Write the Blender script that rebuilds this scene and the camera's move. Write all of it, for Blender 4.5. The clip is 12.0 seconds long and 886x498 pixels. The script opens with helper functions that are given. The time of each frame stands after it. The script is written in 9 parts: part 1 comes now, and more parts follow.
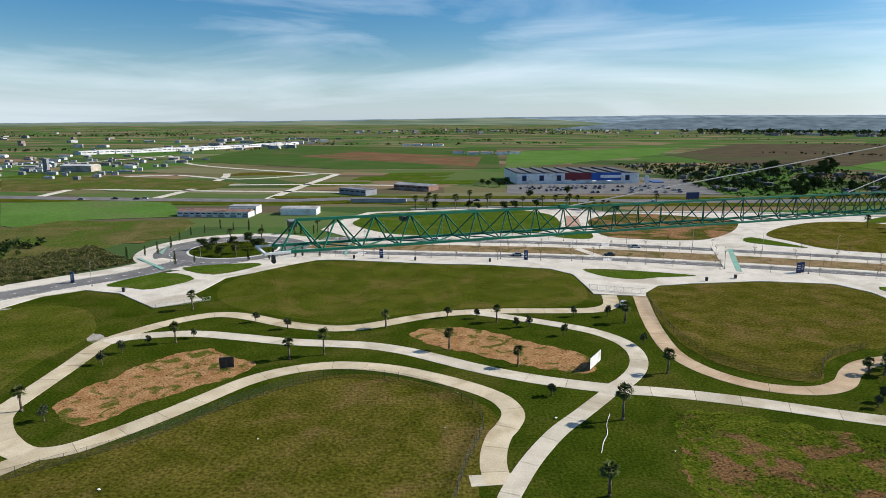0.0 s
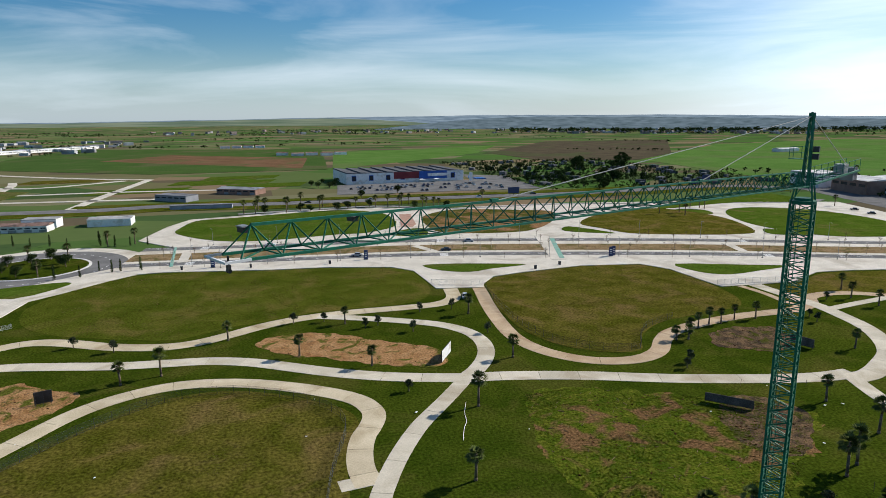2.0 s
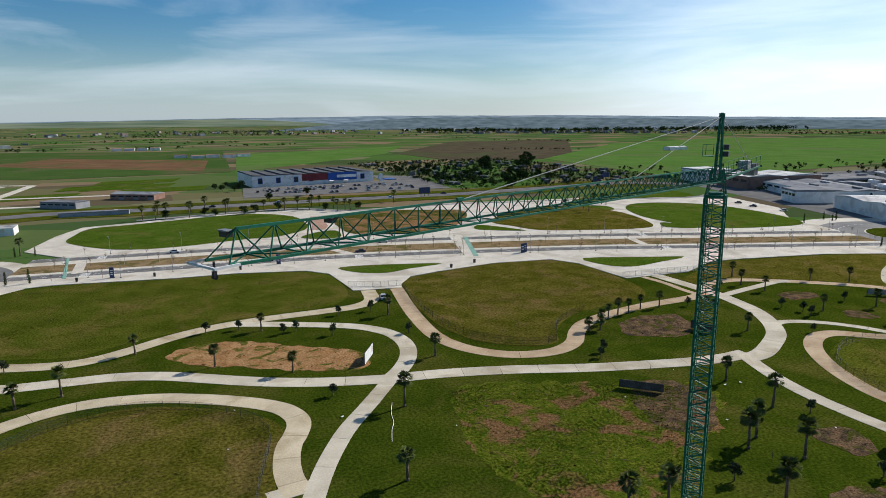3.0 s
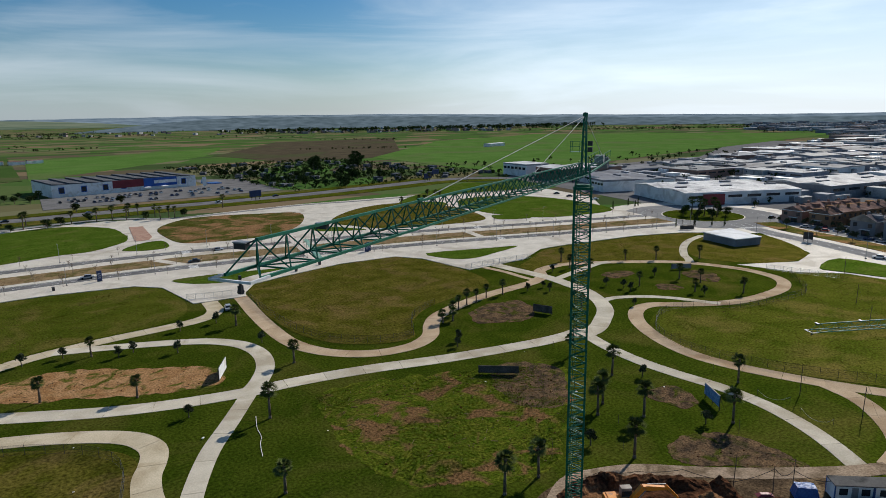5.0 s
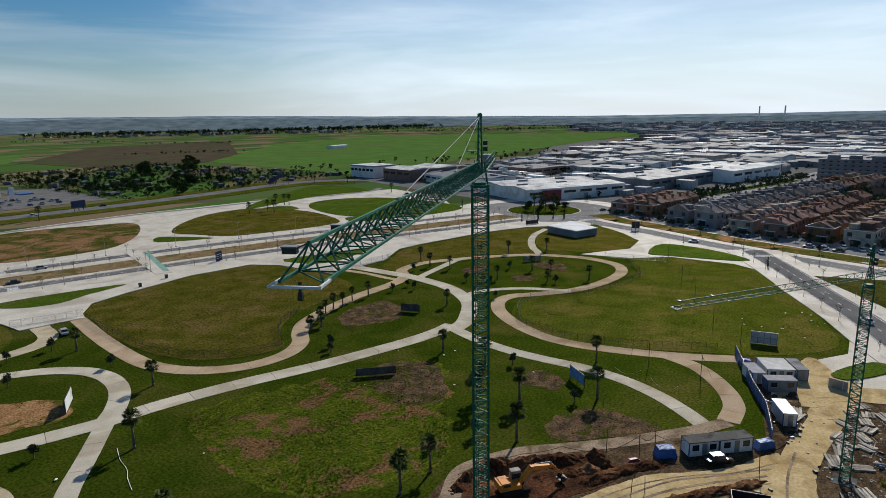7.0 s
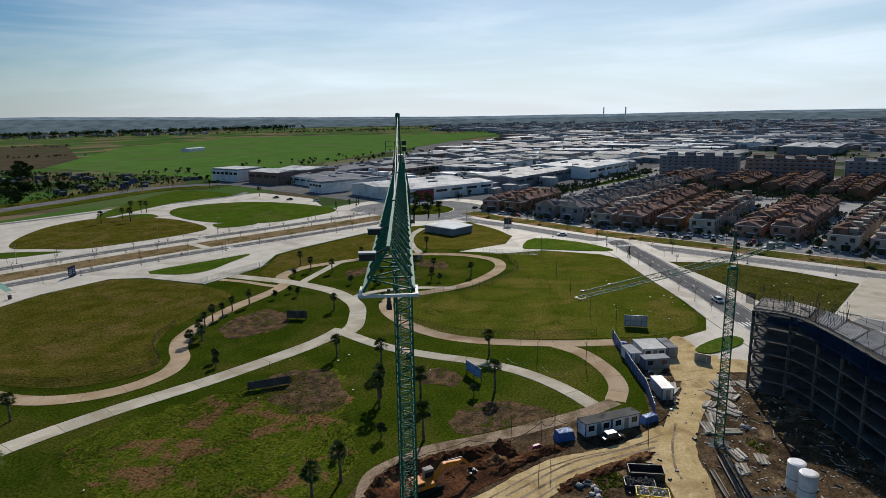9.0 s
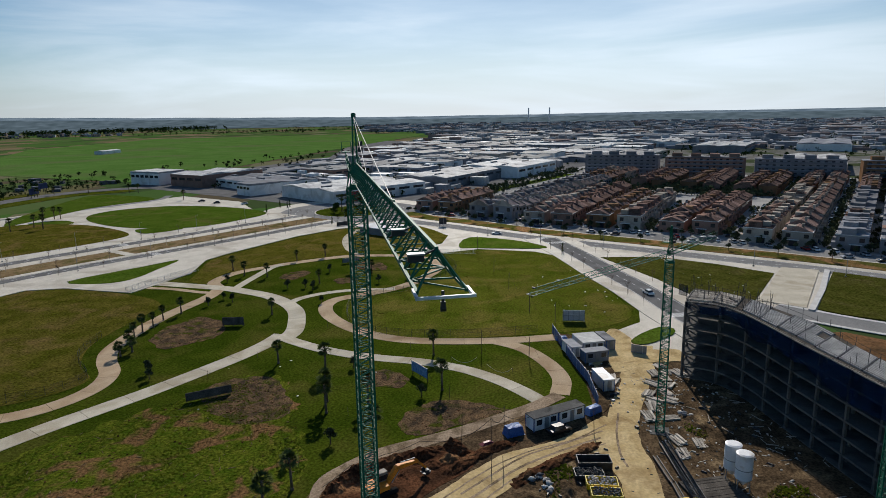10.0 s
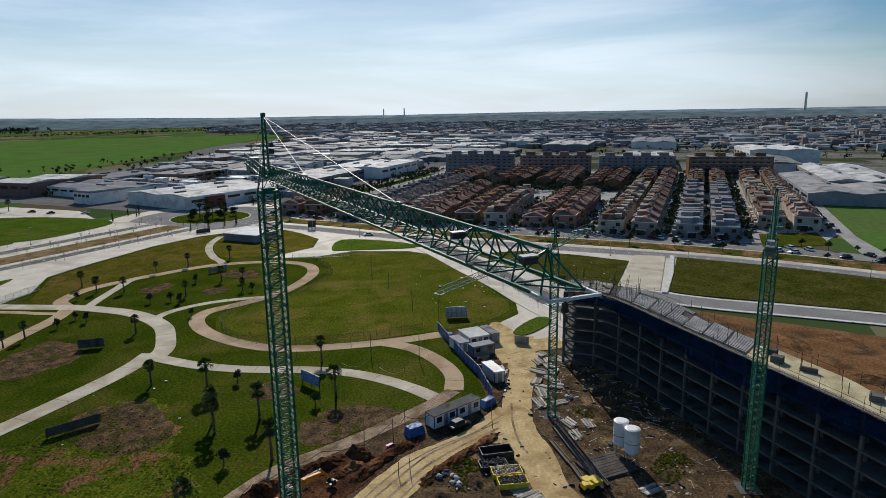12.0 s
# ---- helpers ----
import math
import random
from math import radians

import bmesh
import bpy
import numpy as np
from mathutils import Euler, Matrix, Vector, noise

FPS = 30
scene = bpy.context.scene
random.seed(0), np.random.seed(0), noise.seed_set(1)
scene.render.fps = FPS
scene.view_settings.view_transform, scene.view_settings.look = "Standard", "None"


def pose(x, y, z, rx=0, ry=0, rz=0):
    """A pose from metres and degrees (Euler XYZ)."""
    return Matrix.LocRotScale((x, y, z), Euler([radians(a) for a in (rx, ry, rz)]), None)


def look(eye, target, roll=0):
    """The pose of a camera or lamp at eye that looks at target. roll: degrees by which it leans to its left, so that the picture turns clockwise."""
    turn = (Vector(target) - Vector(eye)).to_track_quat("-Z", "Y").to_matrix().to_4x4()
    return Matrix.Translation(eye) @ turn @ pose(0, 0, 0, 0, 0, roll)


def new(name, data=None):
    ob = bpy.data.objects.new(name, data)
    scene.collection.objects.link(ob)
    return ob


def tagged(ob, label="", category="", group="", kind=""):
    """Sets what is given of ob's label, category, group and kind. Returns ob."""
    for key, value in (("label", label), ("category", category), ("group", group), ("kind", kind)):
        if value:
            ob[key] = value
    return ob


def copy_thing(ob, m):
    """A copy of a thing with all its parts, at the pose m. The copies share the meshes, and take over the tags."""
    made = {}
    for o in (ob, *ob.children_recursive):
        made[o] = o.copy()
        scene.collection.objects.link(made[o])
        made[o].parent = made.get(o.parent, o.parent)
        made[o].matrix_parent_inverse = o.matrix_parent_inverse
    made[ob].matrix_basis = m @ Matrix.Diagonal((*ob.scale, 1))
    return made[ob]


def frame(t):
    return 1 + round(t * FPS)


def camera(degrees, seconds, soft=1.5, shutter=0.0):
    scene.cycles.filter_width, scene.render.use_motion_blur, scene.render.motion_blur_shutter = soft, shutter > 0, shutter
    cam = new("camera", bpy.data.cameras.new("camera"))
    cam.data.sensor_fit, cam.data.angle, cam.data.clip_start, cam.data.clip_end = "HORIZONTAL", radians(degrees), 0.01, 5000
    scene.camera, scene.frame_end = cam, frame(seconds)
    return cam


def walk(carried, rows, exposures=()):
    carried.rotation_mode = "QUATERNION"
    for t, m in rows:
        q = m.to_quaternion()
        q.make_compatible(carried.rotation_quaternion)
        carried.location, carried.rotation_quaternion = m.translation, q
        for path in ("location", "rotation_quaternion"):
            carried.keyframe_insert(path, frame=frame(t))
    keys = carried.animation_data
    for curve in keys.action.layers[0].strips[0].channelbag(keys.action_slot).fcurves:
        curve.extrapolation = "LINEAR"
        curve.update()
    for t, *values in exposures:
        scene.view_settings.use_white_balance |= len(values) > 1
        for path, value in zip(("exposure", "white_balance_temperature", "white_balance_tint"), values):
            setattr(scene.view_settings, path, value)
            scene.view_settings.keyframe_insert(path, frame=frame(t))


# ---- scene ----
from mathutils.geometry import tessellate_polygon

# ---- camera ----
cam = camera(69.97, 12.0, soft=0.75)
ROWS = [
    (0, 0.498, -0.604, 52.796, -0.181, -11.530, 0.067),
    (0.5, -0.448, -0.508, 52.782, -3.821, -11.540, 0.147),
    (1, -1.412, -0.373, 52.759, -7.570, -11.550, 0.202),
    (1.5, -2.403, -0.184, 52.732, -11.628, -11.550, 0.236),
    (2, -3.411, 0.013, 52.698, -15.918, -11.555, 0.315),
    (2.5, -4.467, 0.246, 52.691, -19.898, -11.543, 0.255),
    (3, -5.565, 0.593, 52.696, -24.267, -11.548, 0.375),
    (5, -10.216, 2.785, 52.878, -39.866, -11.786, 0.831),
    (5.5, -11.266, 3.548, 52.875, -43.428, -11.790, 0.818),
    (6, -12.249, 4.448, 52.854, -46.820, -11.793, 0.806),
    (6.5, -13.182, 5.429, 52.831, -50.385, -11.804, 0.816),
    (7, -13.993, 6.458, 52.846, -54.061, -11.830, 0.884),
    (7.5, -14.654, 7.562, 52.853, -57.313, -11.858, 0.903),
    (9.5, -16.563, 12.328, 52.839, -69.420, -11.980, 0.937),
    (10, -16.943, 13.623, 52.841, -72.717, -12.013, 0.944),
    (10.5, -17.202, 14.869, 52.844, -75.882, -12.045, 0.908),
    (11, -17.371, 16.239, 52.845, -79.427, -12.072, 0.923),
    (11.5, -17.446, 17.633, 52.844, -82.420, -12.108, 0.913),
    (12, -17.427, 19.108, 52.855, -85.593, -12.142, 0.851),
]
EXPOSURES = [(0.0, 0.38), (1.5, 0.27), (3.0, 0.10), (5.5, -0.20), (12.0, -0.36)]
walk(cam, [(t, pose(x, y, z, 90 + pitch, roll, yaw)) for t, x, y, z, yaw, pitch, roll in ROWS], EXPOSURES)

# ---- sky and sun ----
SUN_AZ, SUN_EL = 76.5, 33.0          # clockwise from +y, above the horizon
world = bpy.data.worlds.new("sky")
scene.world = world
world.use_nodes = True
wn, wl = world.node_tree.nodes, world.node_tree.links
wn.clear()
sky = wn.new("ShaderNodeTexSky")
sky.sky_type, sky.sun_disc = "NISHITA", False
sky.sun_elevation, sky.sun_rotation = radians(SUN_EL), radians(SUN_AZ)
sky.air_density, sky.dust_density, sky.ozone_density = 1.0, 0.3, 4.0
wc = wn.new("ShaderNodeTexCoord")
wm = wn.new("ShaderNodeMapping")
wm.inputs["Scale"].default_value = (1.1, 1.1, 9.0)
wm.inputs["Rotation"].default_value = (0.0, 0.12, 0.5)
wz = wn.new("ShaderNodeTexNoise")
wz.inputs["Scale"].default_value, wz.inputs["Detail"].default_value, wz.inputs["Roughness"].default_value = 1.7, 7.0, 0.55
wz.inputs["Distortion"].default_value = 0.5
wr = wn.new("ShaderNodeValToRGB")
wr.color_ramp.elements[0].position, wr.color_ramp.elements[1].position = 0.47, 0.80
wx = wn.new("ShaderNodeMix")
wx.data_type = "RGBA"
wf = wn.new("ShaderNodeMath")
wf.operation = "MULTIPLY"
wf.inputs[1].default_value = 0.6
wx.inputs["B"].default_value = (9.8, 11.0, 12.2, 1)
# pale haze of the lower sky, thinning upwards
ws = wn.new("ShaderNodeSeparateXYZ")
wh = wn.new("ShaderNodeMapRange")
wh.interpolation_type = "SMOOTHERSTEP"
wh.inputs["From Min"].default_value, wh.inputs["From Max"].default_value = 0.13, -0.02
wh.inputs["To Min"].default_value, wh.inputs["To Max"].default_value = 0.0, 0.62
wy = wn.new("ShaderNodeMix")
wy.data_type = "RGBA"
wy.inputs["B"].default_value = (5.9, 7.6, 9.4, 1)
wb = wn.new("ShaderNodeBackground")
wb.inputs["Strength"].default_value = 0.075
wo = wn.new("ShaderNodeOutputWorld")
wl.new(wc.outputs["Generated"], wm.inputs["Vector"])
wl.new(wc.outputs["Generated"], ws.inputs["Vector"])
wl.new(ws.outputs["Z"], wh.inputs["Value"])
wl.new(wm.outputs["Vector"], wz.inputs["Vector"])
wl.new(wz.outputs["Fac"], wr.inputs["Fac"])
wl.new(wr.outputs["Color"], wf.inputs[0])
wl.new(wh.outputs["Result"], wy.inputs["Factor"])
# deeper blue aloft, and a wide bright veil of thin cloud on the sun's side
wq = wn.new("ShaderNodeHueSaturation")
wq.inputs["Saturation"].default_value, wq.inputs["Value"].default_value = 1.4, 1.02
wl.new(sky.outputs["Color"], wq.inputs["Color"])
wl.new(wq.outputs["Color"], wy.inputs["A"])
wd = wn.new("ShaderNodeVectorMath")
wd.operation = "DOT_PRODUCT"
wd.inputs[1].default_value = (math.sin(radians(SUN_AZ)), math.cos(radians(SUN_AZ)), 0.0)
wl.new(wc.outputs["Generated"], wd.inputs[0])
wv = wn.new("ShaderNodeMapRange")
wv.interpolation_type = "SMOOTHERSTEP"
wv.inputs["From Min"].default_value, wv.inputs["From Max"].default_value = 0.62, 1.05
wv.inputs["To Min"].default_value, wv.inputs["To Max"].default_value = 0.0, 0.85
wl.new(wd.outputs["Value"], wv.inputs["Value"])
wu = wn.new("ShaderNodeMix")
wu.data_type = "RGBA"
wu.inputs["B"].default_value = (15.0, 17.3, 19.6, 1)
wl.new(wy.outputs["Result"], wx.inputs["A"])
wl.new(wf.outputs["Value"], wx.inputs["Factor"])
wk = wn.new("ShaderNodeMapRange")
wk.inputs["From Min"].default_value, wk.inputs["From Max"].default_value = 0.38, 0.66
wk.inputs["To Min"].default_value, wk.inputs["To Max"].default_value = 0.65, 1.15
wl.new(wz.outputs["Fac"], wk.inputs["Value"])
wp = wn.new("ShaderNodeMath")
wp.operation = "MULTIPLY"
we = wn.new("ShaderNodeMapRange")
we.inputs["From Min"].default_value, we.inputs["From Max"].default_value = 0.03, 0.2
we.inputs["To Min"].default_value, we.inputs["To Max"].default_value = 1.0, 0.5
wl.new(ws.outputs["Z"], we.inputs["Value"])
wt = wn.new("ShaderNodeMath")
wt.operation = "MULTIPLY"
wl.new(wv.outputs["Result"], wt.inputs[0])
wl.new(we.outputs["Result"], wt.inputs[1])
wl.new(wt.outputs["Value"], wp.inputs[0])
wl.new(wk.outputs["Result"], wp.inputs[1])
wl.new(wx.outputs["Result"], wu.inputs["A"])
wl.new(wp.outputs["Value"], wu.inputs["Factor"])
wl.new(wu.outputs["Result"], wb.inputs["Color"])
wl.new(wb.outputs["Background"], wo.inputs["Surface"])
sun = new("sun", bpy.data.lights.new("sun", "SUN"))
sun.data.energy, sun.data.angle, sun.data.color = 5.0, radians(0.53), (1.0, 0.94, 0.85)
_az, _el = radians(SUN_AZ), radians(SUN_EL)
SUN_DIR = Vector((math.sin(_az) * math.cos(_el), math.cos(_az) * math.cos(_el), math.sin(_el)))
sun.matrix_world = look(SUN_DIR * 200, (0, 0, 0))

# ---- materials ----
def material(name, a, b, size=4.0, fine=0.3, rough=0.85, metal=0.0, bump=0.3, speck=0.25, stain=None, contrast=(0.35, 0.65), vary=0.0, alpha=1.0, stain_size=18.0, stain_at=(0.52, 0.66), spec=None, gloss=0.0, thin=0.0):
    """Two colours mixed by broad patches, with a finer grain, an optional third colour in stains, relief and change from piece to piece."""
    m = bpy.data.materials.new(name)
    m.use_nodes = True
    n, l = m.node_tree.nodes, m.node_tree.links
    p = n["Principled BSDF"]
    p.inputs["Roughness"].default_value, p.inputs["Metallic"].default_value = rough, metal
    p.inputs["Specular IOR Level"].default_value = (0.0 if rough > 0.65 else 0.45) if spec is None else spec
    g = n.new("ShaderNodeNewGeometry")

    def noise_tex(scale, detail=5.0, distort=0.0):
        t = n.new("ShaderNodeTexNoise")
        t.inputs["Scale"].default_value, t.inputs["Detail"].default_value = scale, detail
        t.inputs["Distortion"].default_value = distort
        l.new(g.outputs["Position"], t.inputs["Vector"])
        return t

    def mixed(kind, fac, x, y):
        k = n.new("ShaderNodeMix")
        k.data_type, k.blend_type = "RGBA", kind
        for sock, val in ((k.inputs["Factor"], fac), (k.inputs["A"], x), (k.inputs["B"], y)):
            if isinstance(val, (int, float, tuple)):
                sock.default_value = (*val, 1) if isinstance(val, tuple) else val
            else:
                l.new(val, sock)
        return k.outputs["Result"]

    def ramp(src, lo, hi):
        r = n.new("ShaderNodeMapRange")
        r.inputs["From Min"].default_value, r.inputs["From Max"].default_value = lo, hi
        l.new(src, r.inputs["Value"])
        return r.outputs["Result"]

    broad = noise_tex(1.0 / size, 5.0, 0.4)
    col = mixed("MIX", ramp(broad.outputs["Fac"], *contrast), a, b)
    if stain:
        col = mixed("MIX", ramp(noise_tex(1.0 / stain_size, 7.0, 0.8).outputs["Fac"], *stain_at), col, stain)
    grain = noise_tex(1.0 / fine, 4.0)
    dark = mixed("MIX", ramp(grain.outputs["Fac"], 0.3, 0.7), (1 - speck,) * 3, (1 + speck,) * 3)
    col = mixed("MULTIPLY", 1.0, col, dark)
    if vary:
        o = n.new("ShaderNodeObjectInfo")
        r = n.new("ShaderNodeMapRange")
        r.inputs["To Min"].default_value, r.inputs["To Max"].default_value = 1 - vary, 1 + vary
        l.new(o.outputs["Random"], r.inputs["Value"])
        c = n.new("ShaderNodeCombineColor")
        for k in range(3):
            l.new(r.outputs["Result"], c.inputs[k])
        col = mixed("MULTIPLY", 1.0, col, c.outputs["Color"])
    l.new(col, p.inputs["Base Color"])
    if bump:
        bp = n.new("ShaderNodeBump")
        bp.inputs["Strength"].default_value, bp.inputs["Distance"].default_value = bump, fine * 0.35
        l.new(grain.outputs["Fac"], bp.inputs["Height"])
        l.new(bp.outputs["Normal"], p.inputs["Normal"])
    if gloss or thin:
        # gloss: the coloured shine of leaf blades seen against the sun; thin: light passing through them
        extra = n.new("ShaderNodeBsdfAnisotropic" if gloss else "ShaderNodeBsdfTranslucent")
        if gloss:
            extra.inputs["Roughness"].default_value = 0.62
        l.new(col, extra.inputs["Color"])
        ms = n.new("ShaderNodeMixShader")
        ms.inputs["Fac"].default_value = gloss or thin
        l.new(p.outputs["BSDF"], ms.inputs[1])
        l.new(extra.outputs["BSDF"], ms.inputs[2])
        l.new(ms.outputs["Shader"], n["Material Output"].inputs["Surface"])
    if alpha < 1:
        p.inputs["Alpha"].default_value = alpha
    return m


def fields(name):
    """Open farmland: patches of crop, fallow and ploughed soil with hedged edges."""
    m = material(name, (0.075, 0.095, 0.04), (0.125, 0.12, 0.065), size=160, fine=6.0, speck=0.3, bump=0.0)
    n, l = m.node_tree.nodes, m.node_tree.links
    p = n["Principled BSDF"]
    old = p.inputs["Base Color"].links[0].from_socket
    g = n.new("ShaderNodeNewGeometry")
    mp = n.new("ShaderNodeMapping")
    mp.inputs["Scale"].default_value = (1 / 520.0, 1 / 210.0, 0.0)
    mp.inputs["Rotation"].default_value = (0, 0, 0.35)
    v = n.new("ShaderNodeTexVoronoi")
    v.inputs["Randomness"].default_value = 0.85
    r = n.new("ShaderNodeValToRGB")
    r.color_ramp.interpolation = "CONSTANT"
    cols = [(0.0, (0.062, 0.118, 0.030)), (0.17, (0.135, 0.125, 0.062)), (0.3, (0.048, 0.078, 0.028)), (0.42, (0.20, 0.145, 0.088)), (0.52, (0.085, 0.125, 0.040)), (0.64, (0.105, 0.085, 0.055)), (0.74, (0.058, 0.130, 0.026)), (0.86, (0.16, 0.155, 0.085)), (0.93, (0.05, 0.09, 0.03))]
    e = r.color_ramp.elements
    e[0].position, e[0].color = cols[0][0], (*cols[0][1], 1)
    e[1].position, e[1].color = cols[1][0], (*cols[1][1], 1)
    for at, c in cols[2:]:
        k = e.new(at)
        k.color = (*c, 1)
    sep = n.new("ShaderNodeSeparateColor")
    mix = n.new("ShaderNodeMix")
    mix.data_type = "RGBA"
    mix.inputs["Factor"].default_value = 0.9
    l.new(g.outputs["Position"], mp.inputs["Vector"])
    l.new(mp.outputs["Vector"], v.inputs["Vector"])
    l.new(v.outputs["Color"], sep.inputs["Color"])
    l.new(sep.outputs["Red"], r.inputs["Fac"])
    l.new(old, mix.inputs["A"])
    l.new(r.outputs["Color"], mix.inputs["B"])
    l.new(mix.outputs["Result"], p.inputs["Base Color"])
    return m


M = {}
M["fields"] = fields("farmland")
M["grass"] = material("park_grass", (0.027, 0.044, 0.0036), (0.044, 0.060, 0.006), size=9, fine=0.5, stain=(0.072, 0.070, 0.014), stain_size=15, stain_at=(0.50, 0.72), bump=0.7, speck=0.5, gloss=0.07)
M["meadow"] = material("meadow_grass", (0.056, 0.059, 0.0068), (0.098, 0.084, 0.016), size=6, fine=0.6, stain=(0.140, 0.096, 0.034), stain_size=12, stain_at=(0.52, 0.74), bump=0.8, speck=0.55, gloss=0.08)
M["meadow_green"] = material("fresh_grass", (0.046, 0.062, 0.006), (0.074, 0.082, 0.011), size=9, fine=0.5, stain=(0.115, 0.096, 0.024), stain_size=15, stain_at=(0.51, 0.70), bump=0.7, speck=0.5, gloss=0.08)
M["lawn_fresh"] = material("watered_lawn", (0.044, 0.080, 0.008), (0.070, 0.105, 0.014), size=9, fine=0.6, stain=(0.105, 0.100, 0.028), stain_size=18, stain_at=(0.54, 0.74), bump=0.6, speck=0.4, gloss=0.08)
M["plot_grass"] = material("plot_grass", (0.040, 0.046, 0.008), (0.066, 0.066, 0.014), size=7, fine=0.6, stain=(0.088, 0.074, 0.026), stain_size=14, stain_at=(0.52, 0.74), bump=0.8, speck=0.5, gloss=0.06)
M["meadow_dry"] = material("dry_grass", (0.050, 0.058, 0.010), (0.085, 0.080, 0.022), size=9, fine=0.6, stain=(0.22, 0.125, 0.060), stain_size=14, stain_at=(0.46, 0.58), bump=0.8, speck=0.5, gloss=0.10)
M["weeds"] = material("weed_patch", (0.042, 0.070, 0.005), (0.092, 0.102, 0.012), size=1.8, fine=0.45, stain=(0.150, 0.085, 0.038), stain_size=7, stain_at=(0.535, 0.61), bump=1.0, speck=0.6, gloss=0.08)
M["red_soil"] = material("red_soil", (0.235, 0.122, 0.050), (0.33, 0.195, 0.095), size=3.2, fine=0.4, stain=(0.075, 0.080, 0.014), stain_size=4, stain_at=(0.52, 0.62), bump=0.9, speck=0.5)
M["dark_soil"] = material("dark_soil", (0.045, 0.034, 0.024), (0.150, 0.095, 0.052), size=2.2, fine=0.35, stain=(0.050, 0.056, 0.010), stain_size=3.2, stain_at=(0.53, 0.63), bump=0.8, speck=0.6)
M["pit_soil"] = material("dug_soil", (0.040, 0.021, 0.013), (0.115, 0.052, 0.027), size=3, fine=0.4, stain=(0.20, 0.105, 0.052), stain_size=5, stain_at=(0.56, 0.68), bump=1.0, speck=0.5)
M["site_sand"] = material("site_sand", (0.47, 0.345, 0.165), (0.59, 0.455, 0.25), size=4, fine=0.5, stain=(0.33, 0.23, 0.11), stain_size=5, stain_at=(0.50, 0.68), bump=0.35, speck=0.16)
M["site_dirt"] = material("site_dirt", (0.048, 0.034, 0.021), (0.115, 0.078, 0.046), size=3, fine=0.4, stain=(0.19, 0.135, 0.078), stain_size=5, stain_at=(0.54, 0.68), bump=0.9, speck=0.55)
M["median"] = material("median_earth", (0.18, 0.125, 0.066), (0.25, 0.18, 0.10), size=5, fine=0.5, stain=(0.10, 0.09, 0.03), stain_size=7, stain_at=(0.50, 0.64), bump=0.6, speck=0.3)
M["concrete"] = material("path_concrete", (0.48, 0.432, 0.340), (0.58, 0.527, 0.425), size=5, fine=0.25, speck=0.1, bump=0.15, vary=0.08, stain=(0.41, 0.355, 0.265), stain_size=9)
M["paving"] = material("pale_paving", (0.52, 0.475, 0.395), (0.62, 0.57, 0.485), size=6, fine=0.4, rough=0.6, speck=0.12, bump=0.15, stain=(0.42, 0.37, 0.295), stain_size=14, spec=0.05)
M["tan_path"] = material("tan_sand_path", (0.41, 0.305, 0.198), (0.50, 0.385, 0.265), size=5, fine=0.25, speck=0.12, bump=0.2, vary=0.08, stain=(0.35, 0.245, 0.15), stain_size=10)
M["cream_path"] = material("cream_sand_path", (0.44, 0.37, 0.255), (0.54, 0.465, 0.335), size=5, fine=0.25, speck=0.12, bump=0.2, vary=0.08, stain=(0.37, 0.30, 0.195), stain_size=9)
M["asphalt"] = material("asphalt", (0.135, 0.132, 0.13), (0.185, 0.182, 0.178), size=8, fine=0.3, rough=0.7, speck=0.15, bump=0.2)
M["asphalt_old"] = material("worn_asphalt", (0.205, 0.203, 0.198), (0.27, 0.265, 0.255), size=12, fine=0.4, speck=0.12, bump=0.15)
M["white_paint"] = material("road_paint", (0.72, 0.72, 0.70), (0.8, 0.8, 0.78), size=1, fine=0.1, speck=0.1, bump=0)
M["green_paint"] = material("green_cycle_paint", (0.16, 0.33, 0.27), (0.24, 0.40, 0.33), size=2, fine=0.2, speck=0.2, bump=0, stain=(0.3, 0.33, 0.29), stain_size=3)
M["kerb"] = material("kerb_stone", (0.55, 0.53, 0.5), (0.63, 0.61, 0.58), size=2, fine=0.2, speck=0.08, bump=0.1)
M["crane"] = material("green_crane_paint", (0.007, 0.112, 0.064), (0.011, 0.150, 0.088), size=2, fine=0.15, rough=0.55, speck=0.15, bump=0, stain=(0.02, 0.07, 0.05), stain_size=1.5, stain_at=(0.6, 0.75), spec=0.25)
M["galv"] = material("galvanised_steel", (0.5, 0.51, 0.52), (0.6, 0.61, 0.62), size=1, fine=0.1, rough=0.45, metal=0.6, speck=0.1, bump=0)
M["white_metal"] = material("white_painted_steel", (0.72, 0.73, 0.73), (0.8, 0.8, 0.8), size=2, fine=0.2, rough=0.5, speck=0.05, bump=0, stain=(0.6, 0.57, 0.52), stain_size=3)
M["dark_metal"] = material("dark_metal", (0.03, 0.033, 0.037), (0.05, 0.05, 0.055), size=1, fine=0.1, rough=0.5, metal=0.3, speck=0.15, bump=0)
M["grey_metal"] = material("grey_metal", (0.22, 0.23, 0.24), (0.3, 0.31, 0.32), size=2, fine=0.2, rough=0.5, metal=0.3, speck=0.1, bump=0)
M["cable"] = material("steel_cable", (0.32, 0.32, 0.31), (0.42, 0.42, 0.40), size=1, fine=0.1, rough=0.55, bump=0)
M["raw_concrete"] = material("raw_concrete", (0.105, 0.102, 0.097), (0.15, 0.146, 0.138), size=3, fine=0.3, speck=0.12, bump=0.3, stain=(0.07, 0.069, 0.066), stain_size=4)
M["formwork"] = material("formwork_deck", (0.31, 0.305, 0.295), (0.44, 0.43, 0.41), size=2, fine=0.2, speck=0.25, bump=0.3)
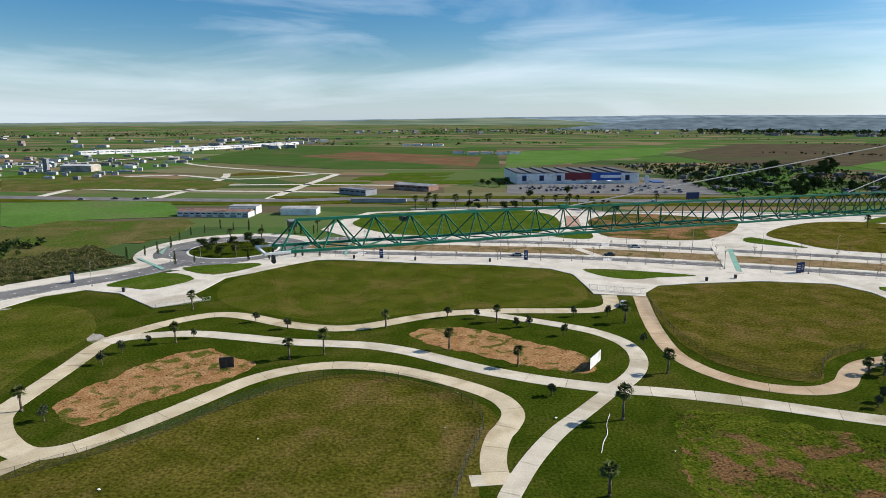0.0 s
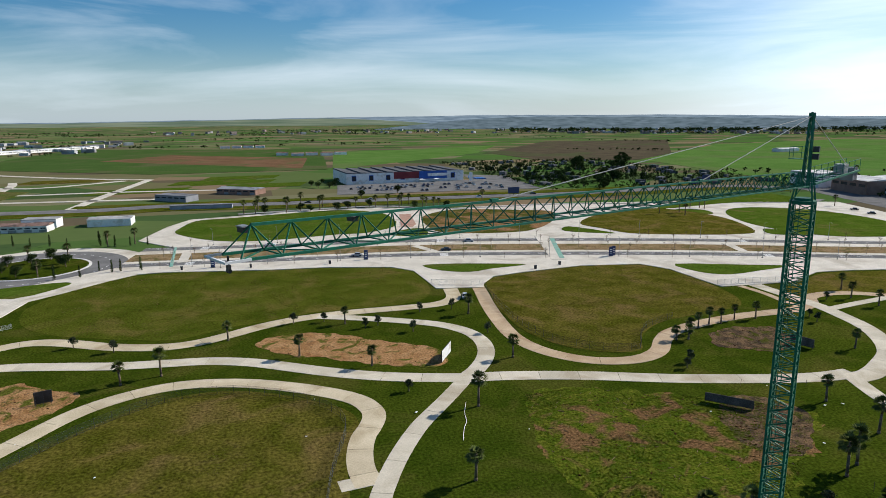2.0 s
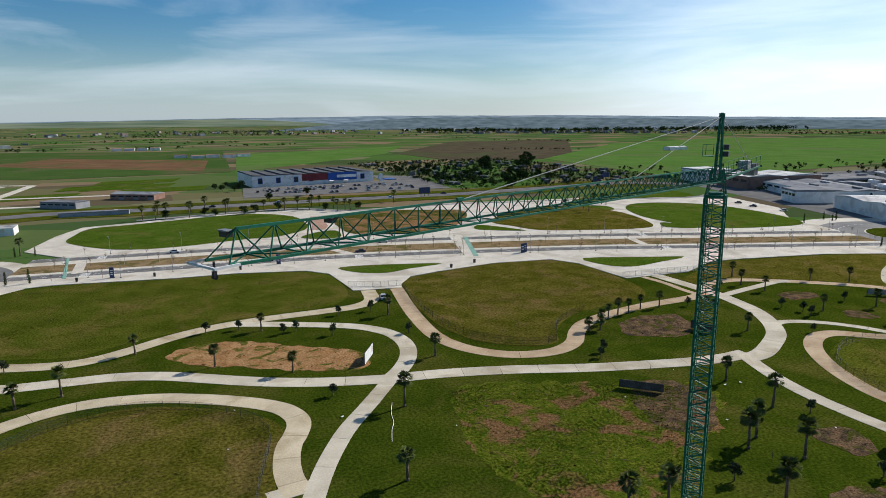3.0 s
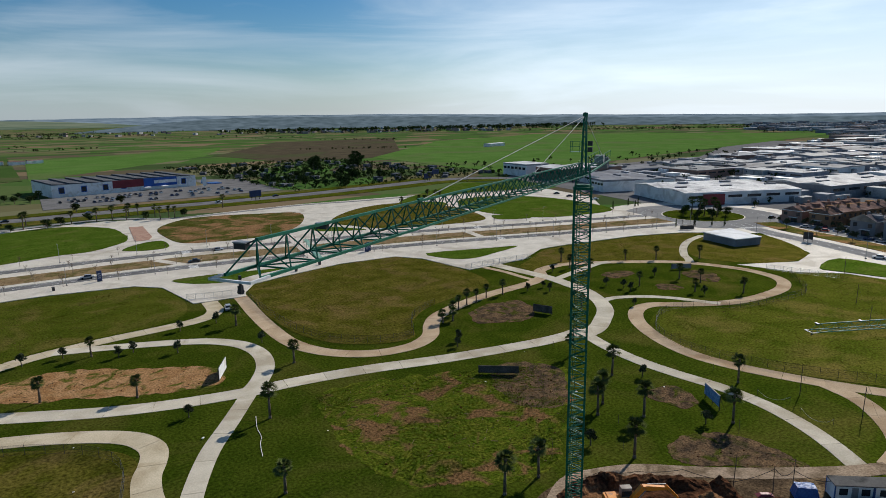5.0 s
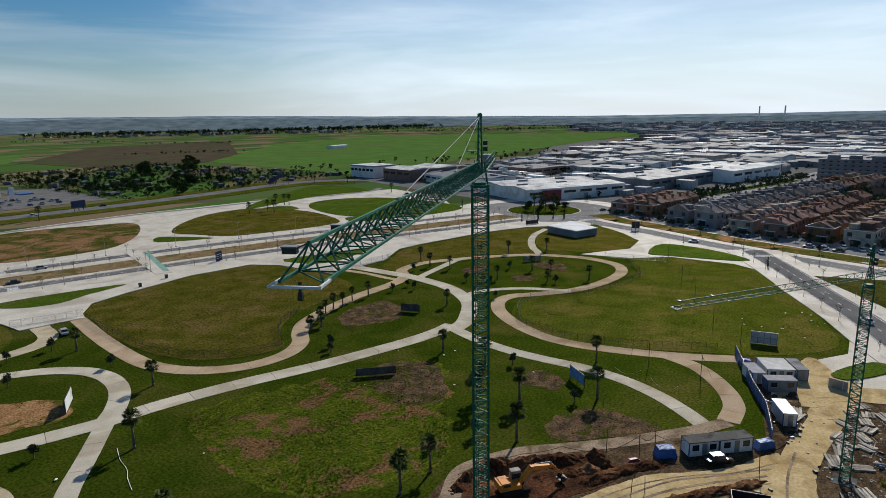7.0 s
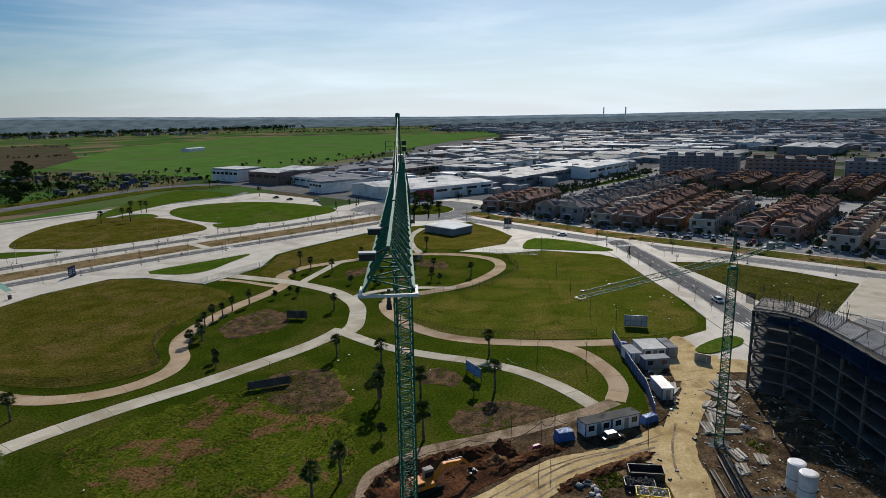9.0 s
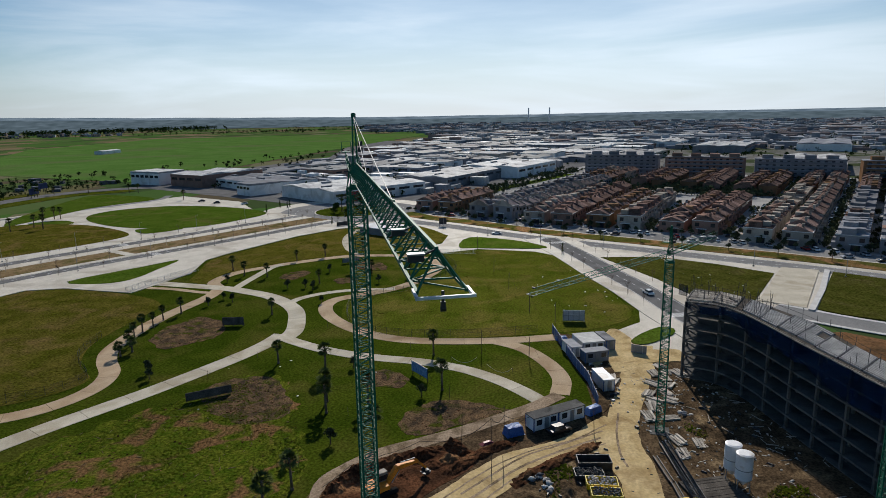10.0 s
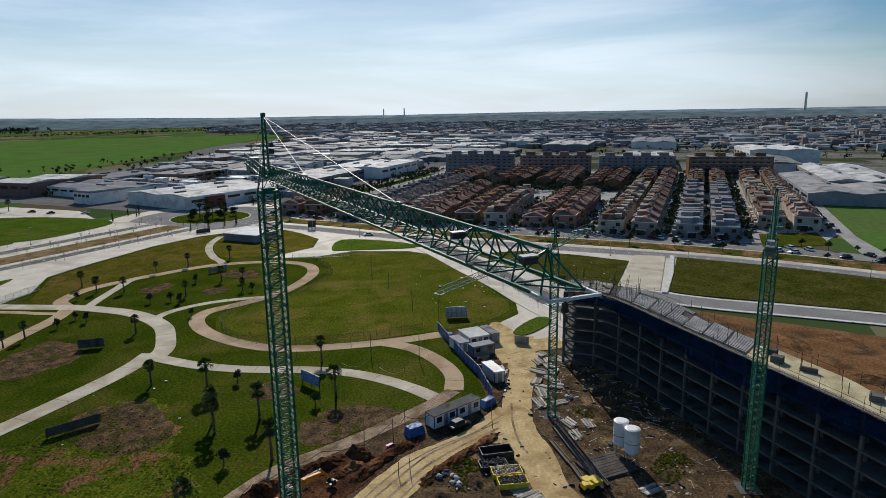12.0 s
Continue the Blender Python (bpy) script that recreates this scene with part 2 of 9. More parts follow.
M["timber"] = material("site_timber", (0.33, 0.295, 0.25), (0.50, 0.46, 0.40), size=1.5, fine=0.12, speck=0.3, bump=0.2, vary=0.4)
M["net_blue"] = material("blue_safety_net", (0.008, 0.026, 0.075), (0.014, 0.045, 0.125), size=1.6, fine=0.15, speck=0.45, bump=0.6, alpha=0.42, stain=(0.005, 0.012, 0.03), stain_size=2.5, stain_at=(0.5, 0.62))
M["blue_tarp"] = material("blue_tarpaulin", (0.012, 0.075, 0.27), (0.025, 0.12, 0.36), size=1, fine=0.2, rough=0.5, speck=0.25, bump=0.6)
M["blue_panel"] = material("blue_panel", (0.02, 0.07, 0.22), (0.03, 0.10, 0.28), size=2, fine=0.2, rough=0.5, speck=0.1, bump=0)
M["navy_sign"] = material("navy_banner", (0.02, 0.035, 0.10), (0.03, 0.05, 0.14), size=1, fine=0.2, rough=0.6, speck=0.1, bump=0)
M["sky_blue"] = material("light_blue_board", (0.10, 0.22, 0.42), (0.22, 0.36, 0.55), size=0.8, fine=0.2, rough=0.7, speck=0.2, bump=0)
M["red_panel"] = material("red_panel", (0.16, 0.012, 0.02), (0.22, 0.02, 0.03), size=4, fine=0.4, rough=0.5, speck=0.1, bump=0)
M["sign_blue"] = material("blue_sign", (0.008, 0.07, 0.32), (0.01, 0.09, 0.38), size=4, fine=0.4, rough=0.45, speck=0.06, bump=0)
M["brick"] = material("brick_red", (0.235, 0.145, 0.112), (0.30, 0.19, 0.15), size=5, fine=0.4, speck=0.12, bump=0, vary=0.25)
M["wall_white"] = material("white_wall", (0.68, 0.68, 0.665), (0.78, 0.78, 0.76), size=7, fine=0.5, speck=0.06, bump=0, vary=0.12, stain=(0.56, 0.55, 0.52), stain_size=9)
M["wall_grey"] = material("grey_wall", (0.22, 0.225, 0.24), (0.31, 0.315, 0.325), size=7, fine=0.5, speck=0.08, bump=0, vary=0.3)
M["roof_light"] = material("light_sheet_roof", (0.36, 0.36, 0.36), (0.58, 0.575, 0.55), size=14, fine=1.0, rough=0.6, speck=0.15, bump=0, vary=0.5, stain=(0.22, 0.22, 0.225), stain_size=11, spec=0.02)
M["roof_grey"] = material("grey_sheet_roof", (0.16, 0.165, 0.18), (0.25, 0.255, 0.27), size=14, fine=1.0, rough=0.6, speck=0.12, bump=0, vary=0.4, stain=(0.11, 0.112, 0.12), stain_size=10, spec=0.02)
M["roof_tile"] = material("clay_roof_tiles", (0.190, 0.122, 0.098), (0.29, 0.198, 0.166), size=3, fine=0.35, speck=0.35, bump=0.4, vary=0.4, stain=(0.10, 0.080, 0.073), stain_size=5)
M["wall_ochre"] = material("ochre_render", (0.22, 0.125, 0.068), (0.28, 0.17, 0.10), size=5, fine=0.4, speck=0.1, bump=0, vary=0.3, stain=(0.16, 0.10, 0.064), stain_size=6)
M["wall_pale"] = material("pale_render", (0.36, 0.315, 0.262), (0.46, 0.41, 0.345), size=5, fine=0.4, speck=0.08, bump=0, vary=0.3, stain=(0.26, 0.22, 0.185), stain_size=6)
M["wall_slate"] = material("grey_render", (0.23, 0.235, 0.26), (0.30, 0.305, 0.33), size=5, fine=0.4, speck=0.08, bump=0, vary=0.25)
M["apartment"] = material("apartment_render", (0.19, 0.19, 0.20), (0.26, 0.26, 0.27), size=8, fine=0.6, speck=0.08, bump=0, vary=0.2)
M["sheet_white"] = material("white_plastic_sheet", (0.66, 0.67, 0.68), (0.8, 0.8, 0.8), size=1.2, fine=0.2, rough=0.5, speck=0.08, bump=0, thin=0.6)
M["glass_dark"] = material("dark_window_glass", (0.02, 0.025, 0.03), (0.03, 0.035, 0.045), size=2, fine=0.5, rough=0.12, speck=0.05, bump=0)
M["trunk"] = material("palm_bark", (0.14, 0.105, 0.075), (0.2, 0.155, 0.11), size=0.6, fine=0.1, speck=0.3, bump=0.6)
M["bark"] = material("tree_bark", (0.12, 0.095, 0.07), (0.18, 0.14, 0.105), size=0.6, fine=0.1, speck=0.3, bump=0.6)
M["palm_leaf"] = material("palm_leaf", (0.050, 0.070, 0.020), (0.105, 0.122, 0.040), size=0.8, fine=0.2, rough=0.72, speck=0.25, bump=0, vary=0.25)
M["dead_leaf"] = material("dry_palm_leaf", (0.14, 0.105, 0.06), (0.2, 0.15, 0.09), size=0.8, fine=0.2, speck=0.25, bump=0)
M["leaf"] = material("shrub_leaf", (0.025, 0.042, 0.014), (0.05, 0.07, 0.022), size=1.0, fine=0.25, rough=0.72, speck=0.3, bump=0, vary=0.3)
M["leaf_olive"] = material("olive_leaf", (0.048, 0.060, 0.032), (0.076, 0.088, 0.048), size=1.0, fine=0.25, rough=0.72, speck=0.3, bump=0, vary=0.25)
M["leaf_bronze"] = material("bronze_leaf", (0.10, 0.055, 0.03), (0.14, 0.085, 0.04), size=1.0, fine=0.25, rough=0.72, speck=0.3, bump=0, vary=0.25)
M["reed"] = material("dry_reeds", (0.150, 0.150, 0.055), (0.225, 0.205, 0.088), size=1.5, fine=0.3, speck=0.4, bump=0, vary=0.2, stain=(0.085, 0.105, 0.032), stain_size=5, stain_at=(0.48, 0.58), thin=0.35)
M["crop_green"] = material("green_crop", (0.072, 0.145, 0.030), (0.092, 0.172, 0.040), size=40, fine=2.5, speck=0.15, bump=0, stain=(0.100, 0.140, 0.048), stain_size=130)
M["crop_dark"] = material("young_crop", (0.045, 0.085, 0.022), (0.058, 0.100, 0.026), size=40, fine=2.5, speck=0.15, bump=0, stain=(0.085, 0.095, 0.04), stain_size=90)
M["plough"] = material("ploughed_soil", (0.068, 0.056, 0.038), (0.092, 0.076, 0.048), size=30, fine=2.0, speck=0.15, bump=0, stain=(0.068, 0.080, 0.036), stain_size=120)
M["red_plough"] = material("red_ploughed_soil", (0.125, 0.072, 0.04), (0.17, 0.10, 0.058), size=30, fine=2.0, speck=0.15, bump=0, stain=(0.085, 0.095, 0.035), stain_size=60)
M["excavator"] = material("orange_machine_paint", (0.62, 0.20, 0.010), (0.70, 0.25, 0.014), size=1, fine=0.15, rough=0.6, speck=0.2, bump=0, stain=(0.34, 0.15, 0.05), stain_size=1.2)
M["yellow"] = material("yellow_machine_paint", (0.62, 0.45, 0.02), (0.7, 0.52, 0.03), size=1, fine=0.15, rough=0.5, speck=0.12, bump=0)
M["rubber"] = material("black_rubber", (0.02, 0.02, 0.02), (0.03, 0.03, 0.03), size=1, fine=0.1, rough=0.8, speck=0.15, bump=0)
M["rubble"] = material("white_rubble", (0.36, 0.34, 0.31), (0.62, 0.60, 0.56), size=0.6, fine=0.1, speck=0.3, bump=0.3, vary=0.2)
# far town tones: haze put into the colour as paler, bluer roofs
M["town"] = material("hazed_far_roofs", (0.31, 0.32, 0.335), (0.52, 0.525, 0.53), size=30, fine=2, speck=0.1, bump=0, stain=(0.22, 0.215, 0.215), stain_size=45, stain_at=(0.48, 0.56))
M["town_grey"] = material("hazed_far_grey_roofs", (0.18, 0.195, 0.215), (0.28, 0.295, 0.315), size=30, fine=2, speck=0.1, bump=0)
for _k, _c in (("car_white", (0.7, 0.7, 0.7)), ("car_silver", (0.36, 0.37, 0.39)), ("car_black", (0.02, 0.02, 0.023)), ("car_blue", (0.03, 0.05, 0.12)), ("car_red", (0.3, 0.02, 0.02))):
    M[_k] = material(_k, _c, tuple(v * 1.06 for v in _c), size=1, fine=0.3, rough=0.25, speck=0.03, bump=0)
# clay of the far town, lightened in its colour to suggest haze
M["town_clay"] = material("hazed_far_clay_roofs", (0.19, 0.15, 0.14), (0.29, 0.235, 0.215), size=40, fine=2, speck=0.15, bump=0)
M["urban"] = material("town_ground", (0.13, 0.13, 0.115), (0.21, 0.20, 0.185), size=60, fine=4, speck=0.3, bump=0, stain=(0.055, 0.07, 0.035), stain_size=70, stain_at=(0.5, 0.56))
M["tuft"] = material("grass_tufts", (0.062, 0.066, 0.0062), (0.105, 0.095, 0.016), size=6, fine=0.4, speck=0.4, bump=0, stain=(0.150, 0.118, 0.044), stain_size=10, stain_at=(0.47, 0.66), thin=0.45)
M["red_mud"] = material("red_brown_earth", (0.15, 0.078, 0.036), (0.21, 0.115, 0.058), size=6, fine=0.5, stain=(0.085, 0.055, 0.03), stain_size=9, stain_at=(0.52, 0.64), bump=0.8, speck=0.35)
M["dark_deck"] = material("dark_shuttering", (0.072, 0.064, 0.056), (0.125, 0.112, 0.098), size=2, fine=0.2, speck=0.3, bump=0.2)
M["screed"] = material("yellowish_screed", (0.46, 0.40, 0.25), (0.56, 0.50, 0.34), size=3, fine=0.3, speck=0.15, bump=0.2, stain=(0.38, 0.32, 0.19), stain_size=5)
M["street"] = material("pale_street", (0.30, 0.294, 0.28), (0.40, 0.39, 0.37), size=9, fine=0.5, rough=0.7, speck=0.15, bump=0)
M["leafy_weed"] = material("weed_leaves", (0.062, 0.108, 0.007), (0.135, 0.145, 0.020), size=1.6, fine=0.4, speck=0.5, bump=0, stain=(0.20, 0.130, 0.058), stain_size=7, stain_at=(0.535, 0.63), thin=0.45)
M["gravel"] = material("worn_gravel", (0.27, 0.25, 0.215), (0.36, 0.335, 0.295), size=2, fine=0.3, speck=0.35, bump=0.5, stain=(0.12, 0.12, 0.06), stain_size=4, stain_at=(0.52, 0.6))
M["fence_mesh"] = material("green_fence_mesh", (0.05, 0.06, 0.05), (0.07, 0.08, 0.065), size=1, fine=0.2, speck=0.2, bump=0, alpha=0.22)
M["dark_roof"] = material("dark_roof_felt", (0.085, 0.09, 0.10), (0.13, 0.135, 0.145), size=8, fine=0.8, speck=0.15, bump=0)
M["rough_field"] = material("rough_field_grass", (0.070, 0.080, 0.020), (0.12, 0.105, 0.04), size=14, fine=0.9, stain=(0.060, 0.092, 0.016), stain_size=30, stain_at=(0.48, 0.6), bump=0.6, speck=0.45)
M["brick_paving"] = material("reddish_brick_paving", (0.33, 0.20, 0.15), (0.42, 0.28, 0.215), size=3, fine=0.3, speck=0.2, bump=0.2)
M["house_slate"] = material("dark_stepped_roof", (0.125, 0.106, 0.106), (0.195, 0.17, 0.168), size=3, fine=0.35, speck=0.25, bump=0.3, vary=0.35)
M["site_track"] = material("trodden_earth", (0.25, 0.185, 0.125), (0.34, 0.26, 0.185), size=3, fine=0.35, speck=0.3, bump=0.5, stain=(0.15, 0.11, 0.07), stain_size=4, stain_at=(0.5, 0.64))


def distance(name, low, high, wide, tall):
    """Hazy land far off: a plain glowing backdrop, the haze painted into two soft tones."""
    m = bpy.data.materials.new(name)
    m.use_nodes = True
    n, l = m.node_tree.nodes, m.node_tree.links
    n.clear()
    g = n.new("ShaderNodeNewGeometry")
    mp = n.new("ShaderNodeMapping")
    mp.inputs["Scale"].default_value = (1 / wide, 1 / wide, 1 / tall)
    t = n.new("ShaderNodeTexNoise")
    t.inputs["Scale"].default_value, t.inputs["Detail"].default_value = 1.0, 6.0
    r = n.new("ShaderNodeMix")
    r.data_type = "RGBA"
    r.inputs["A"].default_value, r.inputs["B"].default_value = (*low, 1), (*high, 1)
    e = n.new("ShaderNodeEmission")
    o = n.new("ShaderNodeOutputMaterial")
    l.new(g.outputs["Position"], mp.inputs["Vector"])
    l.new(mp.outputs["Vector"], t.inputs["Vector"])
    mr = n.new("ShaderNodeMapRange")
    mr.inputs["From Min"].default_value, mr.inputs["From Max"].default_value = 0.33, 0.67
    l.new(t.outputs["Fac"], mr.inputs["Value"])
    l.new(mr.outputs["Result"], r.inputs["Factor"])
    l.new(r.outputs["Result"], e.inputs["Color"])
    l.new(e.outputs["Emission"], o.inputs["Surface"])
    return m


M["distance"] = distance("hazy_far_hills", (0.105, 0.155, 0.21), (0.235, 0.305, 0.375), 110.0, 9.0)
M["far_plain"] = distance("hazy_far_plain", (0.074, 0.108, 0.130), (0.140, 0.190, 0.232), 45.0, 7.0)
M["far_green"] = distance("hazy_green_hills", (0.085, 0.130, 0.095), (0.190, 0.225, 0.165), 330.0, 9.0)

# ---- building helpers ----
def link(name, bm, mat, parent=None, label="", smooth=False):
    me = bpy.data.meshes.new(name)
    bm.to_mesh(me)
    bm.free()
    for k in (mat if isinstance(mat, (list, tuple)) else [mat]):
        me.materials.append(k)
    if smooth:
        for p in me.polygons:
            p.use_smooth = True
    ob = new(name, me)
    if parent is not None:
        ob.parent = parent
    if label:
        ob["label"] = label
    return ob


def part(name, bm, mat, parent, label="", smooth=False):
    return link(name, bm, mat, parent, label, smooth)


def shared(name, me, parent, m=None):
    """One more object on a mesh that is already there."""
    ob = new(name, me)
    ob.parent = parent
    if m is not None:
        ob.matrix_basis = m
    return ob


def root(name, at, label, category, group="", turn=0.0, kind=""):
    e = new(name)
    e.empty_display_size = 0.5
    e.matrix_basis = pose(*at, 0, 0, turn)
    return tagged(e, label, category, group, kind)


def B():
    return bmesh.new()


def box(bm, c, s, rz=0.0, taper=1.0, mi=0):
    """A block with its base centre at c and size s, turned rz degrees; the top may be narrower."""
    ca, sa = math.cos(radians(rz)), math.sin(radians(rz))
    vs = []
    for k, z in ((1.0, 0.0), (taper, s[2])):
        for x, y in ((-.5, -.5), (.5, -.5), (.5, .5), (-.5, .5)):
            x, y = x * s[0] * k, y * s[1] * k
            vs.append(bm.verts.new((c[0] + x * ca - y * sa, c[1] + x * sa + y * ca, c[2] + z)))
    for f in ((3, 2, 1, 0), (4, 5, 6, 7), (0, 1, 5, 4), (1, 2, 6, 5), (2, 3, 7, 6), (3, 0, 4, 7)):
        bm.faces.new([vs[i] for i in f]).material_index = mi
    return bm


def bar(bm, a, b, r, n=4, r2=None, mi=0):
    """A straight tube from a to b."""
    a, b = Vector(a), Vector(b)
    d = (b - a).normalized()
    u = d.cross(Vector((0, 0, 1)) if abs(d.z) < 0.95 else Vector((1, 0, 0))).normalized()
    w = d.cross(u)
    r2 = r if r2 is None else r2
    rings = []
    for q, rr in ((a, r), (b, r2)):
        rings.append([bm.verts.new(q + (u * math.cos(t) + w * math.sin(t)) * rr) for t in [2 * math.pi * (k + 0.5) / n for k in range(n)]])
    for k in range(n):
        bm.faces.new((rings[0][k], rings[0][(k + 1) % n], rings[1][(k + 1) % n], rings[1][k])).material_index = mi
    bm.faces.new(rings[0][::-1]).material_index = mi
    bm.faces.new(rings[1]).material_index = mi
    return bm


def tube(bm, pts, r, n=3):
    """One unbroken tube along a line of points."""
    pts = [Vector(q) for q in pts]
    rings = []
    for i, q in enumerate(pts):
        d = (pts[min(i + 1, len(pts) - 1)] - pts[max(i - 1, 0)]).normalized()
        u = d.cross(Vector((0, 0, 1)) if abs(d.z) < 0.95 else Vector((1, 0, 0))).normalized()
        w = d.cross(u)
        rings.append([bm.verts.new(q + (u * math.cos(t) + w * math.sin(t)) * r) for t in [2 * math.pi * (k + 0.5) / n for k in range(n)]])
    for a, b in zip(rings, rings[1:]):
        for k in range(n):
            bm.faces.new((a[k], a[(k + 1) % n], b[(k + 1) % n], b[k]))
    bm.faces.new(rings[0][::-1])
    bm.faces.new(rings[-1])
    return bm


def cylinder(bm, c, r, h, n=16, r2=None, mi=0):
    return bar(bm, c, (c[0], c[1], c[2] + h), r, n, r2, mi)


def curve_through(pts, step=4, closed=False):
    """A smooth line through the given points (Catmull-Rom)."""
    p = [Vector((*q[:2], 0.0)) for q in pts]
    n = len(p)
    out = []
    for i in range(n if closed else n - 1):
        a = p[(i - 1) % n] if closed or i else p[0] * 2 - p[1]
        b, c = p[i], p[(i + 1) % n]
        d = p[(i + 2) % n] if closed or i + 2 < n else p[-1] * 2 - p[-2]
        for k in range(step):
            t = k / step
            out.append(0.5 * (2 * b + (c - a) * t + (2 * a - 5 * b + 4 * c - d) * t * t + (3 * b - a - 3 * c + d) * t ** 3))
    if not closed:
        out.append(p[-1])
    return out


def slab_mesh(bm, loop, z0, z1, mi=0):
    """A flat plate of any outline, from z0 up to z1."""
    loop = [Vector((q[0], q[1], 0.0)) for q in loop]
    area = sum(a.x * b.y - b.x * a.y for a, b in zip(loop, loop[1:] + loop[:1]))
    if area < 0:
        loop = loop[::-1]
    top = [bm.verts.new((q.x, q.y, z1)) for q in loop]
    low = [bm.verts.new((q.x, q.y, z0)) for q in loop]
    for tri in tessellate_polygon([loop]):
        vs = [top[i] for i in tri]
        a, b, c = (loop[i] for i in tri)
        if (b - a).cross(c - a).z < 0:
            vs = vs[::-1]
        try:
            bm.faces.new(vs).material_index = mi
        except ValueError:
            pass
    n = len(loop)
    for k in range(n):
        bm.faces.new((low[k], low[(k + 1) % n], top[(k + 1) % n], top[k])).material_index = mi
    return bm


def ragged(pts, amp, step=1.2, seed=1):
    """An outline broken up into an uneven edge."""
    rnd = random.Random(seed)
    loop = curve_through(pts, 8, True)
    out = []
    for i, (a, b) in enumerate(zip(loop, loop[1:] + loop[:1])):
        n = max(1, int((b - a).length / step))
        t = (b - a).normalized() if (b - a).length > 1e-6 else Vector((1, 0, 0))
        for k in range(n):
            q = a.lerp(b, k / n)
            d = noise.noise((q.x / 4.5, q.y / 4.5, seed)) * amp * 1.6 + noise.noise((q.x / 1.4, q.y / 1.4, seed)) * amp * 0.7 + noise.noise((q.x / 0.5, q.y / 0.5, seed)) * amp * 0.3
            out.append((q.x - t.y * d, q.y + t.x * d))
    return out


def many_boxes(name, rows, mat, label, category):
    """A great many plain far buildings in one mesh: x, y, z, length, width, height, turn."""
    r = np.array(rows)
    n = len(r)
    ca, sa = np.cos(np.radians(r[:, 6])), np.sin(np.radians(r[:, 6]))
    co = np.zeros((n, 8, 3))
    for k, (u, v, w) in enumerate(((-.5, -.5, 0), (.5, -.5, 0), (.5, .5, 0), (-.5, .5, 0), (-.5, -.5, 1), (.5, -.5, 1), (.5, .5, 1), (-.5, .5, 1))):
        co[:, k, 0] = r[:, 0] + u * r[:, 3] * ca - v * r[:, 4] * sa
        co[:, k, 1] = r[:, 1] + u * r[:, 3] * sa + v * r[:, 4] * ca
        co[:, k, 2] = r[:, 2] + w * r[:, 5]
    faces = (np.array(((4, 5, 6, 7), (0, 1, 5, 4), (1, 2, 6, 5), (2, 3, 7, 6), (3, 0, 4, 7)))[None] + (np.arange(n) * 8)[:, None, None]).reshape(-1, 4)
    me = bpy.data.meshes.new(name)
    me.from_pydata(co.reshape(-1, 3).tolist(), [], faces.tolist())
    me.materials.append(mat)
    return tagged(new(name, me), label, category, kind="stuff")


_layer = [0]


def plate(name, pts, z1, mat, label, category, z0=None, smooth=4, kind="structure"):
    _layer[0] += 1
    z1 += 0.0045 * (_layer[0] % 9)
    loop = curve_through(pts, smooth, True) if smooth else [Vector((*q, 0)) for q in pts]
    ob = link(name, slab_mesh(B(), loop, z1 - 0.15 if z0 is None else z0, z1), mat)
    return tagged(ob, label, category, kind=kind)


def offset_line(line, d):
    out = []
    for i, q in enumerate(line):
        t = (line[min(i + 1, len(line) - 1)] - line[max(i - 1, 0)]).normalized()
        out.append(q + Vector((-t.y, t.x, 0)) * d)
    return out


def strip(name, line, d0, d1, z1, mat, label, category, z0=None):
    a, b = offset_line(line, d0), offset_line(line, d1)
    ob = link(name, slab_mesh(B(), a + b[::-1], z1 - 0.15 if z0 is None else z0, z1), mat)
    return tagged(ob, label, category, kind="structure")


def even_line(line, gap):
    """The same line with its points an even distance apart."""
    out, need = [line[0].copy()], gap
    for a, b in zip(line, line[1:]):
        d = (b - a).length
        s = 0.0
        while d - s >= need:
            s += need
            out.append(a.lerp(b, s / d))
            need = gap
        need -= d - s
    if (out[-1] - line[-1]).length > gap * 0.3:
        out.append(line[-1].copy())
    return out


def path_of_slabs(name, pts, width, mat, label, gap=9.0, z=0.06, widths=None):
    """A park path poured in bays: every bay is its own piece with an open joint to the next."""
    line = curve_through(pts, 8)
    fine = even_line(line, 0.75)
    e = root(name, (0, 0, 0), label, "path", kind="structure")
    left, right = offset_line(fine, width / 2), offset_line(fine, -width / 2)
    per = max(2, round(gap / 0.75))
    for i in range(0, len(fine) - 1, per):
        j = min(i + per, len(fine) - 1)
        if j - i < 1:
            continue
        a, b = left[i:j + 1], right[i:j + 1]
        cut = 0.05
        a = [a[0].lerp(a[1], cut)] + a[1:-1] + [a[-1].lerp(a[-2], cut)]
        b = [b[0].lerp(b[1], cut)] + b[1:-1] + [b[-1].lerp(b[-2], cut)]
        part("bay", slab_mesh(B(), a + b[::-1], -0.1, z + random.uniform(-0.004, 0.004)), mat, e)
    return e

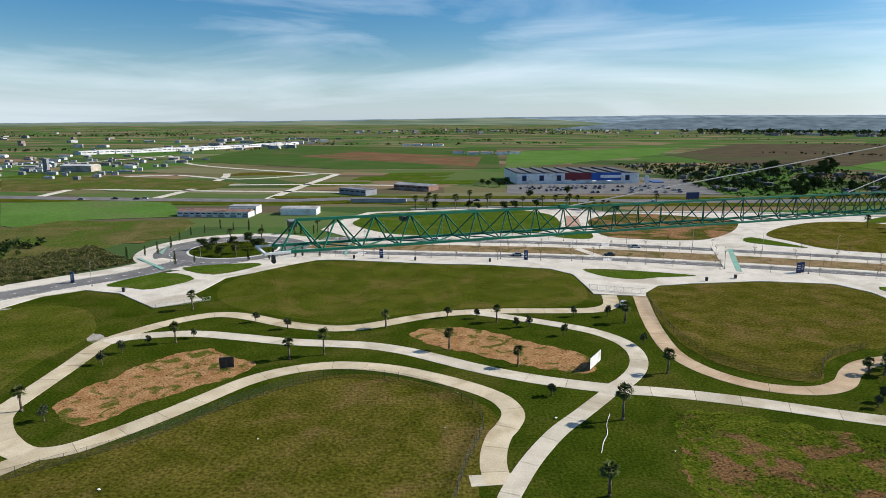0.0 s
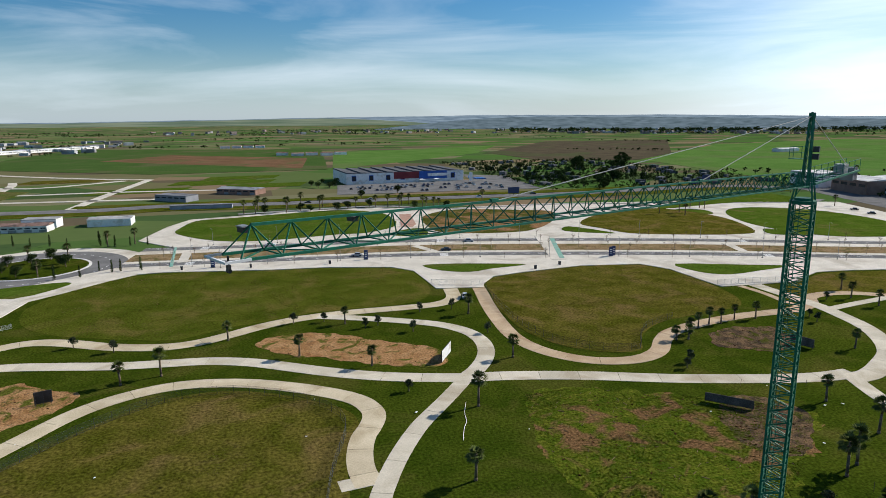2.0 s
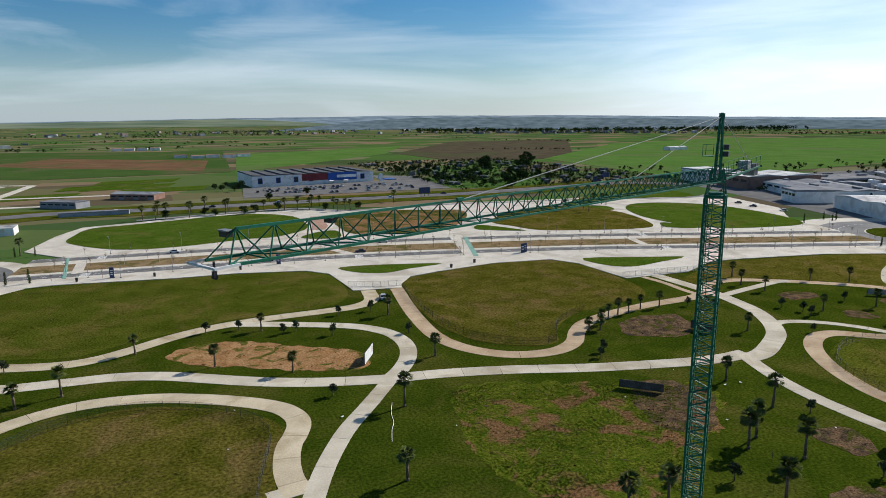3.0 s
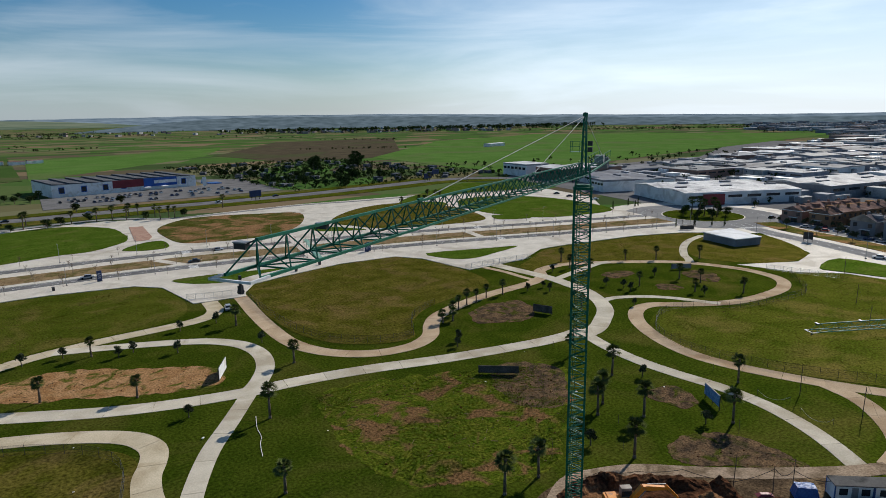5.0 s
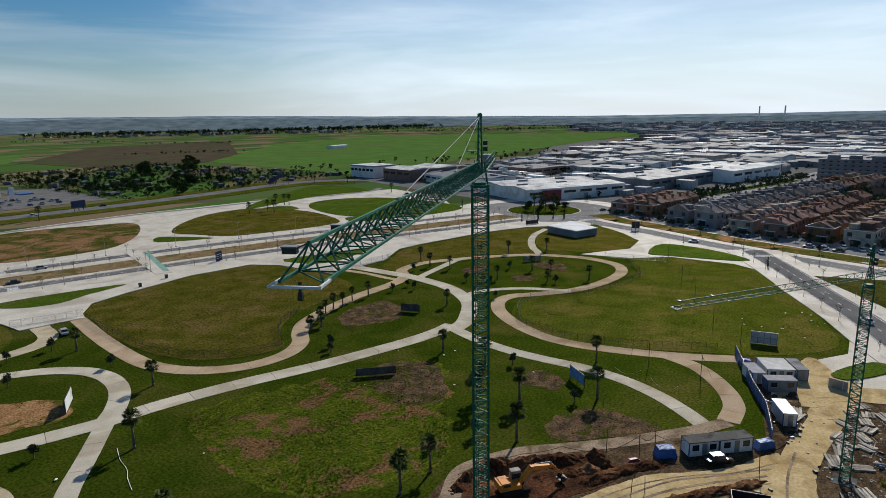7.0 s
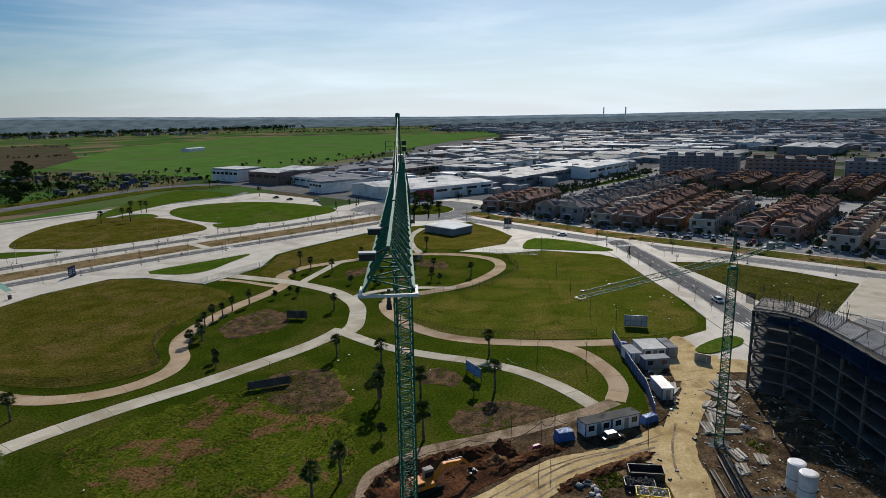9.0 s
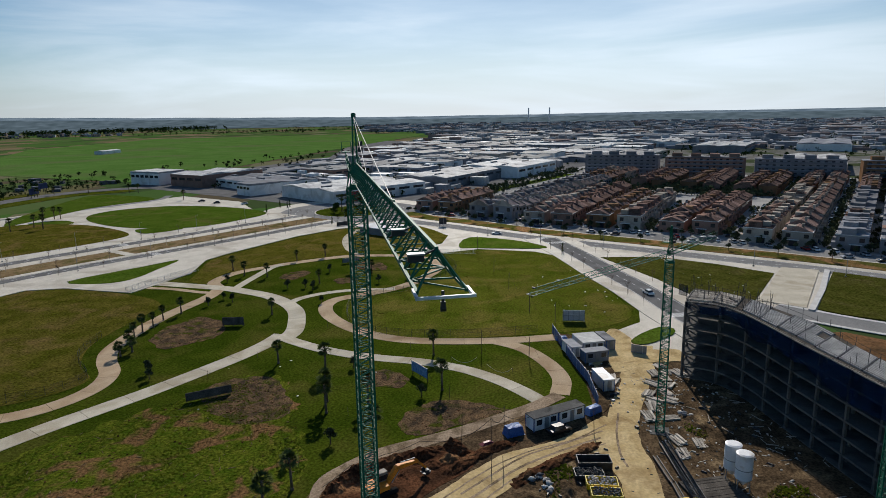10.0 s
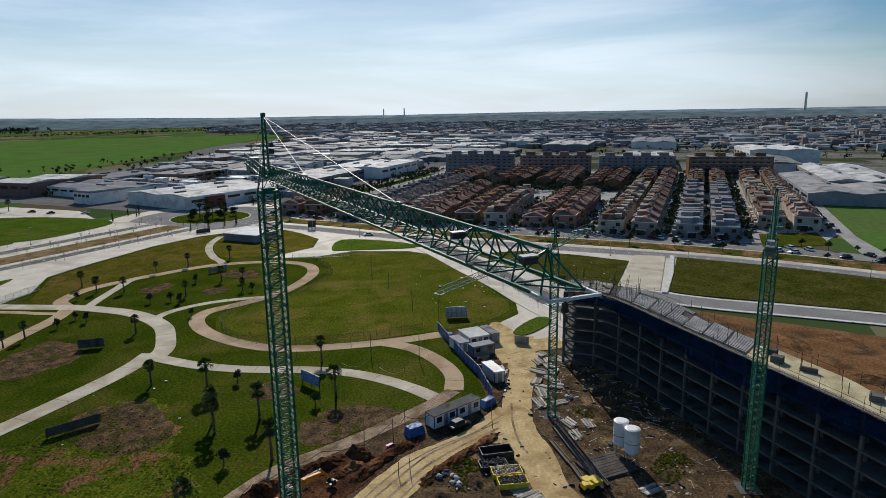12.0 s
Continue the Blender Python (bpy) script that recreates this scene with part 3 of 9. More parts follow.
# ---- ground, roads, lawns ----
def ground_sheet():
    """One sheet to the horizon: flat where the town lies, low hills far out."""
    bm = B()
    radii = [0, 60, 120, 200, 300, 420, 560, 720, 900, 1100, 1350, 1650, 2000, 2400, 2800, 3150, 3450, 3700, 3950, 4200, 4450, 4650, 4800]
    n = 144
    rings = []
    for r in radii:
        ring = []
        for k in range(n if r else 1):
            a = 2 * math.pi * k / n
            x, y = 60 + r * math.cos(a), 120 + r * math.sin(a)
            z = -0.12
            if r > 1900:
                u = min(1.0, (r - 1900) / 2700.0)
                roll = 0.6 * noise.noise((x / 1100.0, y / 1100.0, 3.1)) * 14 + 0.6 * noise.noise((x / 420.0, y / 420.0, 7.7)) * 5
                north = max(0.0, math.sin(a))
                east = max(0.0, math.cos(a + radians(45))) ** 3
                z += u * (14 + roll + 8 * north + 22 * east)
            ring.append(bm.verts.new((x, y, z)))
        rings.append(ring)
    for k in range(n):
        bm.faces.new((rings[0][0], rings[1][k], rings[1][(k + 1) % n]))
    for a, b in zip(rings[1:], rings[2:]):
        for k in range(n):
            bm.faces.new((a[k], b[k], b[(k + 1) % n], a[(k + 1) % n]))
    ob = link("ground", bm, M["fields"], smooth=True)
    return tagged(ob, "flat farmland of green and brown fields running to low hills", "ground", kind="structure")



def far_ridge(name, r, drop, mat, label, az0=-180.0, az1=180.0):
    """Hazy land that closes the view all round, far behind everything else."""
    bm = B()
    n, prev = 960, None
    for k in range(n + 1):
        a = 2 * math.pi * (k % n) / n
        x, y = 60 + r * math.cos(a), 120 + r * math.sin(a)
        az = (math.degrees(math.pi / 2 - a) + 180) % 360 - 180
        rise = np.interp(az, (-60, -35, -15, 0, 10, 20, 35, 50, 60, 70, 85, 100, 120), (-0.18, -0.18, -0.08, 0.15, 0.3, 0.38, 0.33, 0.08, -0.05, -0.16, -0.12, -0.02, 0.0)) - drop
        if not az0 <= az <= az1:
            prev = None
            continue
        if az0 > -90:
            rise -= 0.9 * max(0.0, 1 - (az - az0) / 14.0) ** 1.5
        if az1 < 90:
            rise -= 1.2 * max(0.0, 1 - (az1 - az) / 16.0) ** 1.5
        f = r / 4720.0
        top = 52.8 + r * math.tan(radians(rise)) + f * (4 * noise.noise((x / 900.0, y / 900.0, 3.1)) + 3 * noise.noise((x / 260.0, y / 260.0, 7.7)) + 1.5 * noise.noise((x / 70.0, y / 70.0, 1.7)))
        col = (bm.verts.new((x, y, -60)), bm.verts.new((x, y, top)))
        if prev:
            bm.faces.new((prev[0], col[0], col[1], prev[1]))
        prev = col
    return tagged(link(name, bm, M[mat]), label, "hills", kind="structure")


ground_sheet()
# glowing rings around the view, with distance haze painted into their colour
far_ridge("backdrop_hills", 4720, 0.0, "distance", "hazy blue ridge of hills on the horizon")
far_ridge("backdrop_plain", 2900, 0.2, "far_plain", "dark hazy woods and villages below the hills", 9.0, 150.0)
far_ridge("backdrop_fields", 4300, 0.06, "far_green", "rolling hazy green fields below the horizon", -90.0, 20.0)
plate("lawn_park", [(-260, -80), (-260, 110), (-150.0, 175.9), (-60.8, 243.6), (41.1, 236.7), (150.9, 205.9), (271.1, 158.0), (282.4, 115.5), (229.5, 38.2), (132.6, -8.6), (54.2, -63.9), (-60, -90)], 0.0, M["grass"], "mown green park grass between the paths", "lawn", z0=-0.3, smooth=0)

# boulevard: its southern kerb line, with everything else set off from it
KERB = curve_through([(-56.8, 249.7), (-21.6, 245.7), (17.3, 241.2), (46.0, 237.6), (82.9, 229.2), (148.9, 208.8), (211.6, 183.4), (245.0, 170.2), (272.2, 159.0)], 6)
strip("road_boulevard", KERB, -0.5, 37, 0.08, M["asphalt"], "dark asphalt carriageways of a tree-lined boulevard", "road")
strip("median_south_paving", KERB, 6.3, 9.7, 0.2, M["paving"], "pale paved strip with kerb beside the carriageway", "pavement")
strip("median_north_paving", KERB, 22.7, 29.5, 0.2, M["paving"], "pale paved strip with kerb beside the carriageway", "pavement")
strip("median_bed", KERB, 9.7, 22.7, 0.23, M["median"], "dry earth median bed with young bare trees", "median")
for a, b in (((58.1, 254.8), (62.0, 243.6)), ((185.1, 220.7), (180.8, 206.4)), ((-34.6, 267.5), (-34.6, 254.0))):
    d = (Vector((*b, 0)) - Vector((*a, 0))).normalized()
    s = Vector((-d.y, d.x, 0)) * 1.8
    a3, b3 = Vector((*a, 0)) - d * 3, Vector((*b, 0)) + d * 2
    tagged(link("crossing_paving", slab_mesh(B(), [a3 + s, b3 + s, b3 - s, a3 - s], 0.1, 0.26), M["paving"]), "pale paved footway crossing the earth median", "pavement", kind="structure")
for pts in ([(114.8, 262.8), (120.9, 260.2), (105.8, 213.0), (100.7, 215.0)],):
    plate("crossing_plaza", pts, 0.27, M["paving"], "pale paved crossing over the boulevard median", "pavement", smooth=0)
for pts in ([(119.1, 256.4), (121.0, 255.7), (106.5, 215.9), (104.7, 216.7)], [(-40.9, 284.3), (-40.0, 283.9), (-37.1, 245.2), (-38.3, 245.6)], [(-117.5, 239.8), (-116.0, 239.7), (-99.7, 222.9), (-100.4, 221.3)], [(-115.6, 262.4), (-117.0, 268.5), (-111.2, 247.6), (-113.4, 249.8)]):
    plate("cycle_crossing", pts, 0.30, M["green_paint"], "green painted cycle crossing on the road", "road marking", smooth=0)

SOUTH_EDGE = [(-149.9, 153.3), (-125.6, 173.3), (-121.5, 186.2), (-112.4, 193.6), (-99.2, 189.4), (-82.0, 173.9), (-70.9, 181.9), (-76.0, 188.5), (-74.6, 194.6), (-72.9, 209.0), (-65.6, 216.6), (-54.6, 230.0), (-47.6, 236.6), (-38.7, 237.1), (-20.7, 233.5), (-2.7, 230.0), (16.7, 228.1), (39.9, 221.4), (46.3, 213.2), (47.3, 196.0), (47.6, 187.9), (62.5, 184.9), (64.5, 189.9), (70.3, 197.2), (82.0, 200.0), (106.7, 203.1), (128.7, 199.2), (134.1, 188.8), (134.6, 173.5), (135.1, 163.4), (160.6, 161.6), (179.8, 170.1), (194.5, 168.5), (231.0, 160.4), (252.6, 150.5), (263.3, 139.1)]
prom = [Vector((*q, 0)) for q in SOUTH_EDGE] + [KERB[-1]] + KERB[::-1] + [Vector(q) for q in ((-79.0, 229.7, 0), (-95.2, 217.8, 0), (-103.3, 209.3, 0), (-116.5, 197.8, 0), (-130.7, 181.7, 0), (-160.2, 151.5, 0))]
tagged(link("pavement_promenade", slab_mesh(B(), prom, -0.1, 0.2), M["paving"]), "wide pale paved promenade beside the boulevard", "pavement", kind="structure")
for pts, lab in (([(-108.8, 200.0), (-99.5, 196.0), (-91.5, 194.2), (-82.9, 207.4), (-97.1, 216.0)], "triangular grass island in the promenade"), ([(-93.5, 224.3), (-78.4, 213.3), (-66.5, 227.2), (-71.8, 231.2)], "triangular grass island in the promenade"), ([(51.2, 219.9), (55.9, 210.4), (64.9, 205.7), (74.5, 208.3), (88.2, 210.6), (73.2, 216.7), (58.9, 220.6)], "long leaf-shaped grass island in the promenade"), ([(140.8, 195.2), (141.2, 181.9), (148.7, 175.9), (163.0, 177.5), (177.5, 180.4), (165.3, 185.8)], "long leaf-shaped grass island in the promenade")):
    plate("lawn_island", pts, 0.26, M["lawn_fresh"], lab, "lawn", smooth=3)

# west roundabout and the road that leads up to it
RW = (-85.5, 257.5)
circle = lambda c, r, n=48, k=1.0: [Vector((c[0] + r * math.cos(2 * math.pi * i / n), c[1] + k * r * math.sin(2 * math.pi * i / n), 0)) for i in range(n)]
tagged(link("pavement_roundabout_west", slab_mesh(B(), circle(RW, 38), -0.1, 0.06), M["paving"]), "pale paved ring round the roundabout", "pavement", kind="structure")
tagged(link("road_roundabout_west", slab_mesh(B(), circle(RW, 31), -0.1, 0.085), M["asphalt"]), "asphalt ring road of a roundabout", "road", kind="structure")
tagged(link("kerb_roundabout_west", slab_mesh(B(), circle(RW, 18.6), 0, 0.22), M["kerb"]), "pale kerb ring of the roundabout island", "kerb", kind="structure")
tagged(link("lawn_roundabout_west", slab_mesh(B(), circle(RW, 17.6), 0, 0.27), M["grass"]), "round grass island planted with trees", "lawn", kind="structure")
WESTROAD = curve_through([(-190, 122), (-160.2, 159.7), (-134.8, 186.9), (-120.6, 201.5), (-107.4, 215.1), (-96.3, 234.4)], 4)
strip("road_west", WESTROAD, -5.5, 5.5, 0.09, M["asphalt"], "two-lane asphalt road to the roundabout", "road")
strip("pavement_west", WESTROAD, 5.5, 14, 0.2, M["paving"], "pale pavement beside the road", "pavement")

# paved quarter north of the boulevard with its rounded lawns
NORTH = [q for q in offset_line(KERB, 36.3) if q.x > -44]
north_loop = NORTH + [Vector(q) for q in ((299.2, 228.8, 0), (329.7, 258.7, 0), (347.3, 316.4, 0), (246.0, 352.6, 0), (208.6, 359.1, 0), (172.0, 367.2, 0), (133.4, 367.0, 0), (96.1, 365.0, 0), (62.2, 382.1, 0), (16.2, 381.5, 0), (-20.1, 370.7, 0), (-42.4, 365.4, 0), (-51.5, 341.8, 0), (-58.7, 305.7, 0))]
tagged(link("pavement_north", slab_mesh(B(), north_loop, -0.1, 0.14), M["paving"]), "pale concrete streets and pavements between round lawns", "pavement", kind="structure")
strip("road_back", curve_through([(-18.0, 378.9), (62.3, 388.2), (96.1, 365.0), (133.4, 362.4), (171.9, 362.6), (208.5, 352.9), (246.9, 345.3), (320.1, 321.6), (347.9, 329.0)], 4), -2.4, 2.4, 0.18, M["asphalt_old"], "narrow worn asphalt street behind the lawns", "road")
north_lawns = []
north_lawns.append(([(-44.0, 319.3), (-44.0, 338.5), (-38.1, 359.3), (-19.1, 364.2), (16.6, 373.8), (42.5, 376.2), (61.8, 355.0), (62.8, 326.0)] + [(63.6, 326.4), (59.3, 310.1), (51.4, 301.2), (42.3, 295.0), (34.7, 294.4), (27.8, 294.7)] + [(-1.0, 289.3), (-24.1, 294.5)], "lawn_fresh", "rounded fresh green lawn inside pale paving"))
north_lawns.append(([(79.7, 334.6), (100.7, 356.6), (120.8, 354.8), (141.5, 344.7), (155.4, 336.1), (153.1, 320.4), (138.3, 296.0), (119.0, 277.9), (101.7, 276.2), (87.9, 279.7), (77.2, 285.7), (75.0, 300.7)], "meadow_dry", "rounded lawn of dry tan and green grass"))
north_lawns.append(([(52.1, 287.6), (61.0, 297.7), (71.1, 299.3), (69.3, 282.1), (60.5, 280.2)], "lawn_fresh", "small triangular grass island"))
north_lawns.append(([(151.5, 288.2), (167.1, 307.1), (191.6, 323.4), (214.0, 327.1), (228.2, 317.9), (234.3, 284.4), (220.2, 244.6), (203.7, 239.6), (177.1, 247.9), (160.6, 256.7), (154.8, 273.4)], "meadow", "rounded olive-green lawn inside pale paving"))
north_lawns.append(([(247.8, 298.1), (265.8, 311.8), (288.1, 306.9), (305.3, 283.9), (304.8, 245.7), (291.1, 214.6), (265.6, 214.1), (240.9, 224.2), (232.8, 248.4), (235.6, 272.2)], "lawn_fresh", "rounded green lawn inside pale paving"))
north_lawns.append(([(223.5, 322.9), (249.6, 347.3), (329.4, 385.7), (342.5, 370.1), (329.9, 325.3), (284.9, 333.9)], "lawn_fresh", "long green verge beside the main road"))
north_lawns.append(([(134.4, 271.1), (141.9, 282.5), (152.2, 263.7), (152.3, 258.5)], "lawn_fresh", "small triangular grass island"))
north_lawns.append(([(228.9, 248.2), (221.0, 235.2), (236.1, 226.3), (236.3, 237.0)], "lawn_fresh", "small triangular grass island"))
north_lawns.append(([(220.7, 310.5), (232.8, 318.7), (243.6, 310.8), (238.7, 297.1), (229.9, 298.6)], "lawn_fresh", "small grass island with palms"))
for pts, mk, lab in north_lawns:
    plate("lawn_north", pts, 0.22, M[mk], lab, "lawn", smooth=4)

plate("paving_brick", [(70.1, 349.6), (76.2, 347.6), (71.0, 312.6), (67.4, 304.9), (61.7, 305.6)], 0.25, M["brick_paving"], "reddish brick paved crossing", "pavement", smooth=0)

# east roundabout, eastern road and the branch beside the building site
RE = (306.0, 169.2)
tagged(link("pavement_roundabout_east", slab_mesh(B(), circle(RE, 52), -0.1, 0.05), M["paving"]), "pale paved ring round the roundabout", "pavement", kind="structure")
tagged(link("road_roundabout_east", slab_mesh(B(), circle(RE, 40), -0.1, 0.084), M["asphalt_old"]), "worn asphalt ring road of a roundabout", "road", kind="structure")
tagged(link("kerb_roundabout_east", slab_mesh(B(), circle(RE, 20.6), 0, 0.2), M["paving"]), "low kerb ring of the roundabout island", "kerb", kind="structure")
tagged(link("lawn_roundabout_east", slab_mesh(B(), circle(RE, 20), 0, 0.26), M["grass"]), "round grass island planted with palms", "lawn", kind="structure")
plate("pavement_east", [(279.8, 145.7), (277.5, 126.6), (255.1, 102.2), (248.0, 94.5), (229.9, 91.9), (217.1, 100.1), (209.8, 104.2), (213.4, 85.3), (223.0, 74.2), (223.2, 51.8), (215.8, 40.3), (192.4, 28.0), (171.1, 18.7), (155.7, 12.6), (145.3, 12.2), (135.3, 19.0), (125.4, 29.7), (113.5, 22.1), (118.5, 8.6), (141.6, -14.3), (167.9, -34.7), (134.9, -108.2), (191.5, -124.9), (225.8, -90.0), (257.9, 0.0), (287.4, 66.3), (311.9, 134.7)], 0.04, M["paving"], "pale concrete pavements and plaza along the eastern road", "pavement", z0=-0.2, smooth=0)
EASTROAD = curve_through([(294.0, 145.3), (281.3, 126.5), (270.9, 100.4), (258.7, 75.4), (247.5, 48.5), (239.1, 21.4), (232.1, 1.1), (226.1, -17.4), (219.7, -36.6), (207.8, -66.4), (185.4, -105.2), (159.1, -142.3)], 4)
strip("road_east", EASTROAD, -4.5, 4.5, 0.09, M["asphalt_old"], "two-lane asphalt road with white markings", "road")
strip("verge_east", EASTROAD, 9, 20, 0.2, M["meadow_dry"], "dry grass verge with young trees beside the road", "verge")
strip("road_frontage", EASTROAD, 22, 34, 0.09, M["asphalt_old"], "grey frontage street with parked cars before the houses", "road")
BRANCH = curve_through([(251.0, 51.4), (221.8, 34.8), (198.0, 22.8), (176.2, 11.2), (155.8, 1.9), (132.5, -10.5)], 4)
strip("road_branch", BRANCH, -4.2, 4.2, 0.10, M["asphalt"], "asphalt side road with white markings", "road")
strip("pavement_branch_south", BRANCH, 4.2, 10, 0.2, M["paving"], "pale pavement with young street trees", "pavement")
strip("pavement_branch_north", BRANCH, -10, -4.2, 0.2, M["paving"], "pale pavement with young street trees", "pavement")
plate("lawn_field_east", [(218.1, 26.8), (223.6, 7.1), (216.5, -12.5), (206.9, -29.4), (169.2, -17.6), (171.1, -3.9), (190.5, 7.6)], 0.21, M["plot_grass"], "empty olive-green building plot of rough grass", "lawn", smooth=0)
plate("lawn_field_south", [(213.5, -47.9), (199.9, -76.5), (184.6, -101.1), (170.7, -119.8), (140.6, -105.3), (150.2, -80.3), (157.6, -58.4), (164.2, -38.5), (167.5, -33.0)], 0.21, M["plot_grass"], "empty olive-green building plot of rough grass", "lawn", smooth=0)
plate("ramp_street", [(216.3, -33.1), (214.9, -44.2), (168.0, -30.5), (172.6, -19.5)], 0.24, M["concrete"], "unfinished pale street end with stored kerbs", "street", smooth=0)
plate("lawn_corner_east", [(224.4, 82.9), (245.1, 83.8), (243.1, 64.7), (234.4, 50.3), (228.8, 50.6), (224.2, 74.6)], 0.22, M["lawn_fresh"], "bright green corner lawn beside the road", "lawn", smooth=3)
ROADSOUTH = curve_through([(166, -22), (156.6, -39.8), (150.5, -58.4), (143.2, -80.6), (132, -112)], 4)
for off, w in ((-5.6, 1.4), (4.2, 1.4)):
    strip("kerb_south", ROADSOUTH, off, off + w, 0.2, M["kerb"], "pale kerb strip of a new street", "kerb")
strip("kerb_ramp", [Vector(q) for q in ((215.0, -46.6, 0), (189.0, -39.2, 0), (165.7, -31.2, 0))], -0.8, 0.8, 0.5, M["kerb"], "stored pale kerb stones beside the street end", "kerb")
strip("road_south", ROADSOUTH, -4.2, 4.2, 0.12, M["asphalt_old"], "new asphalt street with pale pavements behind the building", "road")
plate("soil_south", [(149.4, -34.7), (128.0, -76.5), (110, -140), (60, -110), (40, -60), (69.6, -36.4), (103.6, -19.7), (123.3, -6.6), (141.7, -12.4)], 0.10, M["red_mud"], "bare reddish earth behind the building site", "soil", z0=-0.2, smooth=0)

# fenced meadows of the park
meadows = []
meadows.append(([(-64.9, 217.0), (-53.8, 230.5), (-38.7, 236.7), (-20.7, 233.0), (-2.7, 229.4), (16.2, 227.4), (38.9, 220.9), (45.8, 212.2), (46.7, 197.0), (44.6, 183.9), (38.6, 175.9), (28.7, 173.9), (18.8, 174.0), (7.9, 173.2), (-3.0, 169.3), (-12.0, 167.0), (-20.9, 162.6), (-26.9, 160.2), (-35.9, 163.0), (-45.9, 167.3), (-56.9, 173.1), (-66.9, 184.1), (-70.9, 200.7)], "meadow_green", "large fenced lawn of olive and green grass"))
meadows.append(([(64.5, 187.9), (70.6, 196.5), (82.6, 199.5), (106.7, 202.6), (128.7, 198.4), (133.6, 187.7), (134.3, 171.5), (132.0, 154.3), (125.8, 144.3), (112.9, 141.9), (96.9, 138.5), (87.8, 133.0), (82.8, 127.5), (78.7, 121.5), (71.8, 122.0), (65.9, 126.0), (61.0, 132.6), (58.1, 144.6), (59.3, 164.7), (62.4, 177.8)], "meadow", "large fenced meadow with dry yellowish grass"))
meadows.append(([(-52.0, 97.4), (-45.0, 104.8), (-37.0, 114.3), (-29.1, 121.2), (-21.1, 125.1), (-12.2, 124.9), (-3.3, 120.8), (4.5, 114.6), (9.4, 109.1), (10.4, 102.5), (8.3, 95.5), (6.3, 87.5), (5.3, 77.4), (0.3, 54.4), (-60, 40), (-70.9, 80.5)], "meadow", "large fenced meadow of rough olive grass"))
meadows.append(([(158.8, 81.3), (152.3, 88.4), (143.8, 93.0), (133.0, 90.2), (124.1, 84.4), (118.8, 74.0), (119.3, 63.0), (123.6, 49.7), (129.6, 36.4), (136.5, 23.8), (146.4, 15.5), (155.8, 15.0), (171.2, 20.6), (192.5, 29.9), (214.9, 41.7), (222.4, 52.7), (222.0, 73.3), (211.4, 84.3), (203.7, 81.5), (190.0, 75.3), (173.9, 77.1)], "meadow_green", "large fenced lawn of smooth green grass"))
meadows.append(([(151.5, 144.8), (169.2, 146.5), (182.6, 139.1), (196.6, 126.6), (204.8, 118.4), (217.9, 130.1), (248.3, 142.5), (258.0, 145.3), (231.0, 158.7), (194.4, 166.8), (179.8, 168.2), (161.8, 159.9), (151.8, 155.0)], "meadow", "olive meadow with scattered palms"))
meadows.append(([(218.8, 128.1), (210.5, 117.2), (216.3, 102.1), (230.0, 93.3), (247.1, 95.5), (263.1, 109.0), (272.7, 124.8), (263.1, 136.0), (250.1, 141.4)], "meadow", "olive meadow round a white marquee"))
meadows.append(([(-86.0, 95.9), (-89.0, 129.5), (-87.0, 147.8), (-91.1, 160.2), (-104.2, 174.8), (-125.5, 171.2), (-159.9, 122.7), (-170, 40), (-90, 40)], "meadow_green", "rough green meadow outside the path"))
for pts, mk, lab in meadows:
    plate("lawn_meadow", pts, 0.035, M[mk], lab, "lawn", smooth=4)
bare_patches = []
bare_patches.append(([(-72.6, 111.5), (-68.2, 124.1), (-61.6, 136.4), (-54.1, 140.7), (-47.1, 135.6), (-40.7, 131.2), (-42.5, 124.9), (-50.4, 117.8), (-56.9, 110.2), (-63.2, 102.4)], "red_soil", "bare reddish earth patch with grass tufts"))
bare_patches.append(([(-7.2, 150), (-3.1, 155.4), (8.3, 155.2), (21.3, 145.8), (28.8, 140.9), (34.2, 135), (31.7, 125.7), (21, 129), (11.7, 134.5), (0.6, 141.6)], "red_soil", "bare reddish earth patch with grass tufts"))
bare_patches.append(([(81.4, 94.6), (89.7, 87.6), (86, 80), (76.3, 72.8), (71.1, 78), (72.5, 86.7)], "dark_soil", "dark brown earth patch with stones"))
bare_patches.append(([(101.0, 125.6), (108.8, 128.8), (114.6, 128.2), (120.6, 126.2), (118.0, 118.6), (114.6, 113.7), (107.5, 112.2), (100.7, 115.8), (97.5, 119.2)], "dark_soil", "dark brown earth patch with stones"))
bare_patches.append(([(43.4, 106.6), (53, 107), (62.9, 103.3), (72.2, 98), (91.3, 85.7), (76.6, 72.4), (61.7, 61.3), (54.2, 59.8), (47.2, 63.6), (40.2, 69.4), (37.5, 80.9), (39.9, 94.2)], "weeds", "weedy patch of bright green growth over brown soil"))
bare_patches.append(([(75.6, 51.1), (81.9, 52.2), (87.8, 48.8), (89.4, 44.4), (87.9, 34.4), (80.6, 40.6), (74.6, 47.3)], "dark_soil", "dark trampled earth beside the site fence"))
bare_patches.append(([(94.2, 66.3), (99.7, 63), (96.5, 57.5), (92.2, 57.7), (91.4, 63.3)], "dark_soil", "dark earth patch round a billboard"))
bare_patches.append(([(177.5, -43.7), (183.6, -47.7), (184.9, -52.0), (178.5, -53.6), (170.1, -49.3), (169.0, -43.9)], "dark_soil", "dark scorched patch in the rough grass"))
bare_patches.append(([(163.0, 127.4), (169.9, 129.3), (173.9, 125.4), (172.3, 121.5), (166.9, 120.7), (161.6, 122.7)], "dark_soil", "small dark earth patch"))
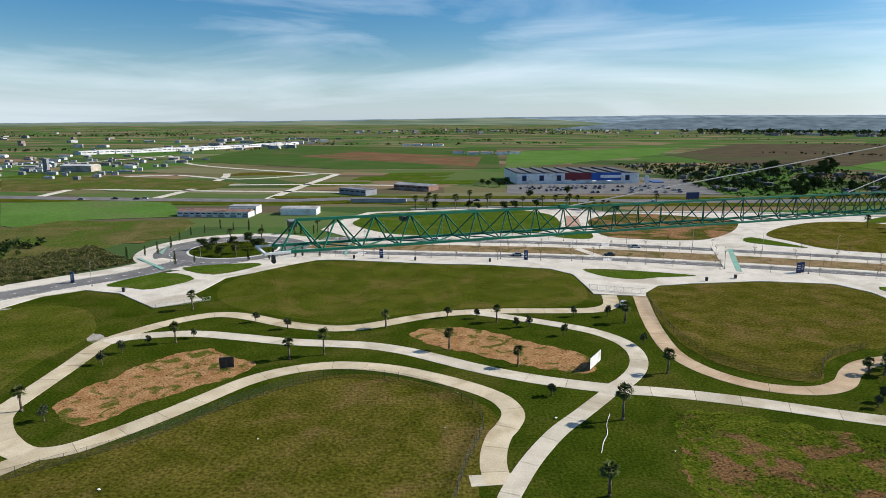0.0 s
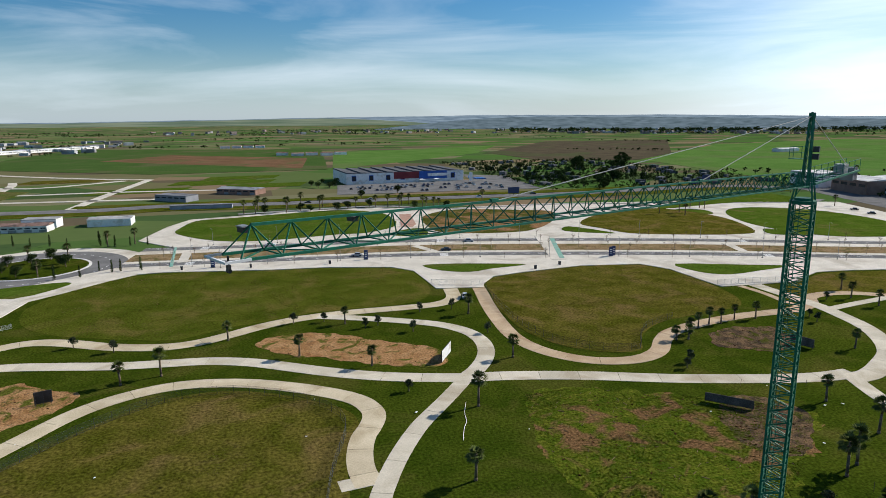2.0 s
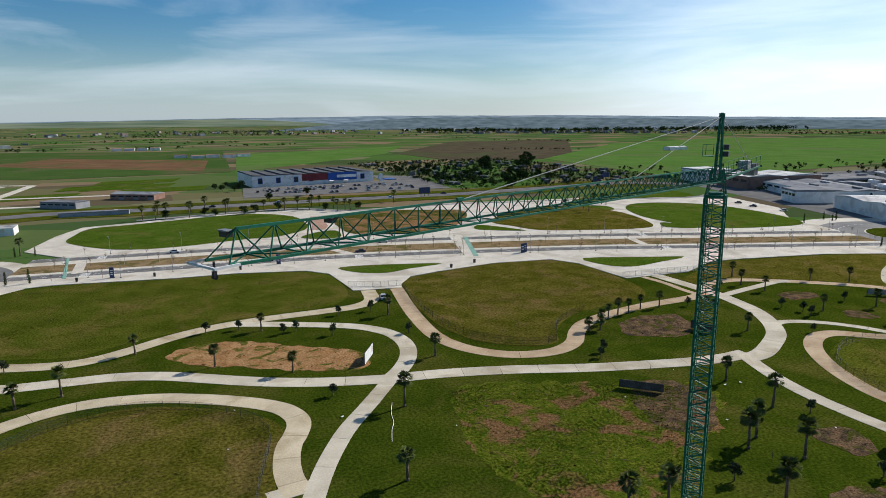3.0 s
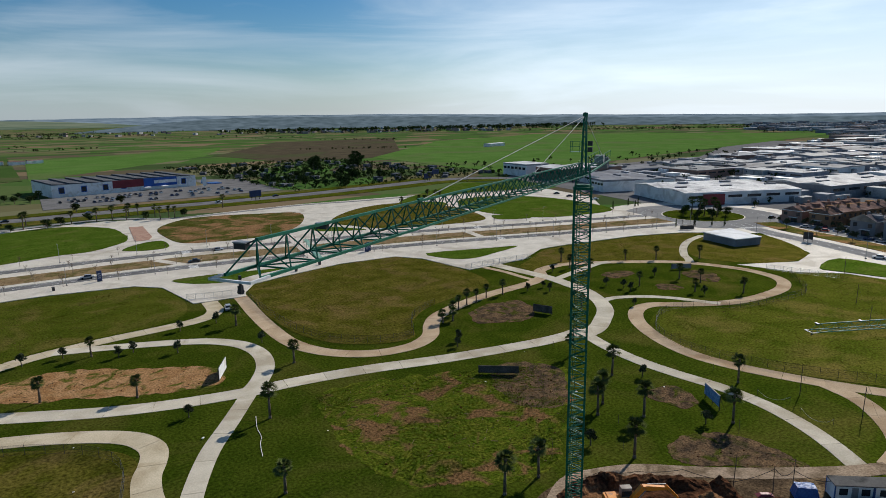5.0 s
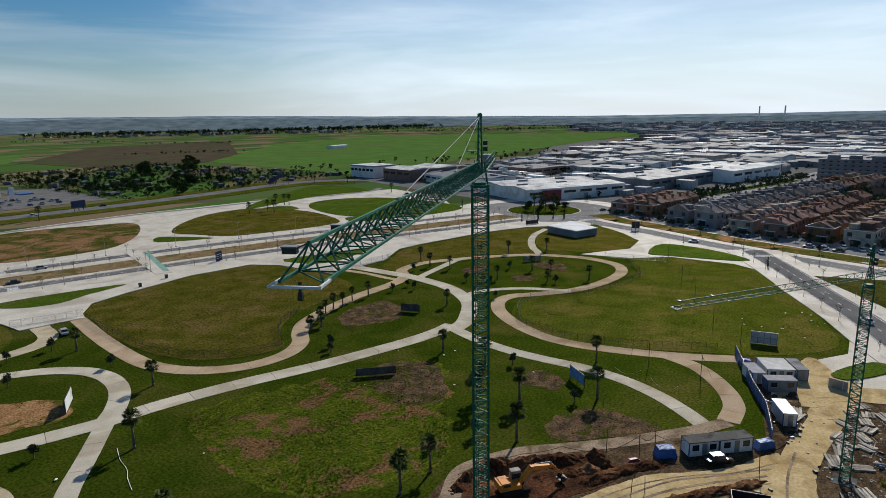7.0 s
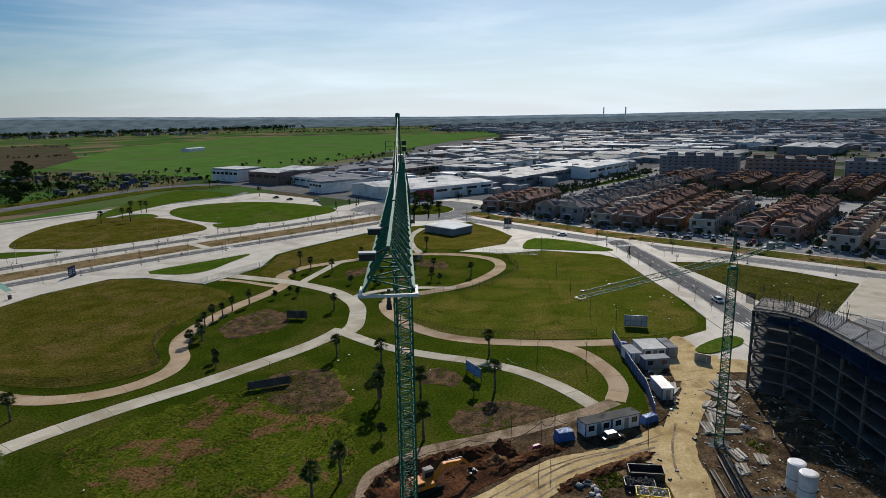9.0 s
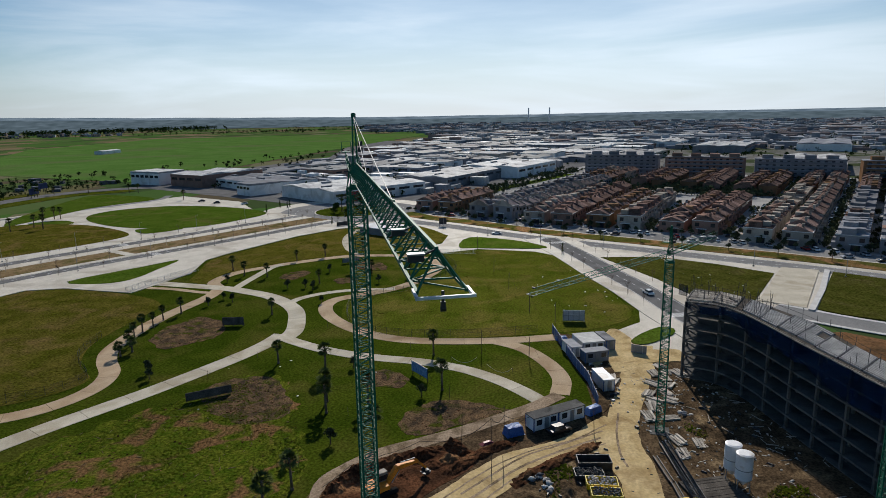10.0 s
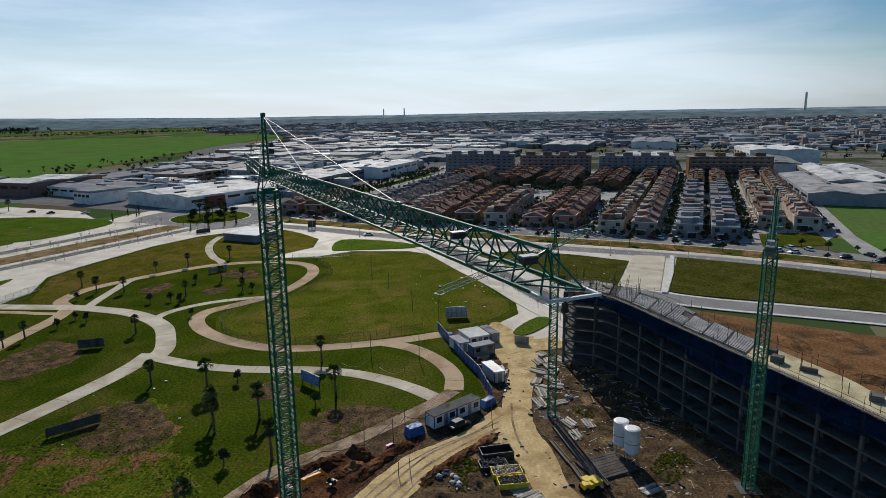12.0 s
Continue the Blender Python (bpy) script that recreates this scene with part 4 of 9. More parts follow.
bare_patches.append(([(164.4, 108.6), (168.6, 107.7), (168.3, 102.1), (164.9, 100.7), (161.3, 104.3)], "dark_soil", "small dark earth patch"))
bare_patches.append(([(184.7, 110.8), (191.0, 110.4), (191.5, 104.0), (187.5, 99.8), (181.6, 97.6), (181.0, 106.1)], "dark_soil", "small dark earth patch"))
bare_patches.append(([(-128.5, 176.0), (-114.4, 169.7), (-98.6, 160.2), (-82.2, 148.5), (-83.0, 145.0), (-99.3, 155.3), (-115.5, 165.5), (-125.0, 170.6)], "gravel", "worn gravel track crossing the grass"))
for pts, mk, lab in bare_patches:
    plate("soil_patch", ragged(pts, 0.7 if mk in ("gravel", "dark_soil", "red_soil") else 1.5, 0.5, seed=len(lab)), 0.03 if mk == "dark_soil" else 0.015, M[mk], lab, "soil", z0=-0.1, smooth=0)

# building site ground
plate("site_ground", [(52.7, 56.8), (60.6, 57.0), (66.4, 53.7), (72.0, 48.8), (83.2, 37.6), (91.4, 29.6), (93.4, 20.0), (104.0, 22.3), (112.8, 26.0), (131.7, 33.0), (130.8, 21.9), (122.5, 12.4), (131.4, 2.8), (112.0, -4.7), (64.5, -45.6), (20, -60), (18.9, 39.8), (38.9, 53.8)], 0.045, M["site_dirt"], "churned brown earth of a building site", "ground", z0=-0.3, smooth=0)
strip("road_site", curve_through([(128.2, 12.0), (115.9, 12.2), (105.2, 13.0), (93.4, 14.5), (80.8, 14.5), (72.0, 11.9), (65.3, 10.7), (49.0, 4.4), (27.4, -5.6)], 5), -2.7, 2.7, 0.09, M["site_sand"], "packed sandy site road with tyre tracks", "road")
plate("road_site_lower", ragged([(115.3, 15.1), (103.3, 15.5), (92.9, 16.8), (78.3, 17.2), (69, 14.4), (64.7, 13.2), (58, 11.2), (59, 6), (65.9, 8.2), (74.9, 9.4), (83.3, 11.9), (93.8, 12.3), (107.1, 10.5), (116.5, 9.2)], 0.35, 0.8, 9), 0.095, M["site_sand"], "bright yellow packed sand of the site road", "road", smooth=0)
plate("track_site", ragged([(90.1, 17.7), (81.8, 23), (76.9, 28), (72.3, 32.7), (66.6, 36), (60.7, 38.7), (50.4, 44.5), (50.6, 37), (60.7, 31.3), (66.7, 28.2), (72.3, 24.7), (76.7, 20.7), (78.3, 16.2)], 0.3, 0.8, 11), 0.085, M["site_sand"], "yellow packed sand track with tyre ruts", "road", smooth=0)
strip("track_fence", curve_through([(50.0, 53.0), (57.2, 55.9), (62.5, 54.4), (68.1, 51.1), (72.9, 46.1), (79.1, 40), (84.8, 35.2), (91.2, 30.1), (96.8, 26.6)], 5), -1.5, 1.5, 0.085, M["site_track"], "trodden earth path along the site fence", "path")
plate("pit_floor", [(50.0, 50.2), (55.7, 54.0), (60.2, 52.9), (66, 48.6), (71.5, 43.2), (72.6, 38.6), (71.9, 36.0), (68.9, 35.9), (65.3, 37.3), (61.4, 39.6), (55.0, 42.6), (49.0, 46.5)], 0.075, M["pit_soil"], "dark freshly dug earth of an excavation", "soil", smooth=3)

plate("site_yard", ragged([(111.3, 21.0), (132.1, 20.4), (137.8, 17.6), (126.5, 11.1), (127.1, 3.7), (120.9, 3.5), (116.8, 11.2), (111.2, 15.1)], 0.5, 0.8, 17), 0.105, M["site_sand"], "pale packed sand inside the site gate", "yard", smooth=0)
plate("lawn_gate", [(130.0, 14.2), (136.4, 11.6), (142.2, 7.4), (141.6, 4.2), (137.2, 4.6), (130.4, 9.2), (128.2, 12.2)], 0.24, M["lawn_fresh"], "small green lawn beside the site gate", "lawn", smooth=2)

plate("site_verge", ragged([(117.8, 19.8), (113.4, 17.7), (98.4, 17.1), (90.9, 18.4), (89.5, 19.3), (101.3, 20.1)], 0.6, 0.7, 23), 0.125, M["site_dirt"], "dark churned earth beside the site cabins", "soil", smooth=0)

# paths
path_of_slabs("path_concrete", [(-81.1, 145.5), (-76.5, 149.2), (-68, 151.4), (-60, 151.6), (-48.8, 149), (-37, 145.8), (-27, 144.4), (-17.2, 143), (-8, 139.4), (0.4, 134), (7.5, 129.3), (14.8, 125.2), (23, 121.6), (34.4, 118), (43, 116.4), (52, 114), (60.8, 111.1), (68.5, 108), (77.2, 104.7), (89.8, 100.8), (99.9, 98.1), (107.3, 97), (113.6, 97)], 4.5, M["concrete"], "pale concrete park path with open bay joints", gap=8.5)
path_of_slabs("path_concrete", [(110.5, 94.6), (116.5, 95.4), (123.4, 98.6), (131.5, 103.6), (138, 110.8), (143, 119.6), (145.8, 130), (147.1, 138), (147.2, 147), (147.1, 155), (147.1, 163)], 4.6, M["concrete"], "pale concrete park path with open bay joints", gap=8.5, z=0.071)
path_of_slabs("path_concrete", [(35.4, 118.3), (38.8, 121.9), (42.5, 127.4), (44.8, 133.5), (45.4, 139.8), (43.9, 146.3), (38.8, 153.2), (29.7, 159.2), (18.3, 165.2), (9, 169.4)], 4.0, M["concrete"], "pale concrete park path with open bay joints", z=0.067)
path_of_slabs("path_concrete", [(35.6, 118.6), (32.6, 114.8), (26.8, 107.6), (21.2, 100.9), (17.4, 95.2), (14.2, 89.6), (11.6, 84.2), (9.8, 79.6), (8.8, 73)], 3.3, M["concrete"], "pale concrete park path with open bay joints", z=0.073)
path_of_slabs("path_concrete", [(111.6, 95.4), (109.6, 90.6), (107.2, 83.4), (105.7, 75), (105.4, 66.4), (105.7, 57.5), (104.4, 48.6), (101.4, 41), (97.4, 34.6), (92.6, 28.8)], 3.5, M["concrete"], "pale concrete park path with open bay joints", z=0.067)
path_of_slabs("path_concrete", [(134.4, 107.6), (139.5, 109.2), (144.5, 108.0), (150.5, 103.6), (155.3, 97), (158.4, 88.7), (160, 85)], 2.6, M["concrete"], "narrow pale concrete park path", z=0.066)
path_of_slabs("path_concrete", [(146.5, 134.4), (156.7, 136.2), (166.4, 137.6), (175.6, 138.8), (180.4, 137.4)], 2.8, M["concrete"], "narrow pale concrete park path", z=0.068)
path_of_slabs("path_concrete", [(201.7, 117.8), (205.7, 120.6), (211.4, 125.6), (224.6, 133.4), (238.3, 138.6), (253, 140.8)], 3.0, M["concrete"], "narrow pale concrete park path", z=0.069)
path_of_slabs("path_concrete", [(4.7, 84.9), (11.2, 85.6)], 3.0, M["concrete"], "short concrete stub of a path", z=0.058)
sand_paths = []
sand_paths.append(([(-80.7, 108), (-80.8, 118), (-80.9, 129.8), (-81.1, 145.5), (-77.3, 153.5), (-70.5, 162.2), (-63.8, 166.9), (-57.9, 167.6), (-50.4, 164.8), (-40, 159.1), (-29.2, 155.8), (-21.6, 156.3), (-14.4, 159.8), (-5.9, 164.9), (3.1, 168.5), (12.6, 170.1), (22.2, 170.7), (33.6, 170.6), (43.8, 171.4), (49.7, 176.2), (52, 187)], 4.6))
sand_paths.append(([(61.4, 188), (60.2, 181), (57.4, 167), (55.1, 152.1), (54.1, 138.4), (56.4, 128.6), (61.8, 121.2), (68.2, 117.5), (75.6, 116.8), (82.3, 119.8), (87.8, 126), (93.8, 130.6), (105, 134.2), (119, 136.4), (130, 136.6), (139, 137.1), (147.2, 139.8)], 4.2))
sand_paths.append(([(-80.6, 110), (-78.8, 104.6), (-73.6, 98), (-66.8, 93.2), (-61.2, 94.2), (-56.6, 98.6), (-50.8, 105.9), (-45.6, 113.4), (-40, 121.6), (-34.2, 126.6), (-27, 129.8), (-19.5, 130.5), (-9.8, 128.2), (-0.4, 123.4), (7.2, 118.1), (11.6, 113.6), (13.4, 109.4), (13.5, 105.8), (12.1, 102), (10.4, 98.7), (9.1, 93.9), (8.6, 89), (9.0, 84)], 4.3))
sand_paths.append(([(-74, 79), (-69.5, 86), (-64.2, 93.8)], 4.4))
sand_paths.append(([(145.5, 138.4), (148.8, 142.2), (152.8, 146.2), (161.1, 147.3), (168.3, 145.4), (174.6, 141.4), (181.6, 136.6), (188.8, 130.4), (196.6, 122.8), (200.6, 116), (203.2, 108), (204.4, 97.6), (200, 86), (189.6, 80.6), (175.6, 80.7), (162.4, 84.2), (151.7, 91.6), (145, 97.4), (138, 97.6), (130, 92.4), (122.7, 82.8), (118.3, 72), (118, 62.5), (120.4, 51.8), (124, 41.4), (128.6, 31.6)], 4.0))
sand_paths.append(([(122.6, 45.6), (119.2, 37.6), (112, 31), (104.4, 27.2), (96.8, 26.6)], 3.8))
sand_paths.append(([(141.6, 162.9), (142.3, 153.3), (141.4, 144.4), (141.5, 138.4)], 2.2))
for pts, w in sand_paths:
    west = pts[0][0] < 0
    path_of_slabs("path_tan", pts, w, M["cream_path" if west else "tan_path"], "cream sandy park path poured in bays" if west else "tan sandy-coloured park path poured in bays", gap=7.5, z=0.062)

# large farm fields
farm_fields = []
farm_fields.append(([(-343.6, 844.4), (-347.3, 1374.4), (104.0, 1195.4), (66.2, 704.8), (-109.3, 694.6)], "crop_dark", "green crop field"))
farm_fields.append(([(-211.3, 947.6), (-138.5, 1082.5), (59.9, 926.0), (39.7, 726.7)], "red_plough", "bare reddish ploughed field"))
farm_fields.append(([(344.1, 966.1), (656.0, 1419.0), (976.2, 1390.8), (521.9, 729.6), (350.7, 745.9)], "plough", "grey-brown ploughed field"))
farm_fields.append(([(474.0, 733.2), (419.3, 415.4), (771.6, 470.4), (1797.6, 599.8), (1782.2, 973.0), (1645.2, 1346.6), (886.9, 1102.4)], "crop_green", "vast bright green cereal field"))
farm_fields.append(([(636.8, 847.1), (801.5, 920.5), (939.4, 807.3), (815.0, 682.1), (716.2, 726.2)], "crop_green", "bright green strip of crop"))
farm_fields.append(([(-286.3, 410.1), (-207.3, 421.7), (-176.0, 410.2), (-141.4, 349.9), (-192.0, 338.5), (-215.5, 314.1), (-225.0, 319.8)], "crop_green", "bright green rough field"))
farm_fields.append(([(-181.1, 303.5), (-174.1, 333.3), (-140.6, 324.9), (-124.7, 306.9), (-130.8, 272.0), (-156.5, 273.7)], "meadow_dry", "patch of rough dry grass"))
farm_fields.append(([(345.6, -162.5), (354.7, -203.6), (341.5, -234.4), (207.8, -142.7), (217.9, -124.0), (252.9, -131.4)], "crop_green", "green grass field beside the sheds"))
farm_fields.append(([(-221.4, 314.4), (-213.3, 310.7), (-202.5, 335.6), (-170.9, 333.0), (-138.2, 341.5), (-126.9, 323.9), (-123.8, 284.7), (-139.8, 272.7), (-142.1, 247.5), (-154.8, 235.3), (-158.7, 222.1)], "rough_field", "rough weedy ground with dry grass"))
farm_fields.append(([(-401.2, 579.6), (-314.4, 611.7), (-175.3, 549.7), (-176.5, 496.6), (-255.2, 494.3), (-336.8, 484.6)], "rough_field", "rough green verge beside the main road"))
farm_fields.append(([(112.0, 1067.0), (462.2, 1238.1), (327.5, 968.2), (156.5, 785.6), (71.1, 704.2)], "crop_green", "green crop field"))
for pts, mk, lab in farm_fields:
    plate("field", pts, 0.10 if mk != "red_plough" else 0.16, M[mk], lab, "field", z0=-0.3, smooth=0)
strip("road_highway", curve_through([(-671.6, 521.2), (-310.3, 442.7), (-118.1, 422.0), (-62.6, 429.6), (2.3, 420.8), (112.7, 417.4), (193.9, 412.5), (265.5, 416.7), (336.6, 421.9), (381.6, 396.2), (420.3, 325.9)], 4), -8, 8, 0.15, M["asphalt"], "wide asphalt main road with traffic", "road")
strip("verge_highway_south", curve_through([(-310.3, 442.7), (-118.1, 422.0), (-62.6, 429.6), (2.3, 420.8), (112.7, 417.4), (193.9, 412.5), (265.5, 416.7), (336.6, 421.9), (381.6, 396.2)], 4), -24, -8.2, 0.1, M["meadow_green"], "green verge of the main road", "verge")
strip("verge_highway", curve_through([(-118.1, 432.6), (2.4, 431.3), (112.8, 427.8), (194.0, 422.8), (265.7, 428.2), (337.1, 434.5)], 4), 0, 14, 0.12, M["meadow_green"], "grass verge of the main road", "verge")


AVENUE = curve_through([(352, 130), (414, 115), (481, 95), (560, 72), (640, 52)], 5)
strip("road_avenue", AVENUE, -14, 14, 0.08, M["street"], "pale divided avenue between the houses and the estate", "road")
strip("lawn_avenue", [q for q in AVENUE if q.x > 380 and q.x < 560], -7.5, 2.5, 0.2, M["lawn_fresh"], "bright green strip of grass in the avenue", "lawn")

# painted lines of the roads
def road_lines(line, offsets, dash, gap, width, z):
    bm = B()
    for off in offsets:
        for a, b in zip(*[iter(even_line(offset_line(line, off), (dash + gap) / 2))] * 2):
            d = (b - a).normalized()
            n = Vector((-d.y, d.x, 0)) * width / 2
            e = a + d * dash
            bm.faces.new([bm.verts.new((q.x, q.y, z)) for q in (a - n, e - n, e + n, a + n)])
    return bm


def edge_lines(line, offsets, width, z):
    bm = B()
    for off in offsets:
        u, w = offset_line(line, off - width / 2), offset_line(line, off + width / 2)
        for k in range(len(u) - 1):
            bm.faces.new([bm.verts.new((q.x, q.y, z)) for q in (u[k], u[k + 1], w[k + 1], w[k])])
    return bm


for line, dashes, edges, z in ((KERB, (3.1, 33.0), (0.5, 5.8, 30.0, 35.8), 0.086), (EASTROAD, (0.0,), (-4.1, 4.1), 0.096), (EASTROAD, (28.0,), (), 0.096), (BRANCH, (0.0,), (-3.8, 3.8), 0.106), (WESTROAD, (0.0,), (-5.0, 5.0), 0.096)):
    tagged(link("road_marking", road_lines(line, dashes, 2.0, 3.5, 0.22, z), M["white_paint"]), "broken white lane lines painted on asphalt", "road marking", kind="stuff")
    if edges:
        tagged(link("road_marking", edge_lines(line, edges, 0.16, z + 0.002), M["white_paint"]), "white edge lines painted on asphalt", "road marking", kind="stuff")
for line, x, o0, o1, z in ((KERB, 62, 0.3, 6.0, 0.09), (KERB, 62, 29.8, 36, 0.09), (KERB, 182, 0.3, 6.0, 0.09), (KERB, 182, 29.8, 36, 0.09), (KERB, -36, 0.3, 6.0, 0.09), (KERB, -36, 29.8, 36, 0.09), (EASTROAD, 286, -4.2, 4.2, 0.1), (EASTROAD, 251, -4.2, 4.2, 0.1), (BRANCH, 240, -4, 4, 0.11), (BRANCH, 156, -4, 4, 0.11)):
    k = min(range(len(line) - 1), key=lambda i: abs(line[i].x - x))
    d = (line[k + 1] - line[k]).normalized()
    n = Vector((-d.y, d.x, 0))
    bm = B()
    c = int((o1 - o0) / 1.0)
    for j in range(c):
        q = line[k] + n * (o0 + j * 1.0 + 0.25)
        bm.faces.new([bm.verts.new((v.x, v.y, z + 0.003)) for v in (q, q + d * 3.2, q + d * 3.2 + n * 0.5, q + n * 0.5)])
    tagged(link("zebra_crossing", bm, M["white_paint"]), "white zebra stripes painted on asphalt", "road marking", kind="stuff")
for c, r in ((RW, 25.0), (RE, 31)):
    ring = circle(c, r, 60)
    tagged(link("road_marking", road_lines(ring + ring[:1], (0.0,), 2.0, 2.5, 0.22, 0.1), M["white_paint"]), "broken white ring line on the roundabout", "road marking", kind="stuff")

# ---- tower cranes ----
def tower_crane(at, mast_h, mast_w, jib_dir, jib_len, z_root, z_tip, jib_w, jib_h, apex_z, label, detail=True, counter=12.0, bays=None, ties=True, mast_turn=0.0):
    e = root("tower_crane", (*at, 0), label, "tower crane", "tower cranes")
    G = M["crane"]
    bm = B()
    box(bm, (0, 0, -0.4), (mast_w * 2.4, mast_w * 2.4, 0.5))
    part("base_block", bm, M["raw_concrete"], e, "concrete foundation block")
    w2 = mast_w / 2
    ct, st = math.cos(radians(mast_turn)), math.sin(radians(mast_turn))
    corners = [(x * ct - y * st, x * st + y * ct) for x, y in ((-w2, -w2), (w2, -w2), (w2, w2), (-w2, w2))]
    for x, y in corners:
        part("mast_leg", box(B(), (x, y, 0.05), (0.17, 0.17, mast_h - 0.05), mast_turn), G, e)
    half = 0.62
    n = int(mast_h / half)
    half = (mast_h - 0.2) / n
    diag, flat = {}, {}
    low = B()
    for k in range(n):
        z = 0.15 + k * half
        for f in range(4):
            p, q = corners[f], corners[(f + 1) % 4]
            if (k + f) % 2:
                p, q = q, p
            if n - k > 40:
                bar(low, (*p, z), (*q, z + half), 0.05)
                bar(low, (*p, z), (*q, z), 0.042)
                continue
            key = (f, (k + f) % 2)
            for cache, name, b1, rr in ((diag, "mast_brace", (*q, half), 0.05), (flat, "mast_tie", (*q, 0), 0.042)):
                if key not in cache:
                    o = part(name, bar(B(), (*p, 0), b1, rr), G, e)
                    cache[key] = o.data
                else:
                    o = shared(name, cache[key], e)
                o.location = (0, 0, z)
    if len(low.verts):
        tagged(part("mast_lower_bracing", low, G, e), kind="stuff")
    else:
        low.free()
    bm = B()
    for k in range(int(mast_h / 0.35)):
        bar(bm, (-0.2, mast_w * 0.3, 0.7 + k * 0.35), (0.2, mast_w * 0.3, 0.7 + k * 0.35), 0.015)
    for s in (-0.2, 0.2):
        bar(bm, (s, mast_w * 0.3, 0.6), (s, mast_w * 0.3, mast_h), 0.03)
    part("ladder", bm, G, e)
    # slewing head
    bm = B()
    cylinder(bm, (0, 0, mast_h), mast_w * 0.62, 0.25, 20)
    cylinder(bm, (0, 0, mast_h + 0.25), mast_w * 0.42, 0.2, 16)
    part("slewing_ring", bm, G, e)
    for x, y in corners:
        part("head_leg", bar(B(), (x, y, mast_h), (x * 0.55, y * 0.55, z_root + jib_h), 0.06), G, e)
    for (x, y), (x2, y2) in zip(corners, corners[1:] + corners[:1]):
        bm = B()
        bar(bm, (x * 0.9, y * 0.9, mast_h + 0.3), (x2 * 0.6, y2 * 0.6, z_root + jib_h * 0.8), 0.035)
        bar(bm, (x * 0.75, y * 0.75, z_root), (x2 * 0.75, y2 * 0.75, z_root), 0.045)
        part("head_brace", bm, G, e)
    d = Vector((*jib_dir, 0)).normalized()
    s = Vector((-d.y, d.x, 0))
    up = Vector((0, 0, 1))
    # apex tower
    bm = B()
    ztop = z_root + jib_h
    for k in range(4):
        o = d * (0.22 if k < 2 else -0.22) + s * (0.22 if k % 2 else -0.22)
        bar(bm, o + up * (z_root - 0.2), o * 0.45 + up * (apex_z - 0.25), 0.07)
    steps = 9
    for k in range(steps):
        z0, z1 = z_root + (apex_z - z_root) * k / steps, z_root + (apex_z - z_root) * (k + 1) / steps
        f = 1 - 0.5 * k / steps
        for a, b in (((1, 1), (-1, 1)), ((1, -1), (-1, -1)), ((1, 1), (1, -1)), ((-1, 1), (-1, -1))):
            bar(bm, d * (0.22 * a[0] * f) + s * (0.22 * a[1] * f) + up * z0, d * (0.22 * b[0] * f) + s * (0.22 * b[1] * f) + up * (z1 - 0.05), 0.03)
    box(bm, (0, 0, apex_z - 0.45), (0.32, 0.32, 0.4))
    bar(bm, (0, 0, apex_z - 0.1), (0, 0, apex_z), 0.1, 8)
    part("apex_tower", bm, G, e)
    # work platform with guard rail and floodlights
    zp = z_root + jib_h + 1.0
    c = s * -0.75 + up * zp
    yaw = math.degrees(math.atan2(d.y, d.x))
    floor_ = part("platform", box(B(), c, (0.9, 0.9, 0.05), yaw), G, e)
    for a in (-1, 1):
        for b in (-1, 1):
            q = c + d * 0.42 * a + s * 0.42 * b
            part("guard_post", bar(B(), q, q + up * 0.95, 0.022), G, floor_)
    for zz in (0.5, 0.95):
        for a, b in (((-1, -1), (1, -1)), ((1, -1), (1, 1)), ((1, 1), (-1, 1))):
            part("guard_rail", bar(B(), c + d * 0.42 * a[0] + s * 0.42 * a[1] + up * zz, c + d * 0.42 * b[0] + s * 0.42 * b[1] + up * zz, 0.02), G, floor_)
    for zz in (0.1, 0.65):
        bm = B()
        box(bm, s * 0.5 + d * -0.1 + up * (zp + zz - 0.1), (0.22, 0.42, 0.42), math.degrees(math.atan2(d.y, d.x)))
        part("floodlight", bm, M["dark_metal"], e, "dark square floodlight")
    # jib in bays: one top chord and two bottom chords
    nb = bays or max(8, int(round(jib_len / 1.75)))
    def bottom(k, side):
        u = k / nb
        return d * (0.9 + (jib_len - 0.9) * u) + s * side * jib_w / 2 + up * (z_root + (z_tip - z_root) * u)
    def top(k):
        u = min(1.0, (k + 0.5) / nb)
        h = jib_h * (1.15 - 0.25 * u)
        return d * (0.9 + (jib_len - 0.9) * u) + up * (z_root + (z_tip - z_root) * u + h)
    for side in (-1, 1):
        part("bottom_chord", bar(B(), bottom(0, side), bottom(nb, side), 0.055), G, e)
    part("top_chord", bar(B(), top(0), top(nb - 1), 0.058), G, e)
    for k in range(nb):
        for side in (-1, 1):
            part("jib_brace", bar(B(), bottom(k, side), top(k), 0.027), G, e)
            part("jib_brace", bar(B(), bottom(k + 1, side), top(k), 0.027), G, e)
        part("jib_tie", bar(B(), bottom(k, -1), bottom(k, 1), 0.028), G, e)
        part("jib_tie", bar(B(), bottom(k, -1 if k % 2 else 1), bottom(k + 1, 1 if k % 2 else -1), 0.025), G, e)
    # white end frame with the trolley stop below it
    bm = B()
    a, b = bottom(nb, -1), bottom(nb, 1)
    o = d * 0.45
    for p, q in ((a - o * 0.6 + s * -0.06, a + o + s * -0.06), (b - o * 0.6 + s * 0.06, b + o + s * 0.06), (a + o + s * -0.1, b + o + s * 0.1)):
        bar(bm, p, q, 0.045)
    part("end_frame", bm, M["white_metal"], e, "white steel end frame")
    bm = B()
    c = (a + b) / 2 + d * 0.1
    box(bm, c - up * 0.36, (0.1, 0.1, 0.16), math.degrees(math.atan2(d.y, d.x)))
